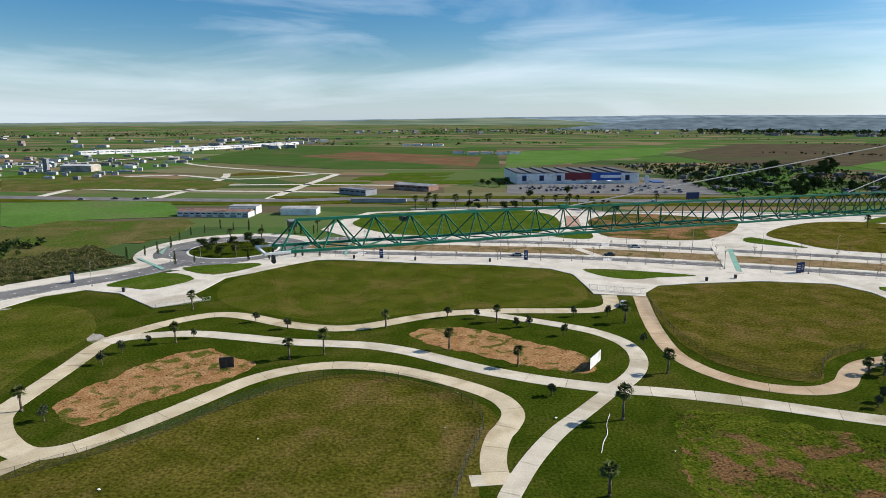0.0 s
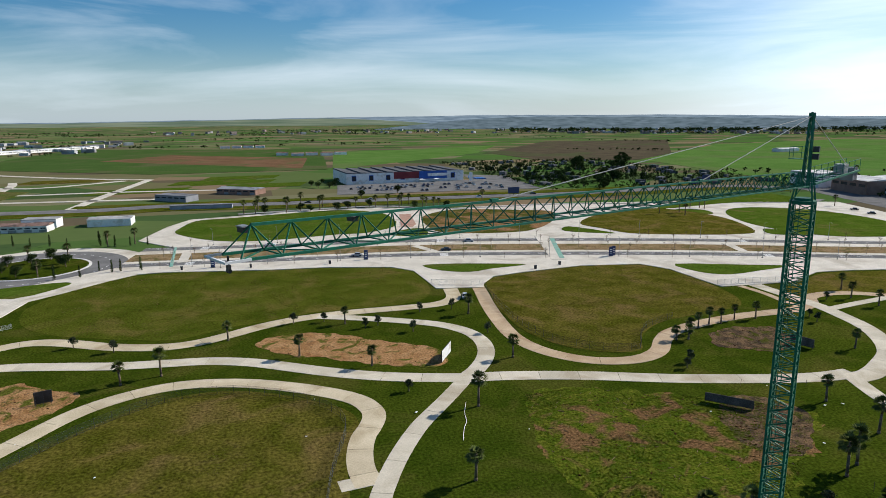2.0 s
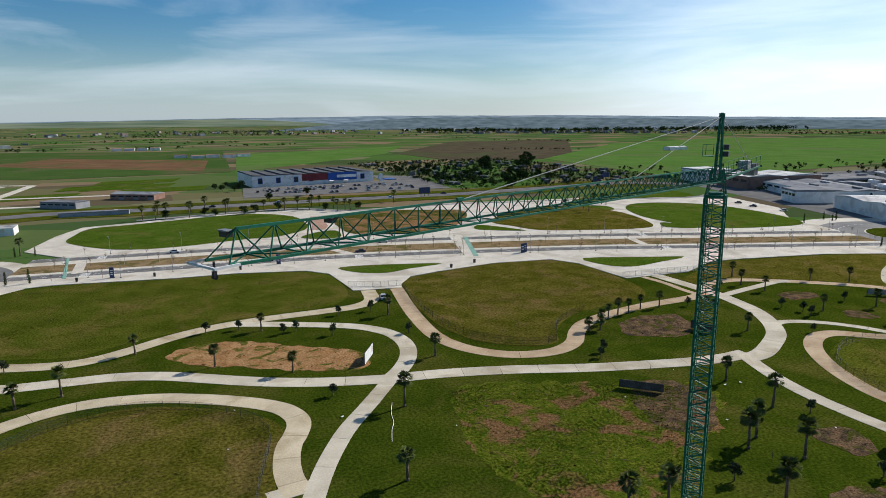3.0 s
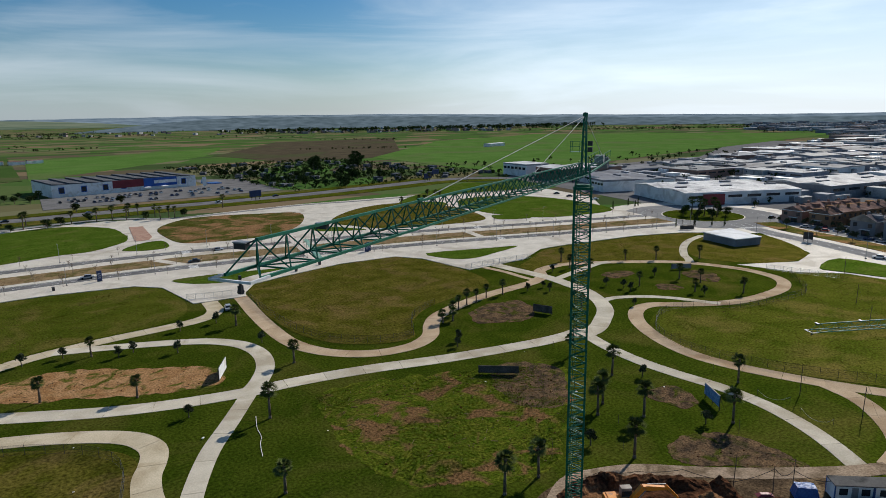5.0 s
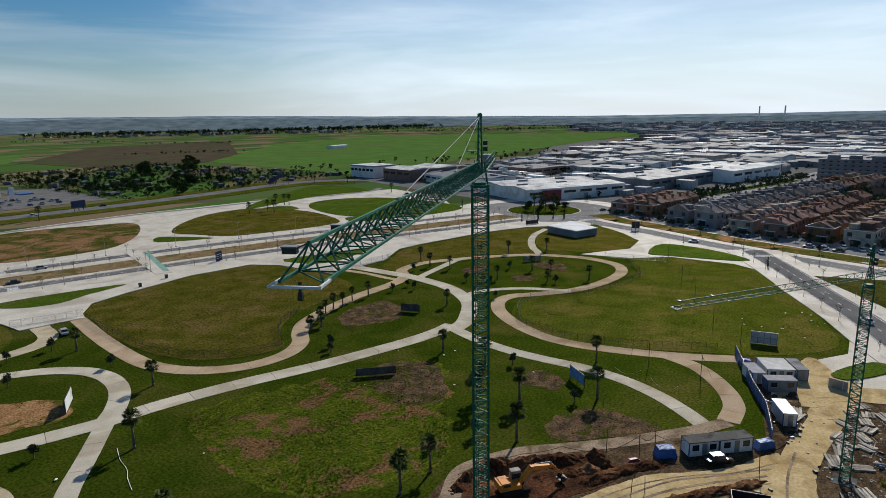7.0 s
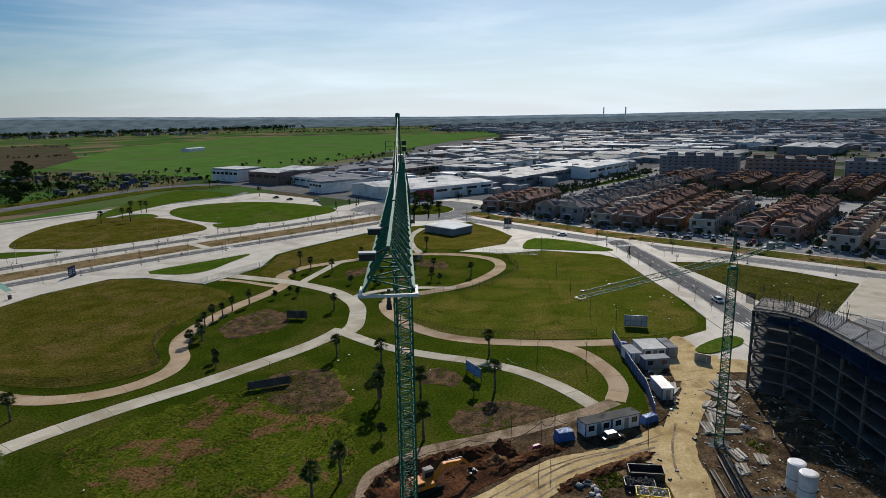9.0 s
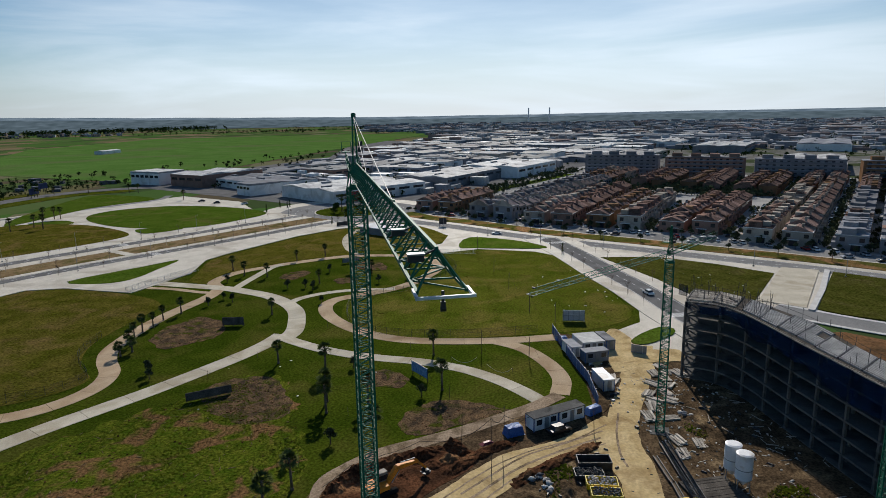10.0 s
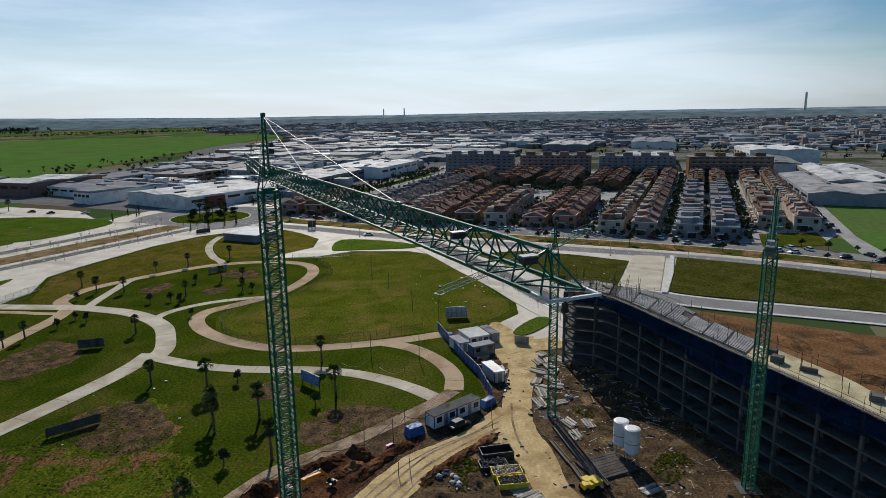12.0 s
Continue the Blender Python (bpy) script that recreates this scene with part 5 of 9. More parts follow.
    bar(bm, c - up * 0.36 - s * 0.06, c - up * 0.36 + s * 0.06, 0.065, 12)
    block = part("hook_block", bm, M["dark_metal"], e, "dark steel hook block")
    part("hook_hanger", bar(B(), c - up * 0.24, c + up * 0.05, 0.04), M["dark_metal"], block)
    # counter jib with walkway, ballast and winch
    bm = B()
    for side in (-1, 1):
        p0, p1 = d * -0.4 + s * side * 0.55 + up * (z_root + 0.1), d * -counter + s * side * 0.55 + up * (z_root + 0.45)
        bar(bm, p0, p1, 0.1)
        for k in range(8):
            q = p0.lerp(p1, k / 7)
            bar(bm, q, q + up * 1.0, 0.022)
        bar(bm, p0 + up * 1.0, p1 + up * 1.0, 0.024)
        bar(bm, p0 + up * 0.55, p1 + up * 0.55, 0.018)
    for k in range(9):
        u = k / 8
        q = d * (-0.4 - (counter - 0.4) * u) + up * (z_root + 0.1 + 0.35 * u)
        bar(bm, q - s * 0.55, q + s * 0.55, 0.05)
    part("counter_jib", bm, G, e)
    for k in range(3):
        bm = B()
        box(bm, d * -(counter - 0.5 - k * 0.45) + up * (z_root - 0.35), (0.38, 1.0, 1.1), math.degrees(math.atan2(d.y, d.x)))
        part("counterweight", bm, M["wall_grey"], e, "grey concrete counterweight block")
    bm = B()
    box(bm, d * -(counter * 0.72) + up * (z_root + 0.4), (1.2, 0.8, 0.75), math.degrees(math.atan2(d.y, d.x)))
    part("winch_housing", bm, M["grey_metal"], e, "grey winch housing")
    # tie bars
    for u in (0.375, 0.75) if ties else ():
        k = int(u * nb)
        bm = B()
        bar(bm, (0, 0, apex_z - 0.3), top(k), 0.022)
        part("tie_bar", bm, M["cable"], e, "pale steel tie bar")
        bm = B()
        box(bm, top(k) - up * 0.02, (0.4, 0.12, 0.12), math.degrees(math.atan2(d.y, d.x)))
        part("tie_lug", bm, G, e)
    bm = B()
    bar(bm, (0, 0, apex_z - 0.3), d * -counter * 0.95 + up * (z_root + 0.5), 0.03)
    part("tie_bar", bm, M["cable"], e, "pale steel tie bar")
    if detail:
        for k, ln in ((nb - 1, 0.34), (nb - 4, 0.34)):
            k = int(k)
            p = top(k)
            bm = B()
            bar(bm, p, p + s * -ln - up * 0.15, 0.025)
            part("lamp_arm", bm, M["dark_metal"], e)
            bm = B()
            box(bm, p + s * -(ln + 0.14) - up * 0.27, (0.2, 0.36, 0.15), math.degrees(math.atan2(d.y, d.x)))
            lamp_ = part("site_lamp", bm, M["dark_metal"], e, "long dark floodlight with pale rim")
            part("rim", box(B(), p + s * -(ln + 0.14) - up * 0.115, (0.24, 0.4, 0.035), math.degrees(math.atan2(d.y, d.x))), M["grey_metal"], lamp_)
    return e


JIB = (-0.888, -0.460)
tower_crane((35.97, 38.51), 46.3, 1.48, JIB, 45.4, 47.70, 49.09, 1.1, 0.93, 53.1, "green lattice tower crane with a long horizontal jib", bays=36, mast_turn=36)
tower_crane((87.2, 8.7), 29.2, 1.3, (-31, 17), 35.0, 30.6, 31.4, 0.9, 0.8, 35.2, "green lattice tower crane beside the unfinished building", counter=16, ties=False)
tower_crane((66.4, -17.1), 34.4, 1.28, (0.914, -0.405), 36.0, 36.0, 36.8, 0.9, 0.8, 42.8, "green lattice tower crane before the unfinished building", counter=9)

# ---- trees and plants ----
def leaf_cloud(bm, c, r, count, size, squash=1.0, rnd=random):
    """Many small leaf blades scattered through a rounded volume."""
    c = Vector(c)
    for _ in range(count):
        v = Vector((rnd.gauss(0, 1), rnd.gauss(0, 1), rnd.gauss(0, 1))).normalized() * (rnd.random() ** 0.45)
        p = c + Vector((v.x * r, v.y * r, v.z * r * squash))
        a = Vector((rnd.uniform(-1, 1), rnd.uniform(-1, 1), rnd.uniform(-0.6, 0.9))).normalized()
        b = a.cross(Vector((rnd.uniform(-1, 1), rnd.uniform(-1, 1), rnd.uniform(-1, 1)))).normalized()
        s = size * rnd.uniform(0.6, 1.4)
        bm.faces.new([bm.verts.new(p + a * s), bm.verts.new(p + b * s * 0.6), bm.verts.new(p - a * s * 0.8), bm.verts.new(p - b * s * 0.6)])


def make_palm(h, r, seed, at, label):
    rnd = random.Random(seed)
    e = root("palm_tree", (*at, 0), label, "palm tree", "park palms", rnd.uniform(0, 360))
    bm = B()
    bar(bm, (0, 0, -0.1), (0.03, 0.0, 0.5), 0.3, 9, 0.24)
    bar(bm, (0.03, 0, 0.45), (0.06, 0.05, h * 0.6), 0.23, 9, 0.18)
    bar(bm, (0.06, 0.05, h * 0.58), (0.1, 0.06, h - r * 0.3), 0.19, 9, 0.2)
    part("trunk", bm, M["trunk"], e, smooth=True)
    bm = B()
    top = Vector((0.1, 0.06, h - r * 0.45))
    for k in range(40):
        yaw, el = rnd.uniform(0, 2 * math.pi), rnd.uniform(-0.65, 1.35)
        d = Vector((math.cos(yaw) * math.cos(el), math.sin(yaw) * math.cos(el), math.sin(el)))
        ln = r * rnd.uniform(0.75, 1.05)
        hub = top + d * ln * 0.5
        side = d.cross(Vector((0, 0, 1))).normalized()
        upv = side.cross(d)
        bar(bm, top, hub, 0.025, 3)
        n = 7
        for j in range(n):
            t = (j / (n - 1) - 0.5) * 2.3
            ray = (d * math.cos(t) + side * math.sin(t) - upv * 0.08 * abs(t)).normalized()
            tip = hub + ray * ln * 0.58 * rnd.uniform(0.85, 1.1) - Vector((0, 0, 0.12 * ln))
            w = side.cross(ray).normalized() * 0.02 + ray.cross(upv).normalized() * 0.10
            mid = hub.lerp(tip, 0.55)
            bm.faces.new([bm.verts.new(hub), bm.verts.new(mid + w), bm.verts.new(tip), bm.verts.new(mid - w)])
    part("crown", bm, M["palm_leaf"], e)
    bm = B()
    for k in range(14):
        yaw = rnd.uniform(0, 2 * math.pi)
        d = Vector((math.cos(yaw), math.sin(yaw), 0))
        p = top - Vector((0, 0, rnd.uniform(0.0, 0.5)))
        q = p + d * r * 0.35 - Vector((0, 0, r * rnd.uniform(0.4, 0.7)))
        w = d.cross(Vector((0, 0, 1))) * 0.14
        bm.faces.new([bm.verts.new(p), bm.verts.new(p.lerp(q, 0.6) + w), bm.verts.new(q), bm.verts.new(p.lerp(q, 0.6) - w)])
    part("dry_skirt", bm, M["dead_leaf"], e, "dry hanging palm leaves")
    return e


def make_tree(h, r, seed, at, mat, name, label, category, group, blobs=9, leaves=70, size=0.16, stem=0.09):
    rnd = random.Random(seed)
    e = root(name, (*at, 0), label, category, group, rnd.uniform(0, 360))
    bm = B()
    fork = Vector((rnd.uniform(-.1, .1), rnd.uniform(-.1, .1), h - r * 1.5))
    bar(bm, (0, 0, -0.1), fork, stem * 1.4, 7, stem)
    tips = []
    for k in range(blobs):
        a = 2 * math.pi * k / blobs + rnd.uniform(-.4, .4)
        rr = r * rnd.uniform(0.25, 0.78)
        tip = Vector((math.cos(a) * rr, math.sin(a) * rr, h - r * rnd.uniform(0.35, 1.35)))
        bar(bm, fork, tip, stem * 0.6, 5, stem * 0.2)
        tips.append(tip)
    part("trunk", bm, M["bark"], e)
    bm = B()
    for tip in tips + [Vector((0, 0, h - r * 0.5))]:
        leaf_cloud(bm, tip, r * rnd.uniform(0.33, 0.55), leaves, size, 0.8, rnd)
    part("crown", bm, mat, e)
    return e


def make_bare(h, seed, at, label, group):
    rnd = random.Random(seed)
    e = root("young_tree", (*at, 0), label, "young tree", group, rnd.uniform(0, 360))
    bm = B()
    bar(bm, (0, 0, -0.1), (0.02, 0.03, h * 0.62), 0.045, 5, 0.03)
    for k in range(9):
        a, z = rnd.uniform(0, 6.28), h * rnd.uniform(0.45, 0.66)
        ln = h * rnd.uniform(0.2, 0.36)
        tip = Vector((math.cos(a) * ln * 0.6, math.sin(a) * ln * 0.6, z + ln))
        bar(bm, (0.02, 0.03, z), tip, 0.022, 3, 0.008)
        for j in range(2):
            b = tip.lerp(Vector((0, 0, z)), rnd.uniform(0.2, 0.6))
            bar(bm, b, b + Vector((rnd.uniform(-.4, .4), rnd.uniform(-.4, .4), rnd.uniform(0.1, 0.5))), 0.012, 3, 0.005)
    part("trunk", bm, M["bark"], e)
    bm = B()
    leaf_cloud(bm, (0, 0, h * 0.8), h * 0.24, 60, 0.09, 1.1, rnd)
    part("crown", bm, M["leaf_bronze"], e, "sparse bronze-coloured leaves")
    bm = B()
    bar(bm, (0.25, 0, -0.1), (0.25, 0, h * 0.5), 0.03, 4)
    bar(bm, (0.25, 0, h * 0.45), (0.0, 0, h * 0.45), 0.015, 3)
    part("stake", bm, M["timber"], e)
    return e


def make_cypress(h, r, seed, at):
    rnd = random.Random(seed)
    e = root("cypress", (*at, 0), "slim dark green cypress beside the paving", "cypress", "cypresses")
    part("trunk", bar(B(), (0, 0, -0.1), (0, 0, h * 0.8), 0.1, 6, 0.03), M["bark"], e)
    bm = B()
    for k in range(10):
        z = h * (0.1 + 0.085 * k)
        leaf_cloud(bm, (rnd.uniform(-.08, .08), rnd.uniform(-.08, .08), z), r * (1.0 - (k / 11.0) ** 2 * 0.75), 48, 0.15, 1.3, rnd)
    part("crown", bm, M["leaf"], e)
    return e


planted = []


def scatter(proto, spots, lo=0.85, hi=1.15, seed=1, z=0.0):
    rnd = random.Random(seed)
    for x, y in spots:
        if any(math.hypot(x - a, y - b) < 2.6 for a, b in planted):
            continue
        planted.append((x, y))
        k = rnd.uniform(lo, hi)
        copy_thing(proto, pose(x, y, z, 0, 0, rnd.uniform(0, 360)) @ Matrix.Scale(k, 4))


palms_west = [(-77.2, 108.5), (-63.8, 145.4), (-70.1, 172.5), (-33.7, 134.2), (-13.8, 156.2), (2.3, 140.4), (15.3, 160.8), (17.2, 130), (48.6, 125.9), (49.2, 160), (24.5, 81)]
palms_row = [(90.8, 125), (93.9, 124.6), (97, 128), (101.5, 131), (106.2, 132.8), (109.6, 132.4), (115.4, 134.3), (121.5, 133.5)]
palms_east = [(82.4, 68.4), (83.5, 60.4), (94.8, 75.2), (70.4, 53.6), (110.3, 56.3), (93, 48.9), (55, 59.8), (48, 60), (78.1, 66.3)]
palms_upper = [(127, 108.3), (168.4, 149.9), (163, 141.6), (163.3, 132.9), (187.2, 135.3), (196.6, 128.4), (159.8, 111.3), (177, 107.7), (177.5, 100.7), (166.3, 96.4), (209.3, 118.3), (175.5, 86), (96.8, 87.7)]
tall = make_palm(5.9, 1.75, 3, (-26.4, 136.9), "tall fan palm with a shaggy green crown")
mid = make_palm(4.7, 1.5, 5, palms_west[0], "fan palm with a rounded green crown")
short = make_palm(3.3, 1.4, 8, palms_row[0], "short young fan palm")
scatter(mid, palms_west[1:], 0.92, 1.12, 11)
scatter(short, palms_row[1:3], 0.9, 1.2, 12)
scatter(mid, palms_row[3:], 0.8, 1.0, 13)
scatter(tall, [(33.0, 104.5)] + palms_east, 0.92, 1.08, 15)
scatter(mid, palms_upper, 0.8, 1.05, 17)
scatter(tall, [(97.7, 365.3), (95.4, 367.9), (90.1, 365.4), (91.0, 378.3), (85.2, 390.6), (80.3, 390.2), (62.2, 382.7), (133.8, 389.1), (210.5, 306.6), (219.6, 296.2), (223.3, 306.5)], 1.0, 1.35, 18)
scatter(tall, [(241.8, 321.6), (246.7, 319.4), (247.6, 316.1), (299.1, 449.0), (315.9, 450.6), (323.6, 421.1), (335.0, 418.8), (346.9, 399.8), (360.1, 375.3), (361.6, 368.5), (329.7, 302.2)], 1.0, 1.25, 19)
scatter(tall, [(-7.0, 392.5), (-3.0, 385.7), (10.3, 389.0), (12.5, 388.0), (18.9, 406.2), (31.3, 394.7)], 1.0, 1.4, 20)

shrub = make_tree(2.9, 1.15, 21, (10.1, 164.0), M["leaf_olive"], "park_tree", "small round-crowned park tree on the grass", "tree", "park trees", blobs=8, leaves=60)
scatter(shrub, [(-73.4, 138.3), (-69.7, 143.9), (-60.7, 148.7), (-48.9, 161.1), (-39.1, 155.4), (2.2, 164.7), (19.9, 155.9), (23.3, 157), (36.7, 165.5), (31.1, 149.7), (22, 114.7), (-70.7, 104.6), (-74.4, 131.4), (46, 165.4), (48.8, 143.1)], 0.85, 1.15, 22)
scatter(shrub, [(84.8, 111.8), (68.4, 60.5), (98.8, 70.6), (89.3, 51.9), (60.6, 64.1), (140.3, 100.2), (136.5, 130.6), (134.6, 126.3), (129.8, 131), (154.3, 142.1), (152.4, 118.5), (154.3, 113.3), (152.4, 109.6), (174.6, 115.3), (165.5, 93), (82.1, 109.2)], 0.8, 1.1, 23)

bush = make_tree(4.6, 2.3, 31, (-95.9, 263.1), M["leaf"], "broadleaf_tree", "dense dark green tree on the roundabout", "tree", "broadleaf trees", blobs=12, leaves=110, size=0.2, stem=0.14)
scatter(bush, [(-94.2, 252.5), (-89.0, 266.4), (-82.1, 248.6), (-78.6, 262.5), (-98.5, 257.9), (-75.1, 257.1), (-87.2, 244.3), (-83.8, 271.5)], 0.8, 1.1, 32, 0.25)
scatter(bush, [(294.4, 165.5), (299.8, 161.3), (311.9, 158.9), (318.1, 166.8), (297.9, 175.5), (316.9, 176.0), (307.7, 179.3)], 0.8, 1.2, 33, 0.22)
scatter(tall, [(304.0, 167.2), (308.1, 172.1), (309.5, 165.0), (302.5, 173.3), (305.5, 161.1)], 1.2, 1.6, 34, 0.22)
scatter(tall, [(-90.7, 269.1), (-76.9, 267.7), (-80.3, 243.2), (-68.9, 295.7), (-58.7, 298.4)], 0.9, 1.2, 35, 0.22)
scatter(tall, [(-8.4, 376.5), (8.9, 376.9), (28.5, 381.3), (50.7, 385.5), (76.1, 378.0), (91.1, 375.9), (70.2, 383.4), (-14.8, 379.0)], 1.1, 1.5, 36)
scatter(bush, [(-3.2, 378.4), (17.3, 382.1), (38.2, 376.4), (59.2, 386.6), (84.7, 372.7), (103.0, 366.4), (22.6, 377.0), (45.0, 381.0)], 0.8, 1.25, 37)
cyp = make_cypress(5.2, 0.55, 41, (-56.8, 242.9))
scatter(cyp, [(-121.6, 240.0), (-117.2, 245.8), (-113.9, 249.9), (-113.2, 261.1), (-116.2, 277.5), (-116.4, 291.1), (-112.7, 298.3), (-108.7, 308.9), (-101.0, 305.1), (-93.4, 304.5), (-98.7, 230.0), (-93.2, 234.4), (-73.5, 237.0), (-61.7, 246.5), (-74.8, 307.8), (-70.9, 302.7)] + [(-54.2, 243.9), (-61.4, 245.5), (-65.8, 237.8), (-47.4, 243.4), (-72.3, 298.5), (-66.1, 295.7), (-60.0, 295.4), (-53.0, 294.8), (-85.9, 301.1)] + [(292.9, 215.8), (311.0, 218.1), (309.9, 212.6), (314.5, 213.8), (264.9, 160.4), (223.6, 41.2)] + [(267.3, 160.8), (272.1, 155.0), (280.1, 150.5), (283.7, 146.1)], 0.75, 1.15, 42)

# young bare street trees along the boulevard and its side streets
young = make_bare(3.6, 51, (61.0, 245.6), "young bare street tree with a stake", "street trees")
spots = []
for off, gap, start in ((16, 12, 4), (7.8, 18, 9), (26, 14, 2), (-4.5, 16, 7), (41, 17, 5)):
    for q in even_line(offset_line(KERB, off), gap)[1:]:
        spots.append((q.x + 0.6 * math.sin(q.x), q.y))
for q in even_line(offset_line(BRANCH, -7), 11) + even_line(offset_line(BRANCH, 7), 11):
    spots.append((q.x, q.y))
scatter(young, spots, 0.75, 1.25, 52, 0.15)
round_tree = make_tree(4.2, 1.5, 55, (246.1, 0.1), M["leaf_olive"], "street_tree", "rounded street tree on the dry verge", "tree", "verge trees", blobs=8, leaves=70, size=0.2)
scatter(round_tree, [(q.x, q.y) for q in even_line(offset_line(EASTROAD, 14.5), 17)[1:]], 0.8, 1.25, 56, 0.1)
scatter(round_tree, [(q.x, q.y) for q in even_line(offset_line(EASTROAD, 36), 9)[2:]], 0.7, 1.1, 57, 0.05)
garden = make_tree(7.5, 3.6, 61, (256.8, 529.0), M["leaf"], "garden_tree", "dark green tree among allotment gardens", "tree", "garden trees", blobs=12, leaves=90, size=0.34, stem=0.2)
rg = random.Random(62)
for _ in range(120):
    u, v = rg.random(), rg.random()
    x, y = 215 + 240 * v + 60 * u, 440 + 330 * v * 1.05 + 60 * (u - 0.5) * 2
    if rg.random() < 0.5:
        x, y = rg.uniform(215, 330), rg.uniform(440, 640)
    k = rg.uniform(0.45, 1.1)
    copy_thing(garden, pose(x, y, 0, 0, 0, rg.uniform(0, 360)) @ Matrix.Scale(k, 4))
scatter(garden, [(314.9, 607.1), (321.2, 613.5)], 1.9, 2.1, 63)
scatter(garden, [(34.2, 521.5), (39.0, 511.7), (45.4, 544.3), (61.6, 433.1), (91.3, 454.4)] + [(55.5, 530.9), (51.3, 515.2), (47.2, 504.8)], 0.6, 0.9, 64)


def hedgerow(name, spots, mat, label, category, seed, lo, hi, leaves=26):
    """Far trees and scrub, too many to count: one joined mass of leaf clumps on short trunks."""
    rnd = random.Random(seed)
    bm = B()
    for x, y, z in spots:
        r = rnd.uniform(lo, hi)
        bar(bm, (x, y, z - 0.5), (x, y, z + r), r * 0.08, 3)
        for _ in range(2):
            leaf_cloud(bm, (x + rnd.uniform(-.5, .5) * r, y + rnd.uniform(-.5, .5) * r, z + r * rnd.uniform(0.75, 1.2)), r * rnd.uniform(0.6, 0.9), leaves // 2, r * 0.34, 0.75, rnd)
    return tagged(link(name, bm, mat), label, category, kind="stuff")


def ground_z(x, y):
    """Height of the land, the same as the ground sheet's."""
    r = math.hypot(x - 60, y - 120)
    if r <= 1900:
        return -0.12
    a = math.atan2(y - 120, x - 60)
    u = min(1.0, (r - 1900) / 2700.0)
    roll = 0.6 * noise.noise((x / 1100.0, y / 1100.0, 3.1)) * 14 + 0.6 * noise.noise((x / 420.0, y / 420.0, 7.7)) * 5
    return -0.12 + u * (14 + roll + 8 * max(0.0, math.sin(a)) + 22 * max(0.0, math.cos(a + radians(45))) ** 3)


def far_lines(seed, count, per, r0, r1, a0, a1):
    rnd = random.Random(seed)
    out = []
    for _ in range(count):
        r, a = rnd.uniform(r0, r1), radians(rnd.uniform(a0, a1))
        x, y = 60 + r * math.cos(a), 120 + r * math.sin(a)
        t = a + math.pi / 2 + rnd.uniform(-0.5, 0.5)
        ln = rnd.uniform(0.08, 0.3) * r
        for k in range(per):
            s = (rnd.random() - 0.5) * ln
            px, py = x + math.cos(t) * s + rnd.uniform(-4, 4), y + math.sin(t) * s + rnd.uniform(-4, 4)
            out.append((px, py, ground_z(px, py)))
    return out


hedgerow("far_hedges", far_lines(71, 22, 18, 950, 2000, 40, 135), M["leaf"], "dark hedges and single trees between distant fields", "trees", 72, 1.4, 3.6)
hedgerow("far_hills_woods", far_lines(73, 46, 34, 2100, 2850, 20, 140), M["leaf"], "dark woods and trees on the distant hills", "trees", 74, 2.5, 5.5, 14)
hedgerow("far_grove", [(x, y, ground_z(x, y)) for x, y in [(930 + 1350 * u + 60 * math.sin(k), 2300 - 620 * u + 120 * ((k * 7) % 10) / 10.0) for k, u in enumerate([i / 420.0 for i in range(420)])]], M["leaf"], "long dark grove below the hills", "trees", 75, 7, 12, 16)
hedgerow("garden_scrub", [(rg.uniform(205, 420), rg.uniform(432, 760), 0) for _ in range(1500)], M["leaf"], "dark scrub and hedges of allotment gardens", "shrubs", 76, 0.8, 2.2, 24)
reeds = []
for k in range(2300):
    u, w = rg.random(), rg.random() ** 1.2
    x, y = -150 + 34 * u - 32 * w, 188 + 46 * u + 30 * w
    reeds.append((x, y, -0.35))
hedgerow("reed_bank", reeds, M["reed"], "bank of low dry reeds and weeds beside the road", "reeds", 77, 0.45, 1.05, 30)
hedgerow("bank_scrub", [(-168 - 22 * rg.random(), 222 + 46 * rg.random(), -0.2) for _ in range(60)], M["leaf"], "dark scrub and thorn bushes on the bank", "shrubs", 79, 1.2, 2.6, 40)
hedgerow("street_hedges", [(345 + 250 * u, 128 - 58 * u + w, 0) for u in [i / 70.0 for i in range(70)] for w in (-7.0, 6.0)], M["leaf"], "clipped trees lining a green avenue", "trees", 78, 0.9, 1.6, 30)


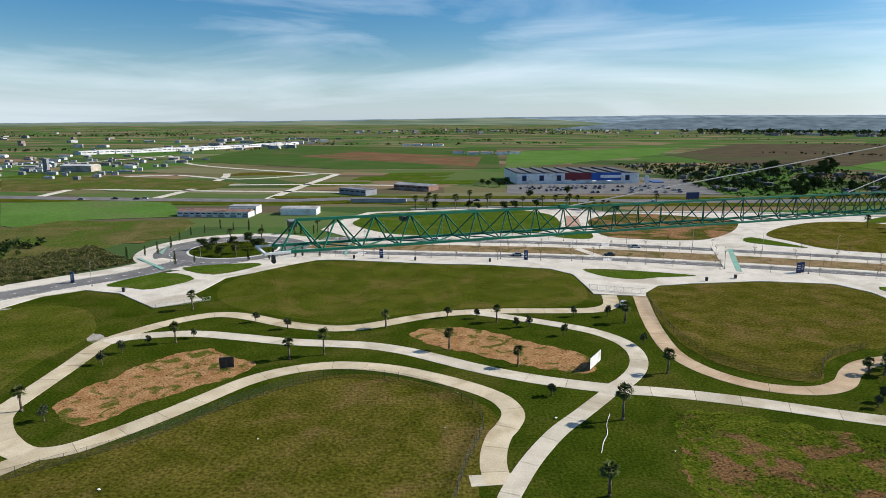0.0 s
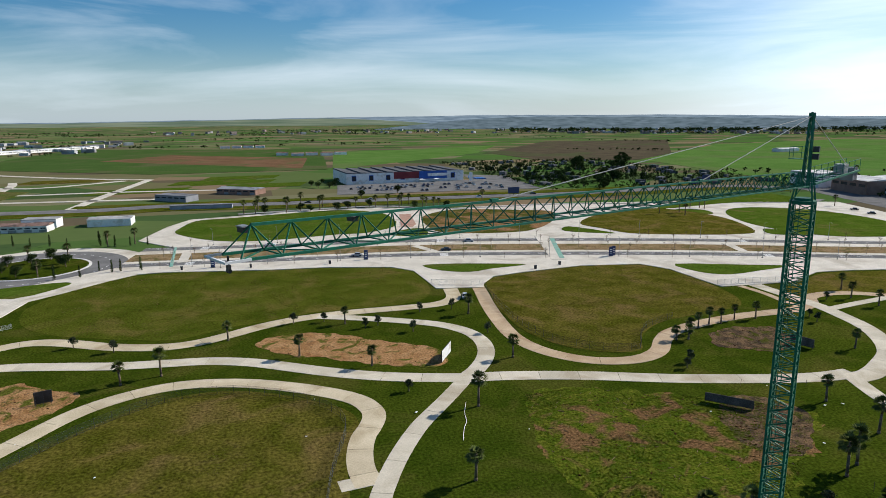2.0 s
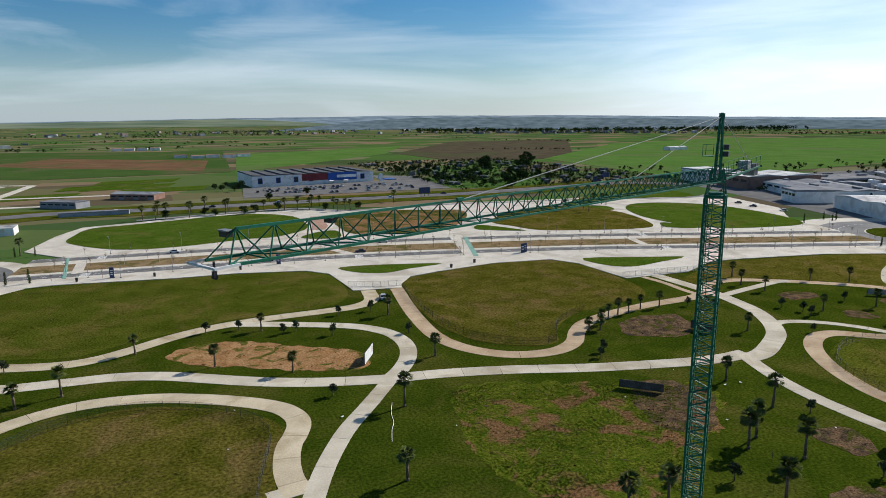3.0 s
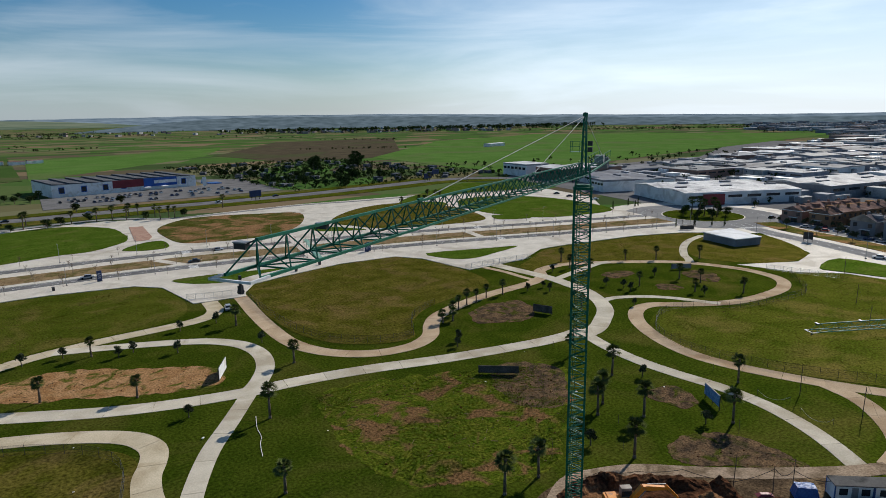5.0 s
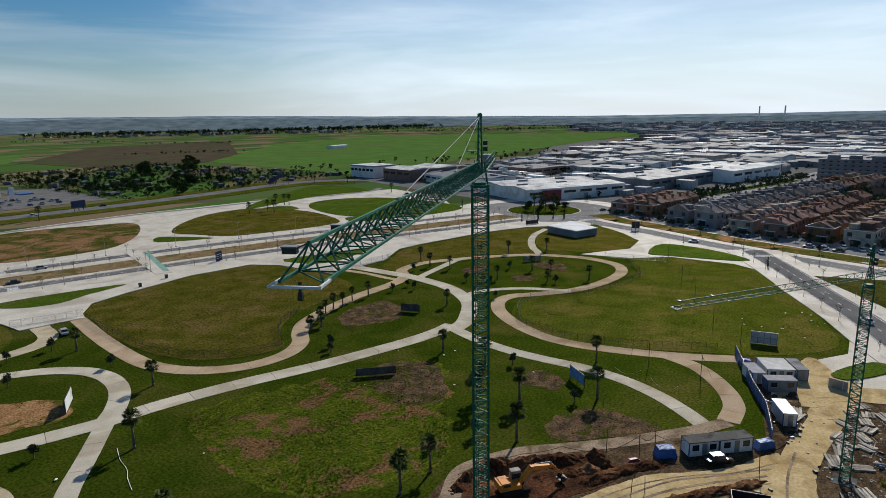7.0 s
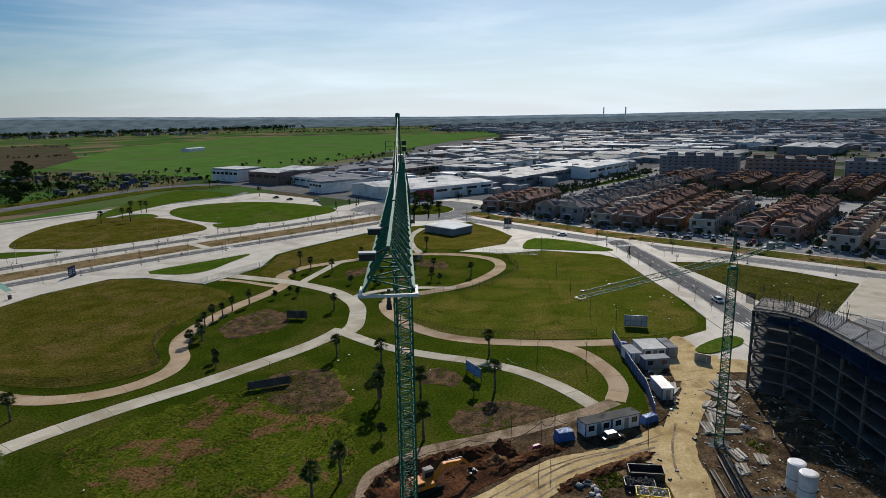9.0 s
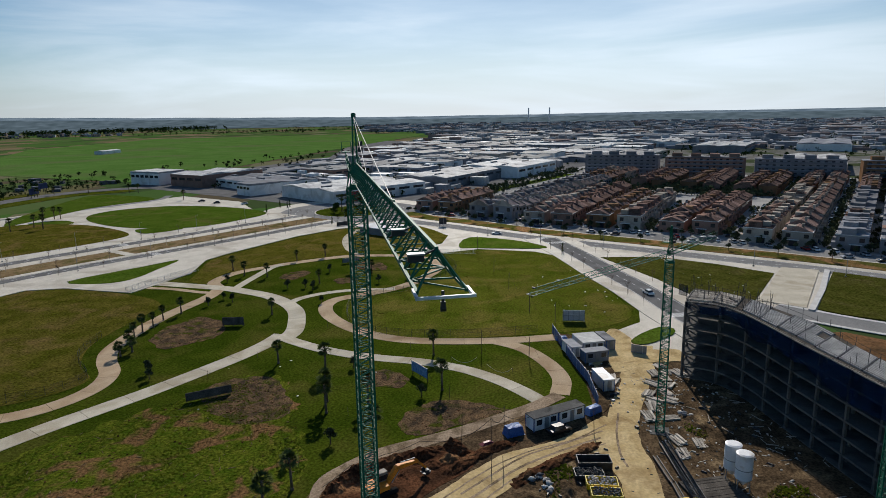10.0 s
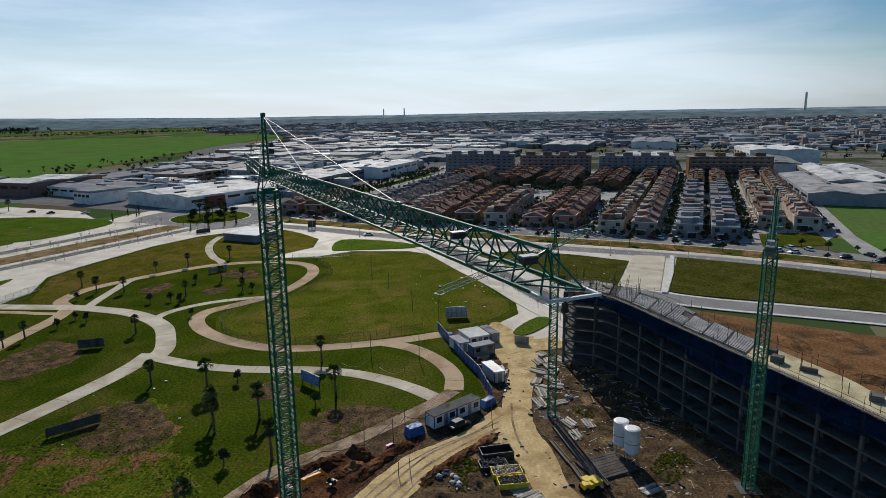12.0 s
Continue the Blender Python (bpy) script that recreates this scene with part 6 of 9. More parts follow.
def grass_tufts(name, loop, density, lo, hi, mat, label, seed):
    """Rough grass: short upright blades, thicker in some patches than in others."""
    rng = np.random.default_rng(seed)
    xs, ys = [q[0] for q in loop], [q[1] for q in loop]
    n = int((max(xs) - min(xs)) * (max(ys) - min(ys)) * density)
    x, y = rng.uniform(min(xs), max(xs), n), rng.uniform(min(ys), max(ys), n)
    inside = np.zeros(n, bool)
    for (x1, y1), (x2, y2) in zip([q[:2] for q in loop], [q[:2] for q in loop[-1:] + loop[:-1]]):
        if y1 != y2:
            inside ^= ((y1 > y) != (y2 > y)) & (x < (x2 - x1) * (y - y1) / (y2 - y1) + x1)
    w = np.zeros(n)
    for k in range(9):
        a, f = rng.uniform(0, 6.283), rng.uniform(0.15, 1.1)
        w += np.sin((x * math.cos(a) + y * math.sin(a)) * f + rng.uniform(0, 6.283)) / 3.0
    keep = inside & (w > rng.uniform(-2.6, 0.4, n))
    x, y, w = x[keep], y[keep], w[keep]
    n = len(x)
    size = rng.uniform(lo, hi, n) * 0.6 * (1.0 + 0.25 * np.clip(w, -1, 1.5))
    co = np.zeros((n, 3, 4, 3))
    for k in range(3):
        a = rng.uniform(0, 6.283, n)
        ca, sa = np.cos(a), np.sin(a)
        ox, oy = x + rng.uniform(-.6, .6, n) * size, y + rng.uniform(-.6, .6, n) * size
        r, lean = size * rng.uniform(0.3, 0.55, n), size * rng.uniform(-0.5, 0.8, n)
        for c, (u, v, h) in enumerate(((-1, 0, 0), (1, 0, 0), (0.45, 1, 0.45), (-0.55, 1.1, 0.55))):
            co[:, k, c, 0] = ox + ca * r * u - sa * lean * v
            co[:, k, c, 1] = oy + sa * r * u + ca * lean * v
            co[:, k, c, 2] = size * h
    faces = np.arange(n * 12).reshape(-1, 4)
    me = bpy.data.meshes.new(name)
    me.from_pydata(co.reshape(-1, 3).tolist(), [], faces.tolist())
    me.materials.append(mat)
    return tagged(new(name, me), label, "grass", kind="stuff")


tuft_areas = []
tuft_areas.append((201, [(-52.0, 97.4), (-45.0, 104.3), (-37.0, 113.8), (-29.1, 120.7), (-21.1, 124.6), (-12.2, 124.4), (-3.3, 120.3), (4.5, 114.1), (8.4, 108.6), (9.4, 102.5), (7.4, 95.5), (5.3, 87.5), (4.3, 77.4), (0.3, 54.4), (-60, 40), (-70.9, 80.5)], 5.0, 0.14, 0.30))
tuft_areas.append((202, [(64.5, 186.9), (70.6, 195.5), (82.6, 198.5), (106.7, 201.6), (127.7, 197.4), (132.6, 187.8), (133.3, 171.5), (131.0, 154.3), (124.8, 145.3), (112.9, 142.9), (96.9, 139.5), (87.9, 134.0), (81.8, 127.5), (78.7, 122.5), (71.8, 123.0), (66.9, 127.0), (62.0, 132.6), (59.1, 144.6), (60.3, 164.7), (63.4, 177.8)], 3.0, 0.18, 0.36))
tuft_areas.append((203, [(-64.9, 215.9), (-53.8, 229.5), (-38.7, 235.7), (-20.7, 232.0), (-2.7, 228.4), (16.2, 226.4), (37.9, 219.9), (44.8, 212.3), (45.7, 197.0), (43.6, 183.9), (37.6, 176.9), (28.7, 174.9), (18.8, 175.0), (7.9, 174.2), (-3.0, 170.3), (-12.0, 168.0), (-20.9, 163.6), (-26.9, 161.2), (-35.9, 164.0), (-45.9, 168.3), (-56.9, 174.2)], 2.2, 0.2, 0.38))
tuft_areas.append((204, [(158.8, 81.3), (152.2, 85.4), (143.7, 89.5), (133.9, 87.2), (126.9, 82.3), (122.2, 73.9), (122.7, 63.0), (126.4, 49.7), (132.5, 36.4), (137.5, 24.7), (146.5, 16.5), (155.9, 15.9), (171.3, 21.5), (192.6, 30.9), (214.1, 42.7), (221.4, 52.8), (221.1, 73.3), (211.4, 83.3), (203.6, 80.5), (189.9, 74.3), (173.8, 76.1)], 2.4, 0.2, 0.38))
tuft_areas.append((205, [(43.4, 106.6), (53, 107), (62.9, 103.3), (72.2, 98), (91.3, 85.7), (76.6, 72.4), (61.7, 61.3), (54.2, 59.8), (47.2, 63.6), (40.2, 69.4), (37.5, 80.9), (39.9, 94.2)], 9.0, 0.16, 0.42))
tuft_areas.append((206, [(12.1, 75.4), (20.1, 95.5), (36.1, 115.5), (59.7, 109.5), (83.3, 101.4), (104.9, 96.2), (104.0, 69.2), (100.1, 43.6), (91.8, 31.0), (73.0, 45.8), (66.5, 55.7), (48.8, 56.8), (29.0, 49.8)], 2.0, 0.07, 0.16))
tuft_areas.append((207, [(-79.0, 104.9), (-81.0, 141.6), (-68.9, 151.5), (-38.9, 146.7), (-11.1, 140.1), (10.5, 125.6), (4.6, 121.7), (-13.1, 131.0), (-23.1, 131.2), (-35.0, 126.4), (-45.0, 114.4), (-57.0, 98.5), (-68.9, 98.6)], 2.0, 0.07, 0.16))
tuft_areas.append((208, [(-54.9, 157.3), (-25.0, 149.5), (-7.1, 144.1), (14.5, 129.6), (34.2, 121.5), (43.1, 131.5), (43.3, 145.6), (38.4, 151.6), (22.6, 161.8), (4.9, 166.1), (-11.0, 161.4), (-25.0, 154.6)], 2.0, 0.07, 0.16))
tuft_areas.append((209, [(121.5, 69.0), (116.4, 87.0), (120.5, 94.9), (138.5, 104.7), (147.9, 98.5), (138.1, 95.6), (126.3, 90.8)], 1.5, 0.07, 0.16))
tuft_areas.append((212, [(151.5, 145.9), (169.3, 147.5), (182.7, 140.1), (196.6, 127.6), (204.9, 119.4), (218.0, 131.1), (248.3, 143.5), (230.9, 157.7), (194.4, 165.8), (179.7, 167.1), (161.8, 158.9)], 1.4, 0.22, 0.42))
for seed, loop, dens, lo, hi in tuft_areas:
    grass_tufts("grass_tufts", loop, dens, lo, hi, M["leafy_weed" if seed == 205 else "tuft"], "rough olive and straw-coloured grass clumps", seed)

# ---- unfinished building ----
def resample(line, n):
    total = sum((b - a).length for a, b in zip(line, line[1:]))
    fine = even_line(line, total / (n * 20.0))
    return [fine[min(len(fine) - 1, round(i * (len(fine) - 1) / n))] for i in range(n + 1)]


DECK, STOREYS = 16.1, 6
FRONT = [(111.4, 4.1), (110.2, -1.6), (106.9, -4.9), (100.7, -8.2), (93.2, -11.4), (85.0, -15.1), (75.3, -19.4), (62.0, -25.5), (57.7, -27.2), (39.2, -34.7), (29.5, -39.7)]
BACK = [(121.4, 1.7), (118.6, -4.7), (113.7, -9.1), (104.5, -15.2), (98.3, -17.8), (88.9, -20.6), (84.0, -22.8), (68.4, -29.9), (62.9, -31.8), (44.3, -46.0), (34.7, -50.9)]
NB = 15
front = resample(curve_through(FRONT, 6), NB)
back = resample(curve_through(BACK, 6), NB)


def unfinished_building():
    e = root("unfinished_building", (front[NB // 2].x, front[NB // 2].y, 0), "unfinished concrete frame building wrapped in blue netting", "building")
    inv = Matrix.Translation((-front[NB // 2].x, -front[NB // 2].y, 0))

    def add(name, bm, mat, parent=None, label=""):
        bm.transform(inv)
        return part(name, bm, mat, parent or e, label)

    h = DECK / STOREYS
    ff, bb = resample(curve_through(FRONT, 6), 60), resample(curve_through(BACK, 6), 60)
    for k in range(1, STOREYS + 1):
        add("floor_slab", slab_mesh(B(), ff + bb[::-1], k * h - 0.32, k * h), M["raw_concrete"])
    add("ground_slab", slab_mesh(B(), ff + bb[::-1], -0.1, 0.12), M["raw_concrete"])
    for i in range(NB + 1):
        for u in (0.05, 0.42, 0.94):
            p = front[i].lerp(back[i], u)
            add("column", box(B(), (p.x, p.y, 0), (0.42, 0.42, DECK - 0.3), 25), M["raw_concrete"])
    # unseen walls added midway back to block light and keep the inside dark
    for i in (3, 7, 11):
        a, b = front[i].lerp(back[i], 0.55), front[i + 1].lerp(back[i + 1], 0.55)
        d = (b - a).normalized()
        add("core_wall", box(B(), ((a + b) / 2).to_tuple(), ((b - a).length, 0.25, DECK - 0.35), math.degrees(math.atan2(d.y, d.x))), M["raw_concrete"])
    for i in range(3, NB):
        for k in range(STOREYS):
            if (i * 3 + k) % 5 < 3:
                a, b = front[i].lerp(back[i], 0.93), front[i + 1].lerp(back[i + 1], 0.93)
                d = (b - a).normalized()
                add("rear_infill", box(B(), (*((a + b) / 2).to_tuple()[:2], k * h + 0.02), ((b - a).length - 0.45, 0.15, h - 0.36), math.degrees(math.atan2(d.y, d.x))), M["raw_concrete"])
    # zigzag stair at the end wall
    d = (front[1] - front[0]).normalized()
    s = Vector((-d.y, d.x, 0))
    if s.dot(front[0] - back[0]) < 0:
        s = -s
    for k in range(STOREYS):
        z = k * h
        a = front[0] + s * 0.3 + d * 0.2
        b = front[0] + s * 0.3 + d * 2.6
        mid = 0.5 * h
        bm = B()
        bar(bm, (*a.to_tuple()[:2], z + 0.1), (*b.to_tuple()[:2], z + mid), 0.16)
        add("stair_flight", bm, M["raw_concrete"])
        bm = B()
        bar(bm, (*b.to_tuple()[:2], z + mid), (*a.to_tuple()[:2], z + h), 0.16)
        add("stair_flight", bm, M["raw_concrete"])
    # netting that hangs from the working deck
    bm = B()
    rnd = random.Random(5)
    outer = offset_line(ff, 0.35) if (offset_line(ff, 0.35)[30] - bb[30]).length > (ff[30] - bb[30]).length else offset_line(ff, -0.35)
    prev = None
    for i, p in enumerate(outer):
        drop = 1.2 + 1.4 * min(1.0, i / 16.0) + 1.8 * noise.noise((i * 0.23, 0.7, 0.2)) + 1.3 * math.sin(min(1.0, i / 34.0) * math.pi * 0.75)
        col = []
        for j in range(6):
            u = j / 5.0
            w = 0.4 * noise.noise((i * 0.9, j * 0.5, 4.0))
            n = (p - bb[i]).normalized()
            col.append(bm.verts.new((p.x + n.x * w, p.y + n.y * w, DECK + 0.15 - (drop + 0.15) * u)))
        if prev:
            for j in range(5):
                bm.faces.new((prev[j], col[j], col[j + 1], prev[j + 1]))
        prev = col
    net = add("safety_net", bm, M["net_blue"], None, "dark blue hanging safety net")
    m = net.modifiers.new("thick", "SOLIDIFY")
    m.thickness = 0.02
    # working deck: edge beam, guard posts and rails, formwork ribs
    add("edge_beam", tube(B(), [(q.x, q.y, DECK + 0.06) for q in outer], 0.13, 4), M["timber"], None, "pale timber edge beam")
    for i in range(0, 61, 2):
        for line, lean in ((outer, 0.0), (bb, 0.12)):
            p = line[i]
            add("guard_post", bar(B(), (p.x, p.y, DECK), (p.x + lean * rnd.uniform(-1, 1), p.y, DECK + rnd.uniform(0.9, 2.2)), 0.035), M["dark_metal"])
    for line, zz in ((outer, 0.55), (outer, 1.05), (bb, 0.9)):
        add("guard_rail", tube(B(), [(q.x, q.y, DECK + zz) for q in line], 0.03), M["dark_metal"])
    add("deck_boarding", slab_mesh(B(), ff[:30] + bb[:30][::-1], DECK + 0.01, DECK + 0.06), M["dark_deck"], None, "dark shuttering boards")
    for i in range(28, 60, 4):
        add("deck_screed", slab_mesh(B(), [p.lerp(q, 0.03) for p, q in zip(ff[i:i + 5], bb[i:i + 5])] + [q.lerp(p, 0.05) for p, q in zip(ff[i:i + 5], bb[i:i + 5])][::-1], DECK + 0.01, DECK + 0.14), M["screed"], None, "pale yellowish finished deck concrete")
    # slab formwork in panels: pale joists over dark boards, framed by dark beams
    for n_, i in enumerate([0, 3] + list(range(7, 28, 3))):
        j = min(i + 3, 29)
        lo, hi = (0.10, 0.95) if n_ % 3 else (0.06, 0.78)
        a0, a1, b0, b1 = ff[i].lerp(bb[i], lo), ff[j].lerp(bb[j], lo), ff[i].lerp(bb[i], hi), ff[j].lerp(bb[j], hi)
        frame_ = B()
        n = 12
        for k in range(n):
            u = (k + 0.5) / n
            p, q = a0.lerp(b0, u), a1.lerp(b1, u)
            p, q = p.lerp(q, 0.06), q.lerp(p, 0.04)
            if n_ == 5 and 5 < k < 10:
                q = q.lerp(p, 0.5)
            part("joist", bar(B(), (*(inv @ p).to_tuple()[:2], DECK + 0.2), (*(inv @ q).to_tuple()[:2], DECK + 0.2), 0.19), M["formwork"] if n_ > 1 else M["timber"], e)
        tube(frame_, [(q.x, q.y, DECK + 0.26) for q in (a0, b0)], 0.13, 4)
        tube(frame_, [(q.x, q.y, DECK + 0.26) for q in (b0, b1)], 0.11, 4)
        add("formwork_beam", frame_, M["dark_metal"], None, "dark formwork beam")
    # joist ends that jut over the edge
    bm = B()
    for i in range(60):
        for u in (0.0, 0.33, 0.66):
            p = outer[i].lerp(outer[i + 1], u)
            n = (outer[i] - bb[i]).normalized()
            bar(bm, (*(p - n * 0.7).to_tuple()[:2], DECK + 0.1), (*(p + n * rnd.uniform(0.2, 0.55)).to_tuple()[:2], DECK + 0.08), 0.06)
    tagged(add("edge_joist", bm, M["timber"], None, "pale timber joist ends"), kind="stuff")
    for i, u, s_ in ((31, 0.35, (1.6, 1.2, 1.0)), (30, 0.62, (1.3, 1.3, 0.9)), (34, 0.5, (2.2, 0.4, 0.7)), (40, 0.6, (1.6, 1.6, 0.8)), (5, 0.5, (2.4, 0.5, 0.4))):
        p = ff[i].lerp(bb[i], u)
        add("deck_pallet", box(B(), (p.x, p.y, DECK + 0.14), s_, 20 + i), M["raw_concrete"], None, "grey pallet load on the deck")
    for k in range(60):
        i = rnd.randrange(0, 11)
        p = ff[i].lerp(bb[i], rnd.uniform(0.05, 0.95))
        add("prop", bar(B(), (p.x, p.y, DECK + 0.05), (p.x + rnd.uniform(-.3, .3), p.y + rnd.uniform(-.3, .3), DECK + rnd.uniform(1.2, 3.9)), 0.04), M["dark_metal"])
    for k in range(26):
        i = rnd.randrange(2, 58)
        p = ff[i].lerp(bb[i], rnd.uniform(0.1, 0.95))
        add("rebar_stub", bar(B(), (p.x, p.y, DECK), (p.x + rnd.uniform(-.2, .2), p.y, DECK + rnd.uniform(1.2, 2.6)), 0.05), M["dark_metal"])
    add("hoist_screen", box(B(), (front[0].x + 0.5, front[0].y + 0.6, DECK + 1.0), (1.8, 0.1, 2.2), 60), M["net_blue"], None, "dark mesh screen at the corner")
    return e


unfinished_building()


# ---- site cabins, fences and machines ----
def site_cabin(at, turn, length, label, roof="roof_light", wall="wall_white", h=2.35, depth=2.44):
    e = root("site_cabin", (*at, 0.05), label, "site cabin", "site cabins", turn)
    bm = box(B(), (0, 0, 0.12), (length, depth, h - 0.12))
    part("body", bm, M[wall], e)
    part("roof", box(B(), (0, 0, h), (length + 0.16, depth + 0.16, 0.14)), M[roof], e)
    for sx in (-1, 1):
        for sy in (-1, 1):
            part("corner_post", box(B(), (sx * (length / 2 - 0.02), sy * (depth / 2 - 0.02), 0.0), (0.14, 0.14, h)), M["blue_panel"], e)
    for x, w in ((-length * 0.28, 1.1), (length * 0.3, 1.1)) if length > 4 else ():
        wdw = part("window", box(B(), (x, -depth / 2 - 0.03, 1.05), (w, 0.06, 0.95)), M["glass_dark"], e)
        part("window_frame", box(B(), (x, -depth / 2 - 0.035, 1.0), (w + 0.12, 0.03, 0.06)), M["white_metal"], wdw)
    part("door", box(B(), (0.1, -depth / 2 - 0.03, 0.15), (0.85, 0.05, 2.0)), M["grey_metal"], e)
    return e


def bearing(a, b):
    return math.degrees(math.atan2(b[1] - a[1], b[0] - a[0]))


c1, c2, c3 = [(81.0, 29.0), (84.6, 25.3), (88.7, 21.2)]
for a, b in ((c1, c2), (c2, c3)):
    t = bearing(a, b)
    L = math.hypot(b[0] - a[0], b[1] - a[1]) - 0.15
    nx, ny = -math.sin(radians(t)), math.cos(radians(t))
    site_cabin(((a[0] + b[0]) / 2 + nx * 1.22, (a[1] + b[1]) / 2 + ny * 1.22), t, L, "white site cabin with blue corner posts and grey roof", roof="raw_concrete")
site_cabin((123.7, 23.5), -61.5, 5.2, "wide white site cabin with a pale flat roof", depth=6.2)
site_cabin((125.7, 19.9), -61.5, 2.1, "dark grey storage container beside the cabins", roof="roof_grey", wall="wall_slate", depth=6.0)
site_cabin((119.0, 26.7), -58, 2.4, "small grey-roofed site cabin against the fence", roof="roof_grey", depth=5.2)
site_cabin((116.3, 21.6), -59, 5.4, "grey site cabin with a dark window", roof="roof_grey", wall="wall_grey", depth=2.5)
site_cabin((103.4, 19.0), -63, 2.2, "white storage container with a bright roof", roof="white_metal", wall="white_metal", depth=5.8)


def tarp_box(at, turn, size):
    e = root("tarp_stack", (*at, 0.04), "materials stacked under a blue tarpaulin", "tarpaulin", turn=turn)
    bm = B()
    bmesh.ops.create_grid(bm, x_segments=8, y_segments=8, size=0.5)
    for v in bm.verts:
        edge = max(abs(v.co.x), abs(v.co.y)) > 0.45
        v.co = Vector((v.co.x * size[0], v.co.y * size[1], (0.0 if edge else size[2]) + 0.15 * noise.noise((v.co.x * 9, v.co.y * 9, at[0]))))
        if edge:
            v.co.z = max(0.0, v.co.z)
    part("cover", bm, M["blue_tarp"], e)
    return e


tarp_box((79.7, 32.2), -50, (3.4, 2.2, 1.5))
tarp_box((91.0, 19.9), -40, (3.4, 1.6, 1.3))
tarp_box((127.3, 29.9), -68, (3.0, 1.6, 0.8))


def panel_fence(pts, h, mat, label, gap=2.5, name="panel_fence", thick=0.06):
    line = even_line([Vector((*q, 0)) for q in pts], gap)
    e = root(name, (line[0].x, line[0].y, 0), label, "fence", "fences")
    for a, b in zip(line, line[1:]):
        d = (b - a)
        m = (a + b) / 2 - line[0]
        part("fence_panel", box(B(), (m.x, m.y, 0.08), (d.length - 0.08, thick, h - 0.08), math.degrees(math.atan2(d.y, d.x))), mat, e)
        q = a - line[0]
        part("fence_post", box(B(), (q.x, q.y, -0.1), (0.1, 0.1, h + 0.15)), M["galv"], e)
    return e


panel_fence([(131.7, 32.7), (122.2, 29.2), (112.8, 25.7), (104.0, 21.9), (93.2, 19.2)], 2.3, M["blue_panel"], "blue-grey sheet hoarding along the site cabins")
panel_fence([(123.1, 14.0), (122.3, 10.7)], 2.0, M["grey_metal"], "grey site gate leaf standing open")


def bar_fence(pts, h, label, gap=2.6, name="railing", mat="galv", step=0.22, r=0.02):
    """Railing of upright bars between posts."""
    line = even_line([Vector((*q, 0)) for q in pts], gap)
    e = root(name, (line[0].x, line[0].y, 0.0), label, "railing", "railings")
    for a, b in zip(line, line[1:]):
        a0, b0 = a - line[0], b - line[0]
        bm = B()
        n = max(3, int((b - a).length / step))
        for k in range(n):
            q = a0.lerp(b0, (k + 0.5) / n)
            bar(bm, (q.x, q.y, 0.25), (q.x, q.y, h - 0.06), r, 3)
        for z in (0.25, h - 0.06):
            bar(bm, (a0.x, a0.y, z), (b0.x, b0.y, z), 0.035, 4)
        tagged(part("railing_panel", bm, M[mat], e), kind="stuff")
        part("railing_post", bar(B(), (a0.x, a0.y, -0.1), (a0.x, a0.y, h), 0.05, 6), M[mat], e)
    return e


bar_fence([(47.3, 192.9), (55.1, 189.7), (63.4, 187.1)], 2.0, "galvanised railing and gate across the park entrance")
bar_fence([(134.8, 165.1), (146.1, 164.5), (164.9, 161.5)], 2.0, "galvanised railing and gate across the park entrance")
bar_fence([(209.5, 94.2), (210.9, 84.7), (213.8, 73.0)], 2.0, "galvanised railing and gate across the park entrance")
bar_fence([(-81.3, 173.9), (-74.2, 177.4), (-68.2, 181.7)], 1.4, "galvanised railing beside the park entrance")


def mesh_strip(line, h, z=0.1):
    bm = B()
    up = [[bm.verts.new((q.x - line[0].x, q.y - line[0].y, v)) for v in (z, h)] for q in line]
    for a, b in zip(up, up[1:]):
        bm.faces.new((a[0], b[0], b[1], a[1]))
    return bm


def wire_fence(pts, h, label, gap=3.2):
    line = even_line(curve_through(pts, 5), gap)
    e = root("wire_fence", (line[0].x, line[0].y, 0), label, "wire fence", "wire fences")
    pm = None
    for q in line:
        d = q - line[0]
        if pm is None:
            o = part("fence_post", bar(B(), (0, 0, -0.1), (0, 0, h), 0.032, 5), M["dark_metal"], e)
            pm = o.data
        else:
            o = shared("fence_post", pm, e)
        o.location = d
    part("mesh", mesh_strip(line, h - 0.05), M["fence_mesh"], e, "fine green wire mesh")
    for z in (0.15, 1.0, h - 0.05):
        part("fence_wire", tube(B(), [(q.x - line[0].x, q.y - line[0].y, z) for q in line], 0.014), M["dark_metal"], e)
    return e


wire_fence([(-68.9, 82.5), (-52.0, 95.3), (-45.0, 103.3), (-37.0, 112.8), (-29.1, 119.7), (-21.1, 123.6), (-12.2, 123.4), (-3.3, 119.3), (3.5, 113.6), (7.4, 107.6), (7.9, 101.5), (5.9, 94.5), (3.9, 87.5), (1.9, 77.4)], 1.9, "dark wire mesh fence round the meadow")
wire_fence([(62.5, 183.9), (60.4, 167.7), (59.2, 149.6), (61.0, 135.6), (65.9, 127.5), (71.8, 123.0), (78.7, 122.0), (83.8, 129.5), (89.9, 135.5), (99.9, 139.5)], 1.9, "dark wire mesh fence round the meadow")
wire_fence([(206.7, 85.4), (189.9, 73.8), (173.8, 75.6), (159.6, 79.8), (152.3, 87.4), (143.8, 91.5), (133.0, 88.7), (125.0, 82.8), (120.3, 73.9), (120.8, 63.0), (124.5, 50.2), (131.5, 36.4)], 1.9, "dark wire mesh fence round the meadow")


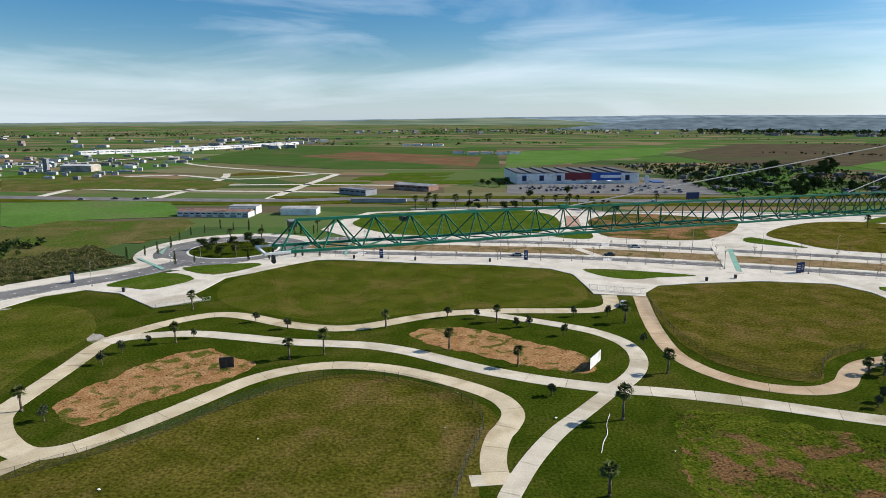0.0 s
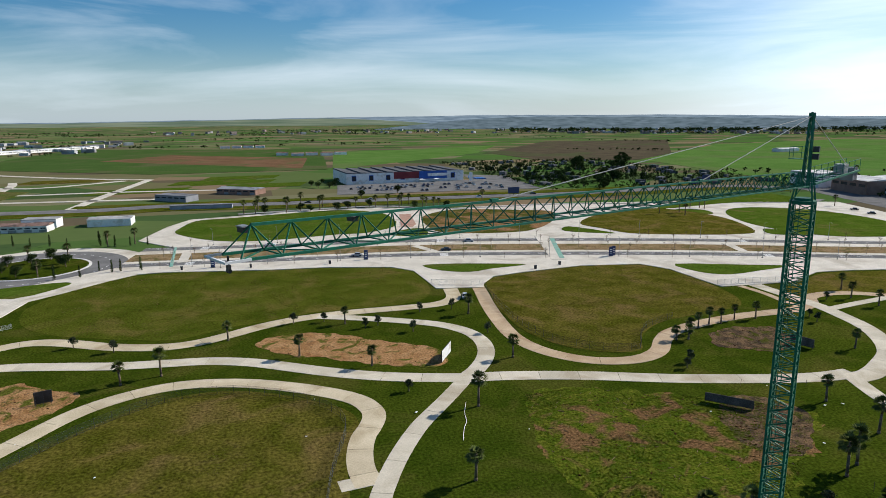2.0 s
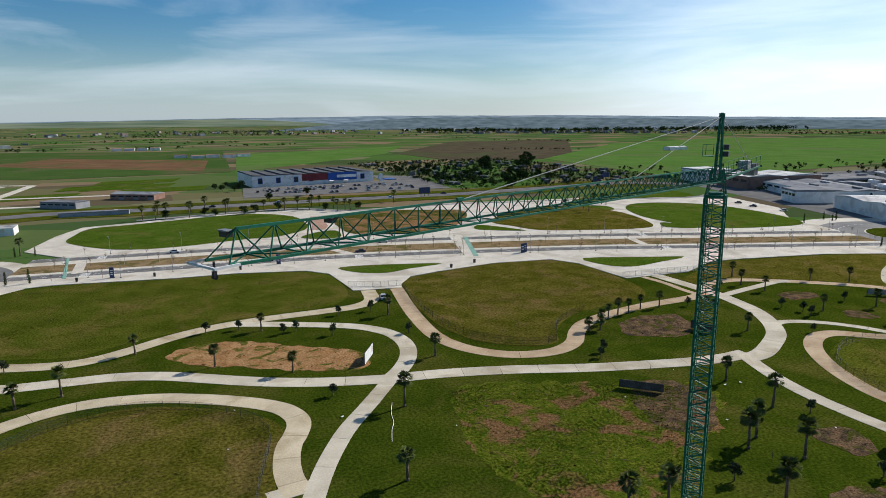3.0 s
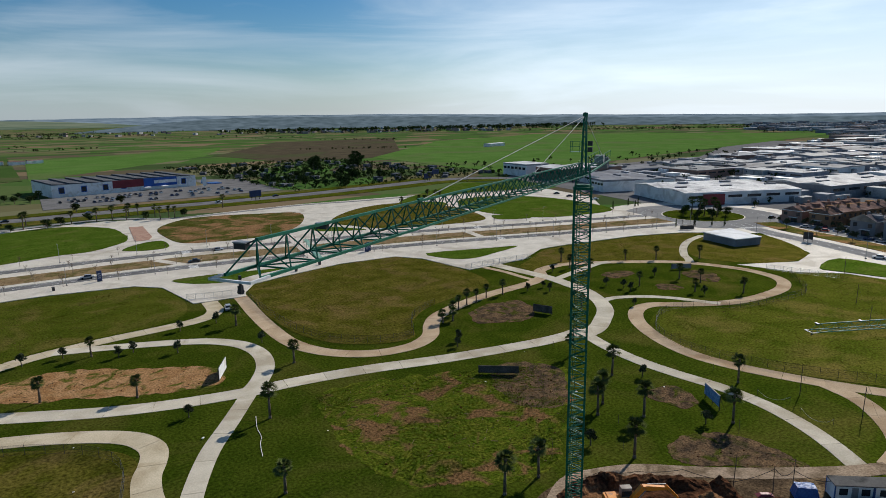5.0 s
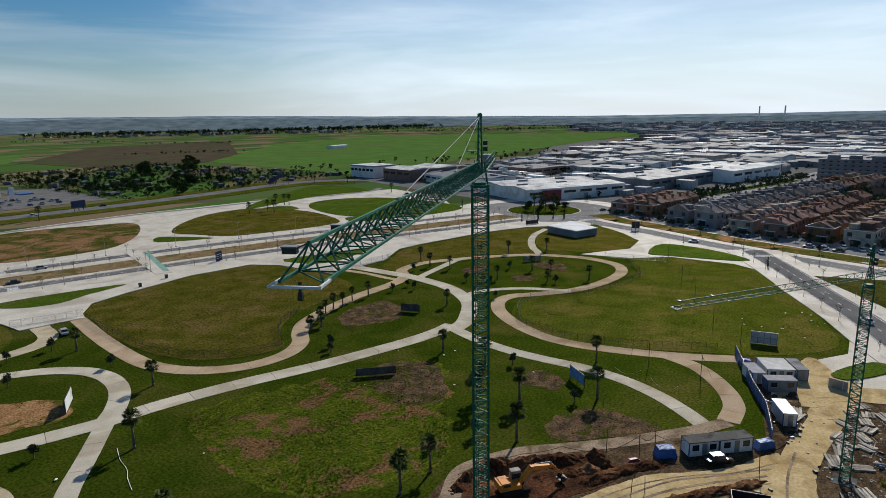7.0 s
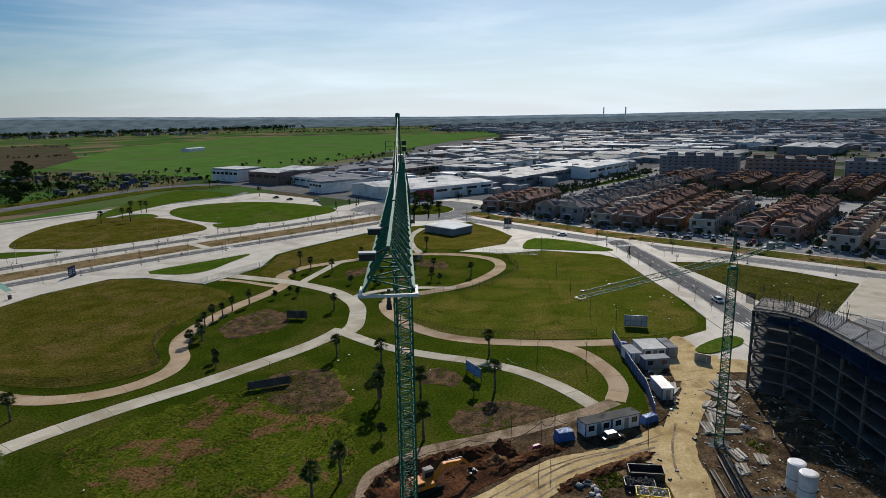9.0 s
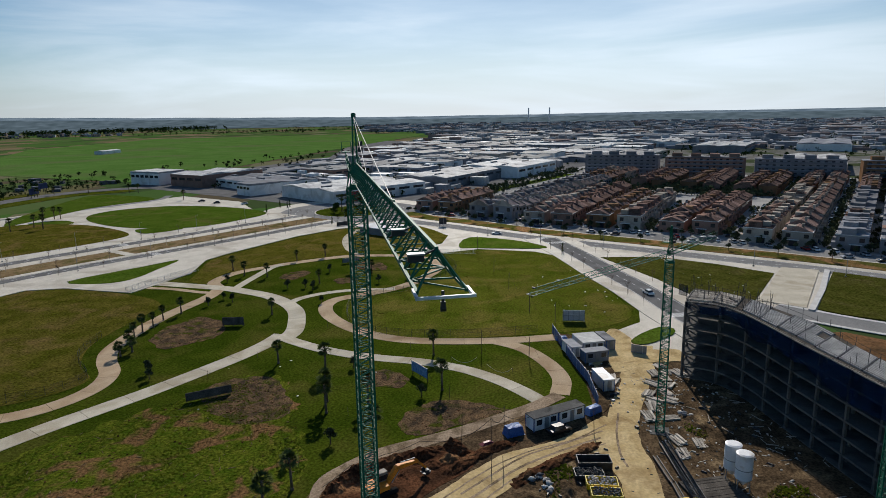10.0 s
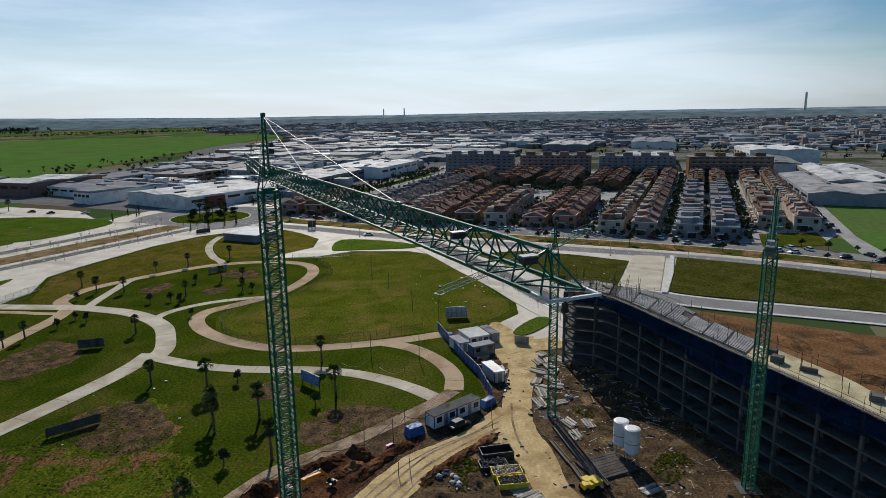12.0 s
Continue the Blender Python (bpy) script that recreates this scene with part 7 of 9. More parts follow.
def board(a, b, h, face, label, lift=0.3, name="hoarding", posts=3, back="dark_metal"):
    """A free-standing sign board on posts, with its printed face on the left of a to b."""
    t = bearing(a, b)
    L = math.hypot(b[0] - a[0], b[1] - a[1])
    e = root(name, ((a[0] + b[0]) / 2, (a[1] + b[1]) / 2, 0), label, "sign board", "sign boards", t)
    part("board_frame", box(B(), (0, 0, lift), (L, 0.12, h - lift)), M[back], e)
    part("board_face", box(B(), (0, 0.08, lift + 0.06), (L - 0.12, 0.03, h - lift - 0.12)), M[face], e)
    for k in range(posts):
        x = (k / (posts - 1) - 0.5) * (L - 0.4)
        part("post", box(B(), (x, -0.1, -0.2), (0.12, 0.12, h + 0.1)), M[back], e)
        part("brace", bar(B(), (x, -0.1, h * 0.8), (x, -1.1, 0), 0.04), M[back], e)
    return e


board(*[(35.9, 132.6), (32.2, 126.9)], 2.9, "white_metal", "white sign board standing edge-on in the grass")
board(*[(-47.5, 128.6), (-44.6, 129.4)], 2.6, "dark_metal", "dark back of a square sign board", lift=0.2)
board(*[(117.0, 110.3), (115.2, 115.5)], 2.4, "dark_deck", "weathered dark sign board on bare earth", back="dark_deck")
board(*[(80.8, 88.3), (74.8, 94.2)], 1.9, "dark_deck", "long weathered dark board over bare earth", back="dark_deck")
bb_ = [(95.8, 52.8), (99.3, 57.5)]
board(*bb_, 2.9, "sky_blue", "pale blue advertising board on posts", lift=0.7)
board(*[(192.0, 112.0), (186.3, 116.1)], 2.0, "grey_metal", "weathered grey sign board in the grass")
board(*[(258.1, 154.4), (263.4, 150.4)], 2.2, "grey_metal", "low grey sign board beside the paving")
board(*[(269.2, 105.5), (270.0, 102.0)], 4.2, "navy_sign", "dark advertising board beside the road", lift=1.2)
fr = [(142.0, 25.8), (140.9, 31.3)]
panel_ = board(*fr, 3.1, "sheet_white", "white framed sheet panel standing on the lawn", lift=0.2, posts=4, back="white_metal")
fl = math.hypot(fr[0][0] - fr[1][0], fr[0][1] - fr[1][1])
for k in range(5):
    part("grid_bar", box(B(), ((k / 4 - 0.5) * (fl - 0.3), 0.12, 0.3), (0.09, 0.05, 2.7)), M["grey_metal"], panel_)
for k in range(3):
    part("grid_bar", box(B(), (0, 0.125, 0.35 + k * 1.25), (fl - 0.3, 0.05, 0.09)), M["grey_metal"], panel_)
for pt in ([(-121.4, 202.8)], [(-22.7, 239.8)], [(33.0, 236.5)], [(125.4, 214.2)], [(127.1, 215.3)]):
    x, y = pt[0]
    e = root("street_banner", (x, y, 0.1), "tall navy banner panel beside the boulevard", "banner", "street banners", -20)
    part("panel", box(B(), (0, 0, 0.2), (1.5, 0.25, 3.6)), M["navy_sign"], e)
    part("base", box(B(), (0, 0, -0.1), (1.7, 0.5, 0.35)), M["raw_concrete"], e)
    for k in range(3):
        part("text_bar", box(B(), (0, -0.14, 1.2 + k * 0.7), (0.9, 0.02, 0.22)), M["white_metal"], e)


def litter_bin(x, y):
    e = root("litter_bin", (x, y, 0.15), "dark street litter bin on the promenade", "litter bin", "litter bins")
    part("body", box(B(), (0, 0, 0.05), (0.7, 0.7, 1.15), taper=1.1), M["dark_metal"], e)
    part("lid", box(B(), (0, 0, 1.2), (0.85, 0.85, 0.12)), M["dark_metal"], e)


for x, y in [(-99.0, 191.4), (-33.3, 239.4), (-9.4, 235.8), (18.9, 233.3), (99.9, 206.8), (88.7, 203.3)]:
    litter_bin(x, y)
lamp = root("street_lamp", (-20, 239, 0.15), "tall grey street lamp with a short arm", "street lamp", "street lamps")
part("pole", bar(B(), (0, 0, 0), (0, 0, 7.5), 0.09, 6, 0.05), M["grey_metal"], lamp)
part("arm", bar(B(), (0, 0, 7.4), (0, 1.2, 7.6), 0.035, 4), M["grey_metal"], lamp)
part("lamp_head", box(B(), (0, 1.35, 7.55), (0.28, 0.6, 0.12)), M["grey_metal"], lamp)
part("base", box(B(), (0, 0, -0.1), (0.5, 0.5, 0.35)), M["dark_metal"], lamp)
for line, turn in ((offset_line(KERB, -2.5), 0), (offset_line(KERB, 39), 180), (offset_line(EASTROAD, -7), 250), (offset_line(WESTROAD, -8), 40)):
    for q in even_line(line, 27)[1:]:
        copy_thing(lamp, pose(q.x, q.y, 0.1, 0, 0, turn - 15))
pole = root("timber_pole", (187.6, 60.0, 0), "slim timber pole with a thin stay", "pole", "poles")
part("shaft", bar(B(), (0, 0, -0.2), (0.1, 0, 5.6), 0.08, 6, 0.06), M["bark"], pole)
part("stay", bar(B(), (0.1, 0, 5.2), (2.4, -1.0, 0), 0.015, 3), M["dark_metal"], pole)
for x, y in [(167.5, 50.8), (146.7, 40.9), (221.9, 74.4), (113.5, 46.0), (112.1, 35.1), (139.1, 33.0)]:
    copy_thing(pole, pose(x, y, 0, 0, 0, 40 * math.sin(x)))
site_poles = [(73.9, 39.6, 5.2), (77.1, 35.4, 4.2), (79.3, 33.7, 5.0), (82.3, 19.1, 4.6), (67.9, 31.4, 2.6), (66.8, 33.0, 2.2)]
for x, y, h in site_poles:
    e = root("site_pole", (x, y, 0), "thin leaning timber pole beside the dug pit", "pole", "site poles", 50 * math.sin(x))
    part("shaft", bar(B(), (0, 0, -0.2), (0.25 * math.sin(y), 0.2, h), 0.07, 6, 0.05), M["bark"], e)
e = root("power_cable", (73.9, 39.6, 0), "dark slack cable hung on poles along the pit", "cable")
hang = [(56.0, 55.5, 0.5), (61.6, 53.6, 1.1), (66.0, 50.2, 0.9), (70.6, 45.6, 1.5), (73.9, 39.6, 0.9), (77.1, 35.4, 3.6), (79.3, 33.7, 3.3), (82.4, 29.0, 2.7)]
slack = []
for (x0, y0, z0), (x1, y1, z1) in zip(hang, hang[1:]):
    for k in range(6):
        u = k / 6
        slack.append((x0 + (x1 - x0) * u - 73.9, y0 + (y1 - y0) * u - 39.6, z0 + (z1 - z0) * u - 1.2 * u * (1 - u) * min(z0, z1) + 0.05))
part("cable", tube(B(), slack, 0.05), M["dark_metal"], e)
marquee = [(249.8, 139.7), (243.9, 123.0), (256.3, 118.7), (266.5, 136.3)]
e = root("marquee", (256.1, 130.2, 0), "low white flat-roofed pavilion", "pavilion")
ml = [Vector((x - 261.0, y - 134.0, 0)) for x, y in marquee]
part("wall", slab_mesh(B(), ml, -0.1, 3.0), M["wall_grey"], e)
part("roof", slab_mesh(B(), [q * 1.03 for q in ml], 3.0, 3.3), M["wall_white"], e)


# ---- vehicles and machines ----
def make_car(name, mat, label, category, size=(4.3, 1.75, 1.45), van=False):
    e = root(name, (0, 0, 0), label, category, "cars")
    L, W, H = size
    bm = B()
    prof = [(-L / 2, 0.3), (-L / 2, 0.75), (-L * 0.46, 0.85), (L * 0.28, 0.85), (L * 0.47, 0.72), (L / 2, 0.6), (L / 2, 0.3)]
    if van:
        prof = [(-L / 2, 0.3), (-L / 2, H), (L * 0.22, H), (L * 0.34, 1.05), (L * 0.48, 0.95), (L / 2, 0.7), (L / 2, 0.3)]
    a = [bm.verts.new((x, -W / 2, z)) for x, z in prof]
    b = [bm.verts.new((x, W / 2, z)) for x, z in prof]
    bm.faces.new(a)
    bm.faces.new(b[::-1])
    for k in range(len(prof)):
        j = (k + 1) % len(prof)
        bm.faces.new((a[j], a[k], b[k], b[j]))
    bmesh.ops.recalc_face_normals(bm, faces=bm.faces)
    part("body", bm, mat, e)
    if not van:
        bm = B()
        box(bm, (-L * 0.06, 0, 0.84), (L * 0.56, W * 0.9, H - 0.9), taper=0.76)
        part("cabin_glass", bm, M["glass_dark"], e)
        part("roof", box(B(), (-L * 0.06, 0, H - 0.06), (L * 0.43, W * 0.7, 0.05)), mat, e)
    else:
        part("cabin_glass", box(B(), (L * 0.27, 0, 1.1), (L * 0.14, W * 1.01, H * 0.3)), M["glass_dark"], e)
    wheel = None
    for sx in (-0.31, 0.32):
        for sy in (-1, 1):
            if wheel is None:
                o = part("wheel", bar(B(), (0, -0.1, 0), (0, 0.1, 0), 0.32, 10), M["rubber"], e)
                wheel = o.data
            else:
                o = shared("wheel", wheel, e)
            o.location = (sx * L, sy * (W / 2 - 0.08), 0.32)
    return e


CARS = [make_car("car", M["car_white"], "white hatchback car parked on asphalt", "car"), make_car("car", M["car_silver"], "silver saloon car parked on asphalt", "car"), make_car("car", M["car_black"], "black hatchback car parked on asphalt", "car"), make_car("car", M["car_blue"], "dark blue car parked on asphalt", "car"), make_car("car", M["car_red"], "red hatchback car parked on asphalt", "car"), make_car("van", M["car_white"], "white delivery van on the road", "van", (5.2, 1.95, 2.2), True)]
rc = random.Random(91)


def park(kind, x, y, turn, z=0.1):
    ob = CARS[kind]
    if not ob.get("used"):
        ob["used"] = 1
        ob.matrix_basis = pose(x, y, z, 0, 0, turn)
        return ob
    c = copy_thing(ob, pose(x, y, z, 0, 0, turn))
    return c


for kind, pt, turn in ((1, [(82.1, 259.8)], -16), (2, [(67.0, 243.9)], 165), (0, [(255.4, 74.2)], 110), (0, [(172.2, 10.1)], 28), (2, [(320.1, 269.3)], 125), (0, [(319.5, 248.4)], 125), (2, [(325.0, 284.4)], 125), (1, [(-242.6, 425.5)], 175), (2, [(-221.6, 429.1)], 175), (0, [(-201.6, 430.1)], 175), (2, [(-206.2, 427.5)], 175), (2, [(82.2, 24.9)], -45), (1, [(53.2, 175.5)], 75), (0, [(-30.0, 422.0)], 175), (2, [(24.0, 416.6)], 175), (1, [(66.0, 421.0)], -4), (0, [(140.0, 412.0)], -3), (2, [(182.0, 417.0)], 176), (1, [(30.6, 244.2)], 170), (0, [(-1.8, 276.6)], -10), (5, [(296.6, 67.5)], 107)):
    park(kind, *pt[0], turn)
pick = lambda: rc.choice((0, 0, 1, 1, 2, 3, 2, 4, 0))
for q in even_line(offset_line(EASTROAD, 24), 5.4)[3:]:
    if rc.random() < 0.42:
        park(pick(), q.x, q.y, 105 + rc.uniform(-3, 3))
for q in even_line(offset_line(EASTROAD, 31.5), 3.2)[5:]:
    if rc.random() < 0.34:
        park(pick(), q.x, q.y, 15 + rc.uniform(-3, 3))
far_cars = B()


def far_car(x, y, turn, z=0.05):
    """One of many small cars too far off to pick apart."""
    i = rc.choice((0, 0, 1, 1, 2, 3, 2))
    ca, sa = math.cos(radians(turn)), math.sin(radians(turn))
    box(far_cars, (x, y, z + 0.25), (4.2, 1.75, 0.65), turn, 0.98, i)
    box(far_cars, (x - 0.2 * ca, y - 0.2 * sa, z + 0.88), (2.4, 1.55, 0.55), turn, 0.78, 4)
    for sx in (-1.3, 1.35):
        for sy in (-0.75, 0.75):
            box(far_cars, (x + sx * ca - sy * sa, y + sx * sa + sy * ca, z), (0.6, 0.22, 0.5), turn, 0.8, 4)


for row, y in ((0, 500), (1, 488), (2, 474), (3, 462)):
    for k in range(34):
        x = 62 + k * 3.6
        if rc.random() < (0.62, 0.5, 0.35, 0.25)[row]:
            far_car(x, y + 0.02 * x, 90 + rc.uniform(-3, 3), 0.12)


def make_excavator(at, turn):
    e = root("excavator", (*at, 0.1), "orange tracked excavator with a cream cab working in the pit", "excavator", turn=turn)
    for s in (-1, 1):
        bm = B()
        box(bm, (0, s * 1.1, 0.12), (3.4, 0.55, 0.68))
        for x in (-1.7, 1.7):
            bar(bm, (x, s * 1.1 - 0.27, 0.46), (x, s * 1.1 + 0.27, 0.46), 0.36, 12)
        part("track", bm, M["rubber"], e)
    part("turntable", cylinder(B(), (0, 0, 0.78), 0.85, 0.25, 18), M["dark_metal"], e)
    bm = B()
    box(bm, (-0.7, 0, 1.0), (2.9, 2.5, 0.6), taper=0.98)
    box(bm, (-1.5, 0, 1.55), (1.5, 2.35, 0.55), taper=0.9)
    part("housing", bm, M["excavator"], e)
    part("counterweight", box(B(), (-2.3, 0, 1.0), (0.5, 2.45, 1.0), taper=0.92), M["excavator"], e)
    part("engine_grille", box(B(), (-1.5, -1.19, 1.6), (1.1, 0.06, 0.35)), M["dark_metal"], e)
    cab = part("cab", box(B(), (0.55, 0.75, 1.0), (1.5, 1.0, 1.85), taper=0.92), M["wall_pale"], e, "cream driver's cab")
    part("cab_window", box(B(), (0.58, 0.75, 1.75), (1.5, 1.03, 0.75), taper=0.95), M["glass_dark"], cab)
    part("cab_roof", box(B(), (0.55, 0.75, 2.85), (1.45, 0.98, 0.08)), M["wall_pale"], cab)
    bm = B()
    bar(bm, (0.9, -0.15, 1.35), (2.6, -0.15, 3.3), 0.36, 4, 0.48)
    bar(bm, (2.5, -0.15, 3.25), (6.0, -0.15, 3.0), 0.48, 4, 0.30)
    part("boom", bm, M["excavator"], e, "bent orange boom")
    part("stick", bar(B(), (5.7, -0.15, 3.35), (7.7, -0.15, 1.3), 0.32, 4, 0.2), M["excavator"], e)
    bm = B()
    for k in range(6):
        a0, a1 = radians(200 + k * 26), radians(200 + (k + 1) * 26)
        p, q = (7.6 + 0.55 * math.cos(a0), 0.85 + 0.55 * math.sin(a0)), (7.6 + 0.55 * math.cos(a1), 0.85 + 0.55 * math.sin(a1))
        box(bm, ((p[0] + q[0]) / 2, -0.15, (p[1] + q[1]) / 2), (0.32, 1.1, 0.09))
    for y in (-0.7, 0.4):
        box(bm, (7.6, y, 0.4), (0.8, 0.06, 0.75), taper=0.8)
    part("bucket", bm, M["dark_metal"], e, "worn steel bucket")
    for a, b in (((1.5, -0.45, 1.3), (2.9, -0.45, 2.9)), ((1.5, 0.15, 1.3), (2.9, 0.15, 2.9)), ((3.2, -0.15, 3.75), (5.8, -0.15, 3.6))):
        part("ram", bar(B(), a, b, 0.07, 8), M["grey_metal"], e)
    return e


make_excavator((57.6, 46.9), -36)


def make_silo(at, label):
    e = root("silo", (*at, 0.05), label, "silo", "silos")
    bm = B()
    cylinder(bm, (0, 0, 1.9), 1.15, 3.7, 22)
    cylinder(bm, (0, 0, 0.9), 0.25, 1.0, 22, 1.15)
    part("tank", bm, M["white_metal"], e, "white steel tank")
    part("lid", cylinder(B(), (0, 0, 5.6), 1.18, 0.12, 22, 0.9), M["white_metal"], e)
    for k in range(4):
        a = math.pi / 4 + k * math.pi / 2
        part("leg", bar(B(), (math.cos(a) * 1.2, math.sin(a) * 1.2, -0.1), (math.cos(a) * 1.05, math.sin(a) * 1.05, 2.4), 0.07, 6), M["grey_metal"], e)
    part("band", cylinder(B(), (0, 0, 3.3), 1.17, 0.12, 22), M["grey_metal"], e)
    return e


make_silo((75.0, -0.9), "tall white cement silo on steel legs")
make_silo((72.6, -2.1), "tall white cement silo on steel legs")


def rubble_skip(at, turn, size, mat, label, fill):
    e = root("skip", (*at, 0.08), label, "skip", "skips", turn)
    L, W, H = size
    for x, y, sx, sy in ((0, -W / 2, L, 0.1), (0, W / 2, L, 0.1), (-L / 2, 0, 0.1, W), (L / 2, 0, 0.1, W)):
        part("side", box(B(), (x, y, 0), (sx, sy, H)), mat, e)
    part("floor", box(B(), (0, 0, 0), (L - 0.1, W - 0.1, 0.12)), mat, e)
    if fill:
        bm = B()
        r = random.Random(int(at[0] * 10))
        for _ in range(160):
            s = r.uniform(0.12, 0.34)
            box(bm, (r.uniform(-.44, .44) * L, r.uniform(-.44, .44) * W, H * 0.55 + r.uniform(0, 0.55)), (s, s * 0.8, s * 0.6), r.uniform(0, 90), 0.7)
        tagged(part("rubble", bm, fill, e, "pale broken rubble"), kind="stuff")
    return e


rubble_skip((68.0, 17.0), 102, (4.4, 2.2, 0.9), M["yellow"], "yellow skip heaped with pale rubble", M["rubble"])
rubble_skip((65.4, 16.2), 102, (4.2, 2.1, 0.9), M["yellow"], "yellow skip with grey rubble", M["raw_concrete"])
rubble_skip((73.0, 18.5), 106, (5.0, 2.4, 1.3), M["dark_metal"], "dark empty steel skip", None)
rubble_skip((70.0, 19.0), 106, (4.2, 2.1, 0.8), M["dark_metal"], "dark skip with grey rubble", M["raw_concrete"])


def sack_pile(at, seed):
    e = root("sack_pile", (*at, 0.04), "crumpled pale sacks and sheeting thrown on the soil", "sacks", "sack piles", seed * 50)
    r = random.Random(seed)
    for k in range(7):
        bm = B()
        bmesh.ops.create_icosphere(bm, subdivisions=2, radius=0.5)
        for v in bm.verts:
            f = 0.8 + 0.5 * noise.noise(v.co * 2.2 + Vector((k * 3.1, seed, 0)))
            v.co = Vector((v.co.x * f * 1.3, v.co.y * f, max(-0.2, v.co.z * f * 0.6)))
        o = part("sack", bm, M["rubble"] if k % 3 else M["roof_grey"], e, smooth=True)
        o.location = (r.uniform(-1.1, 1.1), r.uniform(-0.8, 0.8), 0.15 + 0.25 * (k > 4))
        o.rotation_euler = (0, 0, r.uniform(0, 6))
    return e


sack_pile((65.6, 24.3), 1)
sack_pile((67.6, 26.0), 2)
sack_pile((107.6, 19.4), 3)
sack_pile((94.6, 4.2), 4)


def plank_stack(at, turn, n, L, label="loose stack of weathered planks and formwork boards"):
    e = root("plank_stack", (*at, 0.05), label, "plank stack", "plank stacks", turn)
    r = random.Random(int(at[0] * 17 + at[1] * 3))
    for k in range(n):
        part("plank", box(B(), (r.uniform(-.25, .25), (k % 4 - 1.5) * 0.5 + r.uniform(-.06, .06), 0.14 * (k // 4)), (L * r.uniform(0.8, 1.05), 0.42, 0.12), r.uniform(-5, 5)), M["timber"], e)
    return e


for k, (x, y) in enumerate([(116.4, 8.2), (111.8, 9.3), (106.6, 9.6), (113.2, 7.0), (101.5, 10.4), (113.4, 4.6), (109.6, 7.2), (98.9, 9.4), (96.0, 9.8), (106.6, 6.6), (103.2, 7.4), (91.9, 10.4), (99.6, 6.6), (108.0, 17.6), (105.6, 17.2)]):
    plank_stack((x, y), (35, 20, 60, 10, -15)[k % 5], 6 + (k * 5) % 7, 2.6 + (k % 3) * 0.6)
for k, (x, y) in enumerate([(63.7, 14.9), (62.2, 13.6), (80.5, 5.4), (84.5, 6.0), (92.4, 6.9), (65.3, -3.3), (84.5, 2.5)]):
    plank_stack((x, y), (-60, -55, 15, 30)[k % 4], 5 + (k * 3) % 5, 3.2)
rl = random.Random(77)
bm = B()
for _ in range(360):
    x, y = rl.uniform(60, 116), rl.uniform(-12, 18)
    if (x - 62) * 0.48 - 24 > y or y > 0.32 * x - 16.5:
        continue
    s = rl.uniform(0.08, 0.32)
    box(bm, (x, y, 0.03), (s * rl.uniform(1, 3), s, s * rl.uniform(0.2, 0.7)), rl.uniform(0, 180), 0.8)
tagged(link("site_debris", bm, M["rubble"]), "scattered pale rubble and offcuts on the site", "debris", kind="stuff")
bm = B()
for _ in range(200):
    x, y = rl.uniform(60, 112), rl.uniform(-14, 40)
    if (x - 62) * 0.48 - 24 > y or y > 62 - 0.55 * x:
        continue
    s = rl.uniform(0.2, 0.7)
    box(bm, (x, y, 0.02), (s * rl.uniform(1, 2.5), s * 0.5, s * rl.uniform(0.3, 0.7)), rl.uniform(0, 180), 0.6)
tagged(link("site_scrap", bm, M["dark_metal"]), "dark scrap and stacked steel on the site", "debris", kind="stuff")


def heap(at, rx, ry, h, turn, seed, label, mat="pit_soil"):
    bm = B()
    bmesh.ops.create_grid(bm, x_segments=26, y_segments=18, size=1.0)
    for v in bm.verts:
        r = min(1.0, math.hypot(v.co.x, v.co.y))
        z = h * (1 - r * r) ** 1.2 * (0.75 + 0.6 * noise.noise((v.co.x * 2.4 + seed, v.co.y * 2.4, seed)))
        z += 0.16 * h * noise.noise((v.co.x * 7, v.co.y * 7, seed)) * (1 - r)
        v.co = Vector((v.co.x * rx, v.co.y * ry, z - 0.15))
    ob = link("earth_mound", bm, M[mat])
    ob.matrix_basis = pose(*at, 0.04, 0, 0, turn)
    return tagged(ob, label, "earth mound", "earth mounds")


def earth_bank(line, h, w0, w1, seed, label, mat="pit_soil"):
    """A long uneven bank: w0 is the foot on its left, w1 on its right."""
    mid = even_line(curve_through(line, 6), 0.45)
    bm = B()
    rows = []
    for i, q in enumerate(mid):
        d = (mid[min(i + 1, len(mid) - 1)] - mid[max(i - 1, 0)]).normalized()
        n = Vector((-d.y, d.x, 0))
        end = min(1.0, 1.6 * math.sin(math.pi * (i + 0.3) / (len(mid) - 0.4)))
        row = []
        for k in range(11):
            u = k / 10.0
            off = w0 + (w1 - w0) * u
            top = math.sin(math.pi * min(1.0, u * 1.0)) ** 0.7
            z = h * top * end * (0.8 + 0.55 * noise.noise((q.x * 0.35, q.y * 0.35, seed))) + 0.35 * h * noise.noise((q.x * 1.1 + u * 2, q.y * 1.1, seed + u * 3)) * top
            p = q + n * (off + 0.5 * noise.noise((q.x * 0.8, q.y * 0.8, seed + k)))
            row.append(bm.verts.new((p.x, p.y, max(-0.1, z - 0.08))))
        rows.append(row)
    for a, b in zip(rows, rows[1:]):
        for k in range(10):
            bm.faces.new((a[k], b[k], b[k + 1], a[k + 1]))
    bmesh.ops.recalc_face_normals(bm, faces=bm.faces)
    return tagged(link("earth_bank", bm, M[mat]), label, "earth bank", "earth banks")


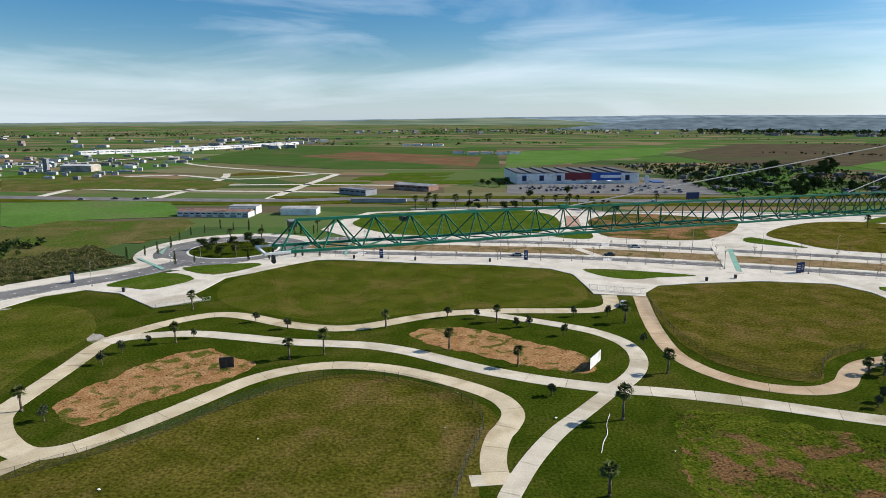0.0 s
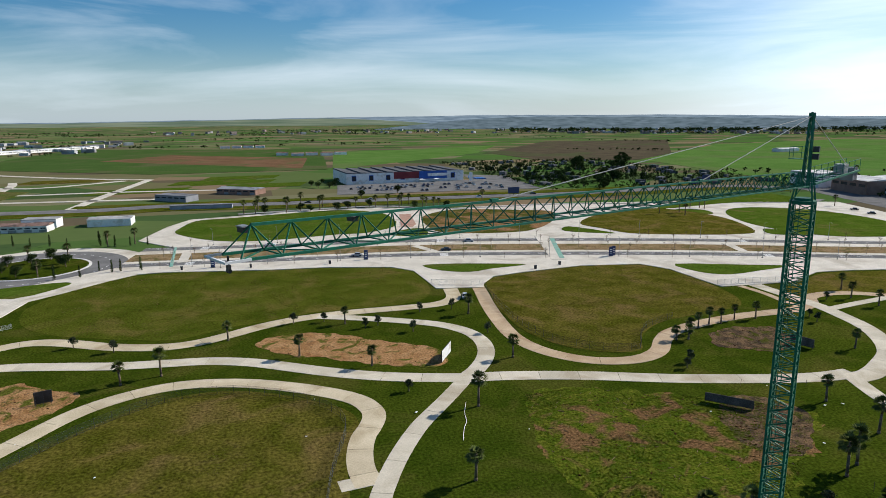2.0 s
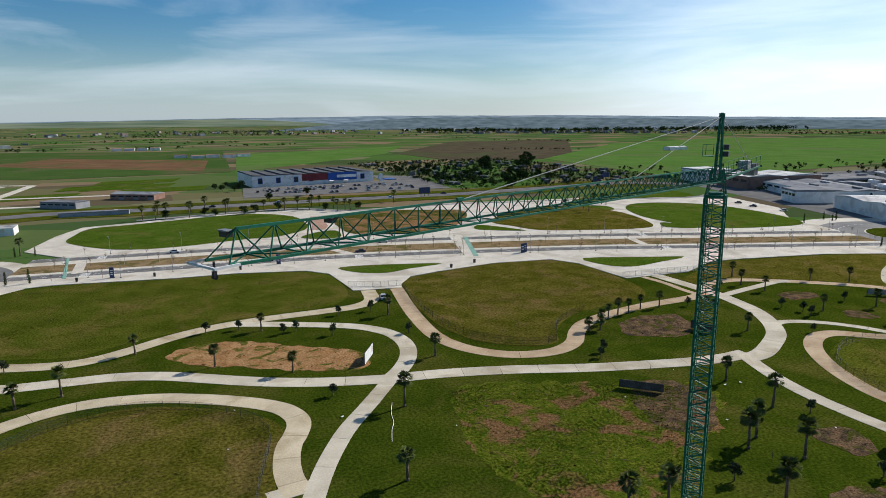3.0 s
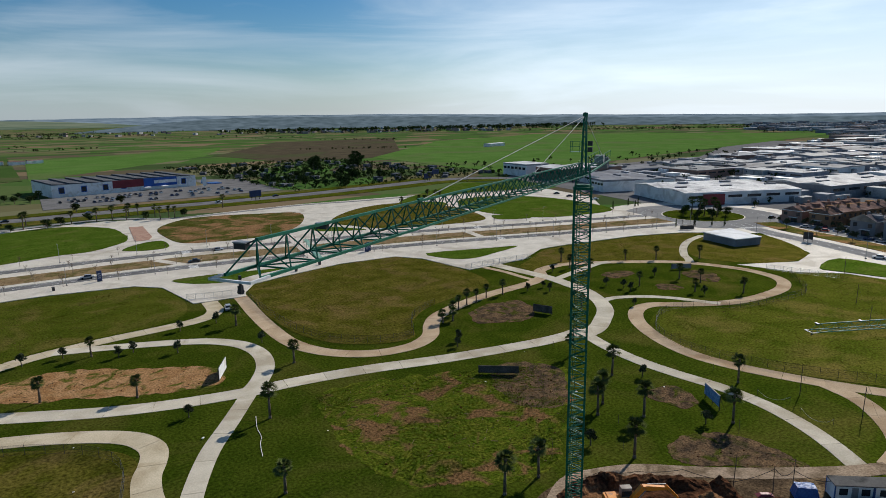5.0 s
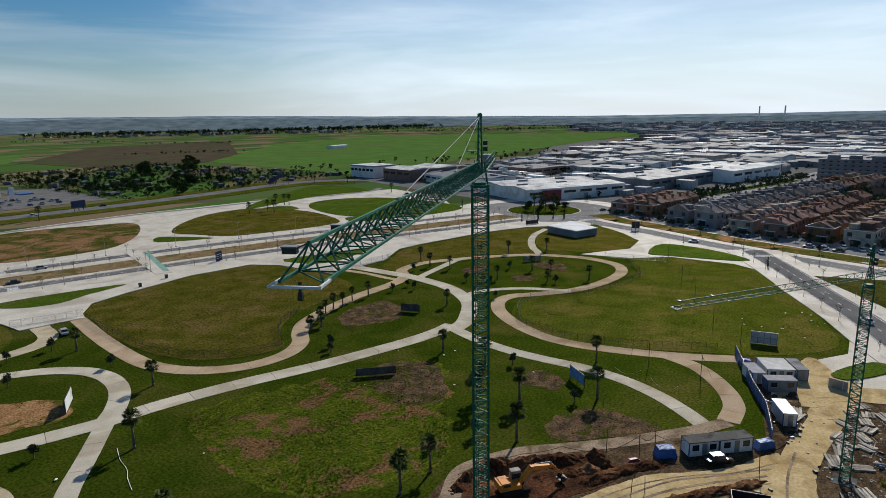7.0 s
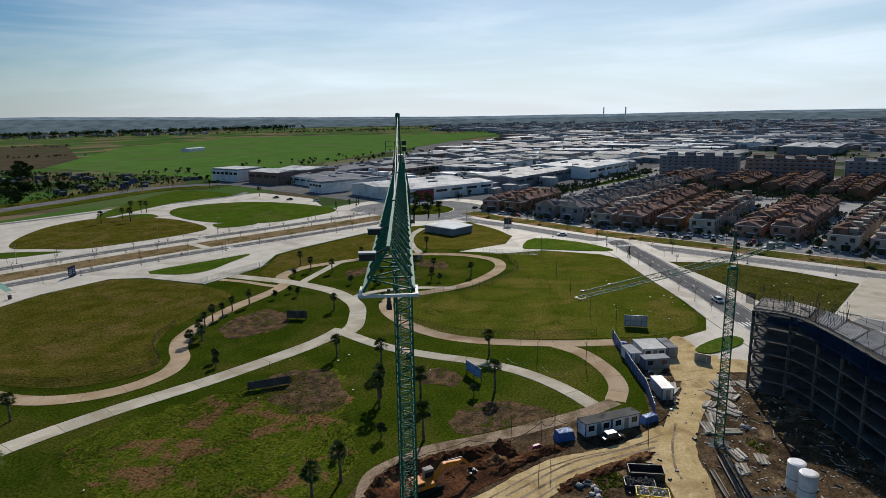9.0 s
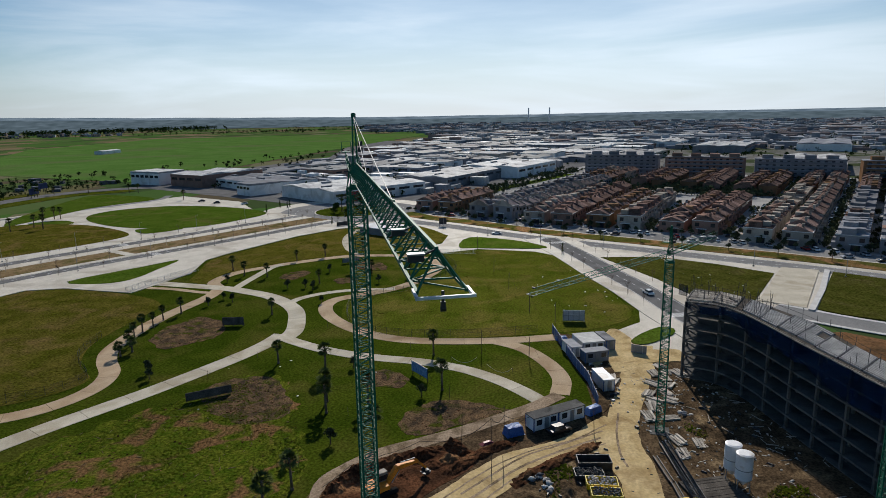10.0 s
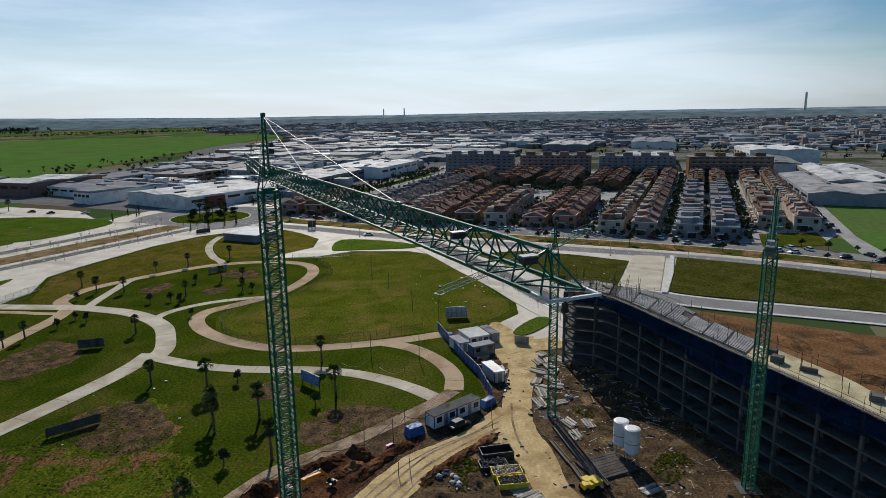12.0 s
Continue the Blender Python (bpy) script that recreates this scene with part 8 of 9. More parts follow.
earth_bank([(52.0, 54.6), (57.5, 54.6), (61.5, 52.8), (66.0, 49.0), (70.6, 44.6), (73.0, 42.2)], 1.7, -2.4, 0.7, 1.0, "steep dark bank of the freshly dug pit")
earth_bank([(73.6, 42.0), (72.2, 39.4), (71.0, 38.2)], 1.5, -1.4, 1.2, 2.0, "rounded earth shoulder at the end of the pit")
earth_bank([(80.6, 17.6), (75.0, 21.9), (69.2, 26.4), (63.8, 29.4)], 1.0, -1.4, 0.9, 3.0, "dark earth bank beside the sand track")
earth_bank([(77.8, 31.4), (74.0, 34.8), (69.4, 37.6), (63.6, 40.4)], 0.9, -0.9, 1.6, 4.0, "dark earth bank between pit and sand track")
for k, (pt, rx, ry, h, turn, mk) in enumerate((((66.6, 42.2), 2.6, 1.6, 0.9, -45, "pit_soil"), ((68.8, 40.4), 2.4, 1.5, 1.1, -30, "red_mud"), ((63.0, 45.4), 2.0, 1.4, 0.7, 10, "pit_soil"), ((61.4, 27.2), 4.0, 2.4, 1.1, 0, "site_dirt"), ((66.0, 21.6), 3.0, 1.6, 0.9, 20, "site_dirt"), ((92.0, 2.4), 4.0, 2.2, 0.8, 30, "site_dirt"), ((83.0, 0.6), 4.5, 2.0, 0.7, 30, "site_dirt"))):
    heap(pt, rx, ry, h, turn, k * 3.3 + 1, "mound of dark freshly dug earth", mk)
for k, (pt, rx, ry, h) in enumerate((([(124.6, -49.2)], 7, 4, 1.6), ([(128.4, -61.0)], 8, 4, 1.2), ([(105.6, -55.8)], 6, 4, 1.4))):
    heap(pt[0], rx, ry, h, 30 * k, k * 5.1 + 2, "mound of reddish earth behind the building", "red_mud")
barrier = root("mesh_barrier", (75.4, 35.8, 0.05), "fallen red mesh barrier on the soil", "barrier", turn=-40)
part("mesh", box(B(), (0, 0, 0), (2.4, 1.0, 0.3), taper=0.5), M["red_panel"], barrier)
dump = root("dumper", (64.7, 5.4, 0.08), "small yellow site dumper", "dumper", turn=-60)
part("body", box(B(), (0, 0, 0.5), (2.2, 1.3, 0.7)), M["yellow"], dump)
part("hopper", box(B(), (1.1, 0, 0.8), (1.1, 1.5, 0.7), taper=1.25), M["yellow"], dump)
part("canopy", box(B(), (-0.5, 0, 1.9), (1.2, 1.3, 0.12)), M["yellow"], dump)
for sx in (-0.8, 0.9):
    for sy in (-1, 1):
        part("wheel", bar(B(), (sx, sy * 0.7 - 0.12, 0.45), (sx, sy * 0.7 + 0.12, 0.45), 0.45, 12), M["rubber"], dump)
for sx in (-1.0, 0.0):
    part("canopy_post", bar(B(), (sx, 0.5, 1.1), (sx, 0.5, 1.95), 0.04), M["dark_metal"], dump)

# long dark beams, a boarded slab and offcuts beside the crane
for k, (a, b) in enumerate((([(82.6, 8.6)], [(64.9, 3.5)]), ([(83.2, 7.8)], [(65.6, 2.6)]), ([(77.9, 9.6)], [(71.4, 7.4)]), ([(71.2, 7.2)], [(65.4, 5.6)]))):
    e = root("steel_beam", ((a[0][0] + b[0][0]) / 2, (a[0][1] + b[0][1]) / 2, 0.05), "long dark steel beam lying on the soil", "beam", "beams", bearing(a[0], b[0]))
    L = math.hypot(a[0][0] - b[0][0], a[0][1] - b[0][1])
    for y in (-0.3, 0.3):
        part("flange", box(B(), (0, y, 0.02), (L, 0.12, 0.5)), M["dark_metal"], e)
    part("web", box(B(), (0, 0, 0.22), (L, 0.48, 0.1)), M["bark"], e)
yard = root("boarded_slab", (70.9, 1.9, 0.04), "low dark boarded slab beside the silos", "slab", turn=-62)
for k in range(9):
    part("board", box(B(), (0, (k - 4) * 0.62, 0), (7.5, 0.58, 0.35 + 0.03 * (k % 3))), M["dark_deck"], yard)
bm = B()
for _ in range(190):
    x, y = rl.uniform(58, 118), rl.uniform(-20, 16)
    if (x - 62) * 0.48 - 27 > y or y > 0.32 * x - 21:
        continue
    L = rl.uniform(0.4, 2.8)
    box(bm, (x, y, 0.04), (L, rl.uniform(0.05, 0.16), rl.uniform(0.04, 0.12)), rl.uniform(0, 180))
tagged(link("timber_offcuts", bm, M["timber"]), "scattered timber offcuts and laths on the soil", "debris", kind="stuff")
for k, (pts, mk) in enumerate((([(71.6, 25.6), (73.4, 23.2), (71.7, 21.3), (67.9, 21.4), (63.7, 22.5), (63.2, 24.7)], "weeds"), ([(91.7, 5.3), (90.7, 3.0), (88.0, 1.0), (86.2, 2.0), (88.3, 4.4)], "weeds"), ([(74.6, -6.8), (76.0, -10.3), (72.3, -11.3), (66.9, -7.6), (67.9, -4.8), (71.2, -4.7)], "weeds"))):
    grass_tufts("grass_tufts", pts, 7.0, 0.3, 0.8, M["leafy_weed"], "green weed clumps on the site", 220 + k)

bm, bm2 = B(), B()
for k in range(90):
    (x, y), = [(103.7, 18.5)]
    u, v = rl.gauss(0, 5.0), rl.gauss(0, 1.3)
    s = rl.uniform(0.12, 0.5)
    box(bm if k % 4 else bm2, (x + u * 0.9 - v * 0.3, y + u * 0.33 + v * 0.9, 0.1), (s * rl.uniform(1, 2), s, s * rl.uniform(0.3, 0.9)), rl.uniform(0, 180), 0.8)
tagged(link("yard_scrap", bm, M["dark_metal"]), "dark scrap and tools beside the site cabins", "debris", kind="stuff")
tagged(link("yard_rubble", bm2, M["white_metal"]), "white sacks and sheets beside the site cabins", "debris", kind="stuff")
# a pale hose on the grass, and slack tape between thin stakes
e = root("garden_hose", (28.5, 99.2, 0), "pale garden hose lying on mown grass", "hose")
part("hose", tube(B(), [(q.x - 28.5, q.y - 99.2, 0.08) for q in curve_through([(31.3, 106.8), (29.7, 102.7), (28.9, 99.2), (27.6, 96.5), (26.3, 92.8)], 6)], 0.06), M["kerb"], e)
for pts in ([(107.8, 51.4), (106.9, 49.1), (107.6, 47.2), (109.1, 46.0)], [(105.9, 43.0), (104.1, 40.5), (104.2, 38.5), (105.4, 37.4)]):
    x0, y0 = pts[0]
    e = root("barrier_tape", (x0, y0, 0), "slack pale tape between thin stakes on the grass", "barrier tape", "barrier tapes")
    line = curve_through(pts, 5)
    n = len(line) - 1
    part("tape", tube(B(), [(q.x - x0, q.y - y0, 0.95 - 2.4 * (k / n) * (1 - k / n)) for k, q in enumerate(line)], 0.035), M["kerb"], e)
    for q in (line[0], line[-1]):
        part("stake", bar(B(), (q.x - x0, q.y - y0, -0.1), (q.x - x0, q.y - y0, 1.1), 0.03, 5), M["bark"], e)
for x, y, h in ((90.1, 46.5, 2.6), (78.2, 62.0, 1.6), (71.2, 56.1, 1.4), (60.1, 61.6, 3.2), (101.8, 52.0, 1.8), (112.4, 62.6, 1.6), (121.2, 88.4, 1.5), (98.6, 94.2, 1.4), (86.4, 98.2, 1.4)):
    e = root("grass_stake", (x, y, 0), "thin wooden stake standing in the grass", "stake", "stakes", 40 * math.sin(x))
    part("shaft", bar(B(), (0, 0, -0.1), (0.06, 0.05, h), 0.035, 5), M["bark"], e)
# clods, stones and straw on the bare patches
def inside(x, y, loop):
    hit = False
    for (x1, y1), (x2, y2) in zip(loop, loop[1:] + loop[:1]):
        if (y1 > y) != (y2 > y) and x < (x2 - x1) * (y - y1) / (y2 - y1) + x1:
            hit = not hit
    return hit


clod, straw = B(), B()
for loop, n in (([(81.4, 94.6), (89.7, 87.6), (86, 80), (76.3, 72.8), (71.1, 78), (72.5, 86.7)], 240), ([(101.0, 125.6), (108.8, 128.8), (114.6, 128.2), (120.6, 126.2), (118.0, 118.6), (107.5, 112.2), (97.5, 119.2)], 170), ([(75.6, 51.1), (81.9, 52.2), (87.8, 48.8), (89.4, 44.4), (87.9, 34.4), (80.6, 40.6)], 130), ([(94.2, 66.3), (99.7, 63), (96.5, 57.5), (91.4, 63.3)], 50), ([(-72.6, 111.5), (-61.6, 136.4), (-54.1, 140.7), (-40.7, 131.2), (-50.4, 117.8), (-63.2, 102.4)], 420), ([(-7.2, 150), (8.3, 155.2), (28.8, 140.9), (34.2, 135), (31.7, 125.7), (0.6, 141.6)], 360), ([(43.4, 106.6), (62.9, 103.3), (91.3, 85.7), (61.7, 61.3), (47.2, 63.6), (37.5, 80.9)], 500)):
    xs, ys = [q[0] for q in loop], [q[1] for q in loop]
    for k in range(n):
        x, y = rl.uniform(min(xs), max(xs)), rl.uniform(min(ys), max(ys))
        if not inside(x, y, loop):
            continue
        if k % 3:
            w = rl.uniform(0.08, 0.30)
            box(clod, (x, y, 0.0), (w * rl.uniform(1, 1.8), w, w * rl.uniform(0.3, 0.7)), rl.uniform(0, 180), 0.55)
        else:
            box(straw, (x, y, 0.02), (rl.uniform(0.3, 1.3), rl.uniform(0.04, 0.12), 0.08), rl.uniform(0, 180), 0.9)
tagged(link("soil_clods", clod, M["pit_soil"]), "brown clods and stones on the bare earth", "clods", kind="stuff")
tagged(link("dry_straw", straw, M["dead_leaf"]), "dry straw and stalks on the bare earth", "straw", kind="stuff")
# scraps of litter on the rough grass
bm = B()
for a, b, n in (((150, 205), (-20, 45), 40), ((-50, 5), (60, 118), 7), ((20, 100), (60, 110), 8), ((215, 245), (-70, 20), 26)):
    for _ in range(n):
        s = rl.uniform(0.12, 0.34)
        box(bm, (rl.uniform(*a), rl.uniform(*b), 0.2), (s * 1.6, s, 0.06), rl.uniform(0, 180))
tagged(link("litter", bm, M["white_paint"]), "pale scraps of litter scattered on the grass", "litter", kind="stuff")

# wheel ruts pressed into the sand
RUTS = ([(87.0, 17.4), (80.4, 22.2), (74.9, 28.4), (68.3, 33.4), (58.5, 38.3)], [(84.6, 17.9), (77.9, 24.3), (72.3, 29.6), (60.5, 36.0)], [(82.2, 18.0), (75.8, 24.2), (69.0, 29.6), (59.8, 34.4)], [(80.4, 17.2), (74.3, 23.7), (67.5, 28.9), (58.8, 33.0)], [(92.0, 15.6), (85.2, 15.6), (78.7, 14.9), (74.2, 13.6)])
for k, pts in enumerate(RUTS):
    line = curve_through(pts, 8)
    w = 0.14 + 0.05 * (k % 3)
    edge = [q + Vector((0, 0.12 * noise.noise((q.x, q.y, k)), 0)) for q in line]
    tagged(link("wheel_rut", slab_mesh(B(), offset_line(edge, -w) + offset_line(edge, w)[::-1], 0.05, 0.112), M["site_track"]), "darker wheel rut in the sandy road", "rut", kind="structure")

# ---- store, warehouses, houses, distance ----
def shed(name, at, turn, L, W, h, wall, roof, label, category, group="", pitch=0.0, windows=0, band=None, overhang=0.3, ribs=0):
    e = root(name, (*at, 0), label, category, group, turn)
    part("wall", box(B(), (0, 0, -0.3), (L, W, h + 0.3)), M[wall], e)
    bm = B()
    if pitch:
        n = max(1, int(round(W / 26.0)))
        for k in range(n):
            y0, y1 = -W / 2 + W * k / n, -W / 2 + W * (k + 1) / n
            ym = (y0 + y1) / 2
            x0, x1 = -L / 2 - overhang, L / 2 + overhang
            v = [bm.verts.new(c) for c in ((x0, y0, h), (x1, y0, h), (x0, ym, h + pitch), (x1, ym, h + pitch), (x0, y1, h), (x1, y1, h))]
            bm.faces.new((v[0], v[1], v[3], v[2]))
            bm.faces.new((v[2], v[3], v[5], v[4]))
            bm.faces.new((v[0], v[2], v[4]))
            bm.faces.new((v[1], v[5], v[3]))
            bm.faces.new((v[0], v[4], v[5], v[1]))
    else:
        box(bm, (0, 0, h), (L + overhang, W + overhang, 0.35))
    part("roof", bm, M[roof], e)
    for k in range(ribs):
        x = (k + 0.5) / ribs * L - L / 2
        part("roof_vent", box(B(), (x, W * (0.18 if k % 2 else -0.2), h + 0.2 + (pitch * 0.6)), (L / ribs * 0.45, 2.2, 0.9)), M["roof_grey"], e)
    for k in range(windows):
        x = (k + 0.5) / windows * L - L / 2
        for s in (-1, 1):
            part("window", box(B(), (x, s * (W / 2 + 0.04), h * 0.55), (L / windows * 0.72, 0.1, h * 0.2)), M["glass_dark"], e)
            if k % 2 and s < 0 and windows >= 5:
                part("loading_door", box(B(), (x, s * (W / 2 + 0.03), 0), (3.6, 0.1, min(3.6, h * 0.42))), M["grey_metal"], e)
    if band:
        part("band", box(B(), (0, 0, h - 0.9), (L + 0.12, W + 0.12, 0.9)), M[band], e)
    return e


# sports store with coloured sign panels
store = root("store", (113.5, 561.0, 0), "long pale store with a red and blue sign front", "store", turn=4.5)
store.scale = (0.92, 1.0, 1.0)
part("wall", box(B(), (0, 0, -0.2), (114, 58, 9.0)), M["white_metal"], store)
for k in range(9):
    x = -50.5 + k * 12.6
    bm = B()
    v = [bm.verts.new(c) for c in ((x - 6.2, -29, 8.9), (x + 6.2, -29, 8.9), (x + 6.2, 29, 8.9), (x - 6.2, 29, 8.9), (x - 6.2, -29, 9.9), (x - 6.2, 29, 9.9))]
    for f in ((0, 1, 4), (2, 3, 5), (1, 2, 5, 4), (0, 4, 5, 3), (0, 3, 2, 1)):
        bm.faces.new([v[i] for i in f])
    part("roof_saw", bm, M["dark_roof"], store, "grey saw-tooth roof")
part("sign_red", box(B(), (1.0, -29.15, 3.4), (27, 0.35, 5.6)), M["red_panel"], store, "dark red facade panel")
part("sign_blue", box(B(), (26, -29.3, 2.6), (28, 0.5, 6.6)), M["sign_blue"], store, "blue facade panel")
part("sign_bar", box(B(), (30, -29.65, 4.8), (19, 0.2, 2.4)), M["white_metal"], store, "white bar standing for lettering")
for x in (-50, -34, -18, -4, 46):
    w = part("window", box(B(), (x, -29.1, 2.6), (4.2, 0.25, 4.6)), M["sign_blue"], store, "blue framed shop window")
    part("pane", box(B(), (x, -29.25, 3.0), (3.2, 0.1, 3.6)), M["glass_dark"], w)
for x in (-8, 6):
    part("entrance_canopy", box(B(), (x + 22, -31.5, 2.4), (5.5, 4.5, 0.5), taper=0.5), M["white_metal"], store)
plate("car_park", [(47.8, 457.5), (204.5, 451.8), (218.1, 565.1), (183.6, 596.2), (176.8, 536.7), (55.5, 524.5)], 0.09, M["asphalt"], "asphalt car park in front of the store", "car park", smooth=0)
pool = root("pool_display", (186, 545, 0.1), "bright blue display pools beside the store", "pool display")
part("pool", box(B(), (0, 0, 0), (9, 12, 0.8)), M["blue_tarp"], pool)
part("slide", box(B(), (-6, 8, 0), (4, 3, 3.2), taper=0.6), M["sky_blue"], pool)
tot = root("totem_sign", (172.7, 529.4, 0), "white totem sign beside the car park", "totem sign")
part("pylon", box(B(), (0, 0, -0.2), (3.0, 0.8, 7.5)), M["white_metal"], tot)
for x, y in [(164.5, 410.1)] + [(354.0, 450.7), (323.0, 423.3)]:
    e = root("roadside_billboard", (x, y, 0), "large dark roadside billboard on legs", "billboard", "roadside billboards", 10)
    part("panel", box(B(), (0, 0, 2.2), (9, 0.4, 4.2)), M["navy_sign"], e)
    for s in (-3, 0, 3):
        part("leg", box(B(), (s, 0, -0.2), (0.3, 0.3, 2.6)), M["dark_metal"], e)

# trading estate: the front row by its real places, the rest in lots
LOCAL = Matrix.Translation((322.0, 144.5, 0)) @ Matrix.Rotation(math.atan2(-0.22, 0.975), 4, "Z")
shed("warehouse", (378.9, 201.3), -28, 77, 60, 7.6, "wall_white", "roof_light", "large white warehouse with a pale sheet roof", "warehouse", "warehouses", 1.3, 6, ribs=5)
rd = root("shop_front", (346.2, 184.1, 0), "red shop front panel on the white warehouse", "shop front", turn=-28)
part("panel", box(B(), (0, -0.2, 0.2), (14, 0.6, 6.4)), M["red_panel"], rd)
shed("warehouse", (413.3, 294.7), 63, 78, 46, 6.4, "wall_white", "roof_grey", "white warehouse with a grey roof", "warehouse", "warehouses", 1.2, 7, ribs=4)
shed("warehouse", (429.4, 348.5), 76, 38, 62, 9.6, "brick", "roof_light", "red brick warehouse with a pale roof", "warehouse", "warehouses", 1.5, 4)
shed("office_building", (421.1, 401.9), 80, 34, 26, 10.5, "wall_white", "roof_light", "white office block with window bands", "office building", "", 0, 6, "wall_grey", 0.2)
shed("office_building", (370.8, 271.6), 63, 18, 24, 8.0, "wall_white", "roof_grey", "white corner office with dark windows", "office building", "", 0, 4, "wall_grey", 0.2)
shed("warehouse", (469.8, 158.0), -14, 92, 44, 8.0, "wall_grey", "roof_light", "long grey warehouse with a pale roof", "warehouse", "warehouses", 1.4, 6, ribs=4)
shed("warehouse", (549.9, 128.1), -14, 84, 56, 9.0, "wall_white", "roof_light", "wide warehouse with a pale sandy roof", "warehouse", "warehouses", 1.4, 5, ribs=4)
rw = random.Random(101)
taken = [(386, 208, 52), (415, 300, 48), (428, 352, 40), (416, 402, 24), (490, 168, 50), (586, 140, 52)]
WALLS, ROOFS = ("wall_white", "wall_slate", "wall_grey", "wall_pale", "wall_slate", "brick"), ("roof_light", "roof_light", "roof_grey", "roof_grey", "roof_light", "roof_grey", "roof_grey")
count = 0
for j in range(12):
    for i in range(20):
        u, v = 62 + i * 66 + rw.uniform(-6, 6) + (j % 2) * 22, 20 + j * 53 + rw.uniform(-5, 5)
        if v > 190 + 0.33 * u or (i > 10 and rw.random() < 0.25):
            continue
        p = LOCAL @ Vector((u, v, 0))
        if any(math.hypot(p.x - a, p.y - b) < r + 22 for a, b, r in taken):
            continue
        L, W, h = rw.uniform(40, 60), rw.uniform(28, 42), rw.uniform(4.5, 7.5)
        wl_, rf_ = rw.choice(WALLS), rw.choice(ROOFS)
        shed("warehouse", (p.x, p.y), -12.7 + rw.choice((0, 0, 90)) + rw.uniform(-2, 2), L if True else W, W, h, wl_, rf_, {"roof_light": "pale-roofed warehouse of the trading estate", "roof_grey": "grey-roofed warehouse of the trading estate"}[rf_], "warehouse", "warehouses", rw.choice((0, 1.0, 1.6)), 4 if u < 330 else 0, None, 0.3, 3 if u < 380 else 0)
        count += 1
# sheds south of the houses and beyond the flats
for at, t, L, W, h, wl_, rf_ in (((395.5, -195.9), -16, 120, 52, 6.6, "wall_slate", "roof_light"), ((448.4, -227.2), -16, 130, 44, 8.0, "wall_pale", "roof_light"), ((568.4, -212.3), -16, 110, 60, 9.0, "wall_white", "roof_light"), ((643.2, -260.4), -10, 80, 60, 14, "wall_white", "roof_light"), ((632.3, -134.6), -14, 120, 50, 8, "wall_pale", "roof_light"), ((626.4, -36.9), -14, 110, 40, 7, "wall_white", "roof_light"), ((735.3, 22.9), -14, 130, 46, 7, "wall_pale", "roof_light"), ((900, -90), -14, 120, 60, 9, "wall_grey", "roof_light"), ((960, -220), -14, 150, 60, 9, "wall_white", "roof_grey"), ((1050, -30), -14, 140, 50, 8, "wall_white", "roof_light")):
    shed("warehouse", at, t, L, W, h, wl_, rf_, "long warehouse with a pale ridged roof" if rf_ == "roof_light" else "long warehouse with a grey roof", "warehouse", "warehouses", 1.6, 5, None, 0.4, 4)
plate("ground_estate", [(327.4, 220.5), (313.8, 134.7), (583.8, 62.9), (1150, -80), (1250, 600), (743.3, 408.0), (436.1, 425.7), (390.4, 395.7)], -0.02, M["asphalt"], "paved yards and streets of the trading estate", "yard", z0=-0.5, smooth=0)
plate("ground_town", [(583.8, 62.9), (1150, -80), (2300, 330), (3300, 500), (3500, -900), (2300, -1900), (1100, -1250), (439.0, -331.5), (320.7, -211.9), (526.9, -198.6)], -0.05, M["urban"], "streets, yards and gardens of the spreading town", "town ground", z0=-0.8, smooth=0)
plate("ground_houses", [(313.5, 130.7), (583.6, 61.1), (526.9, -198.6), (264.6, -132.4), (234.6, -107.3), (258.8, 0.0), (292.0, 66.2)], 0.0, M["street"], "pale streets between the rows of houses", "street", z0=-0.5, smooth=0)
plate("street_houses_south", [(470.8, -195.5), (477.1, -206.7), (348.0, -175.8), (255.3, -145.0), (216.8, -134.7), (214.6, -114.4), (265.0, -129.0), (355.0, -157.2)], 0.03, M["street"], "pale street beside a green field", "street", z0=-0.5, smooth=0)
plate("lawn_houses_corner", [(259.3, -94.8), (261.5, -119.7), (235.1, -112.9), (232.2, -85.6)], 0.08, M["meadow_green"], "small grass plot before the houses", "lawn", smooth=0)


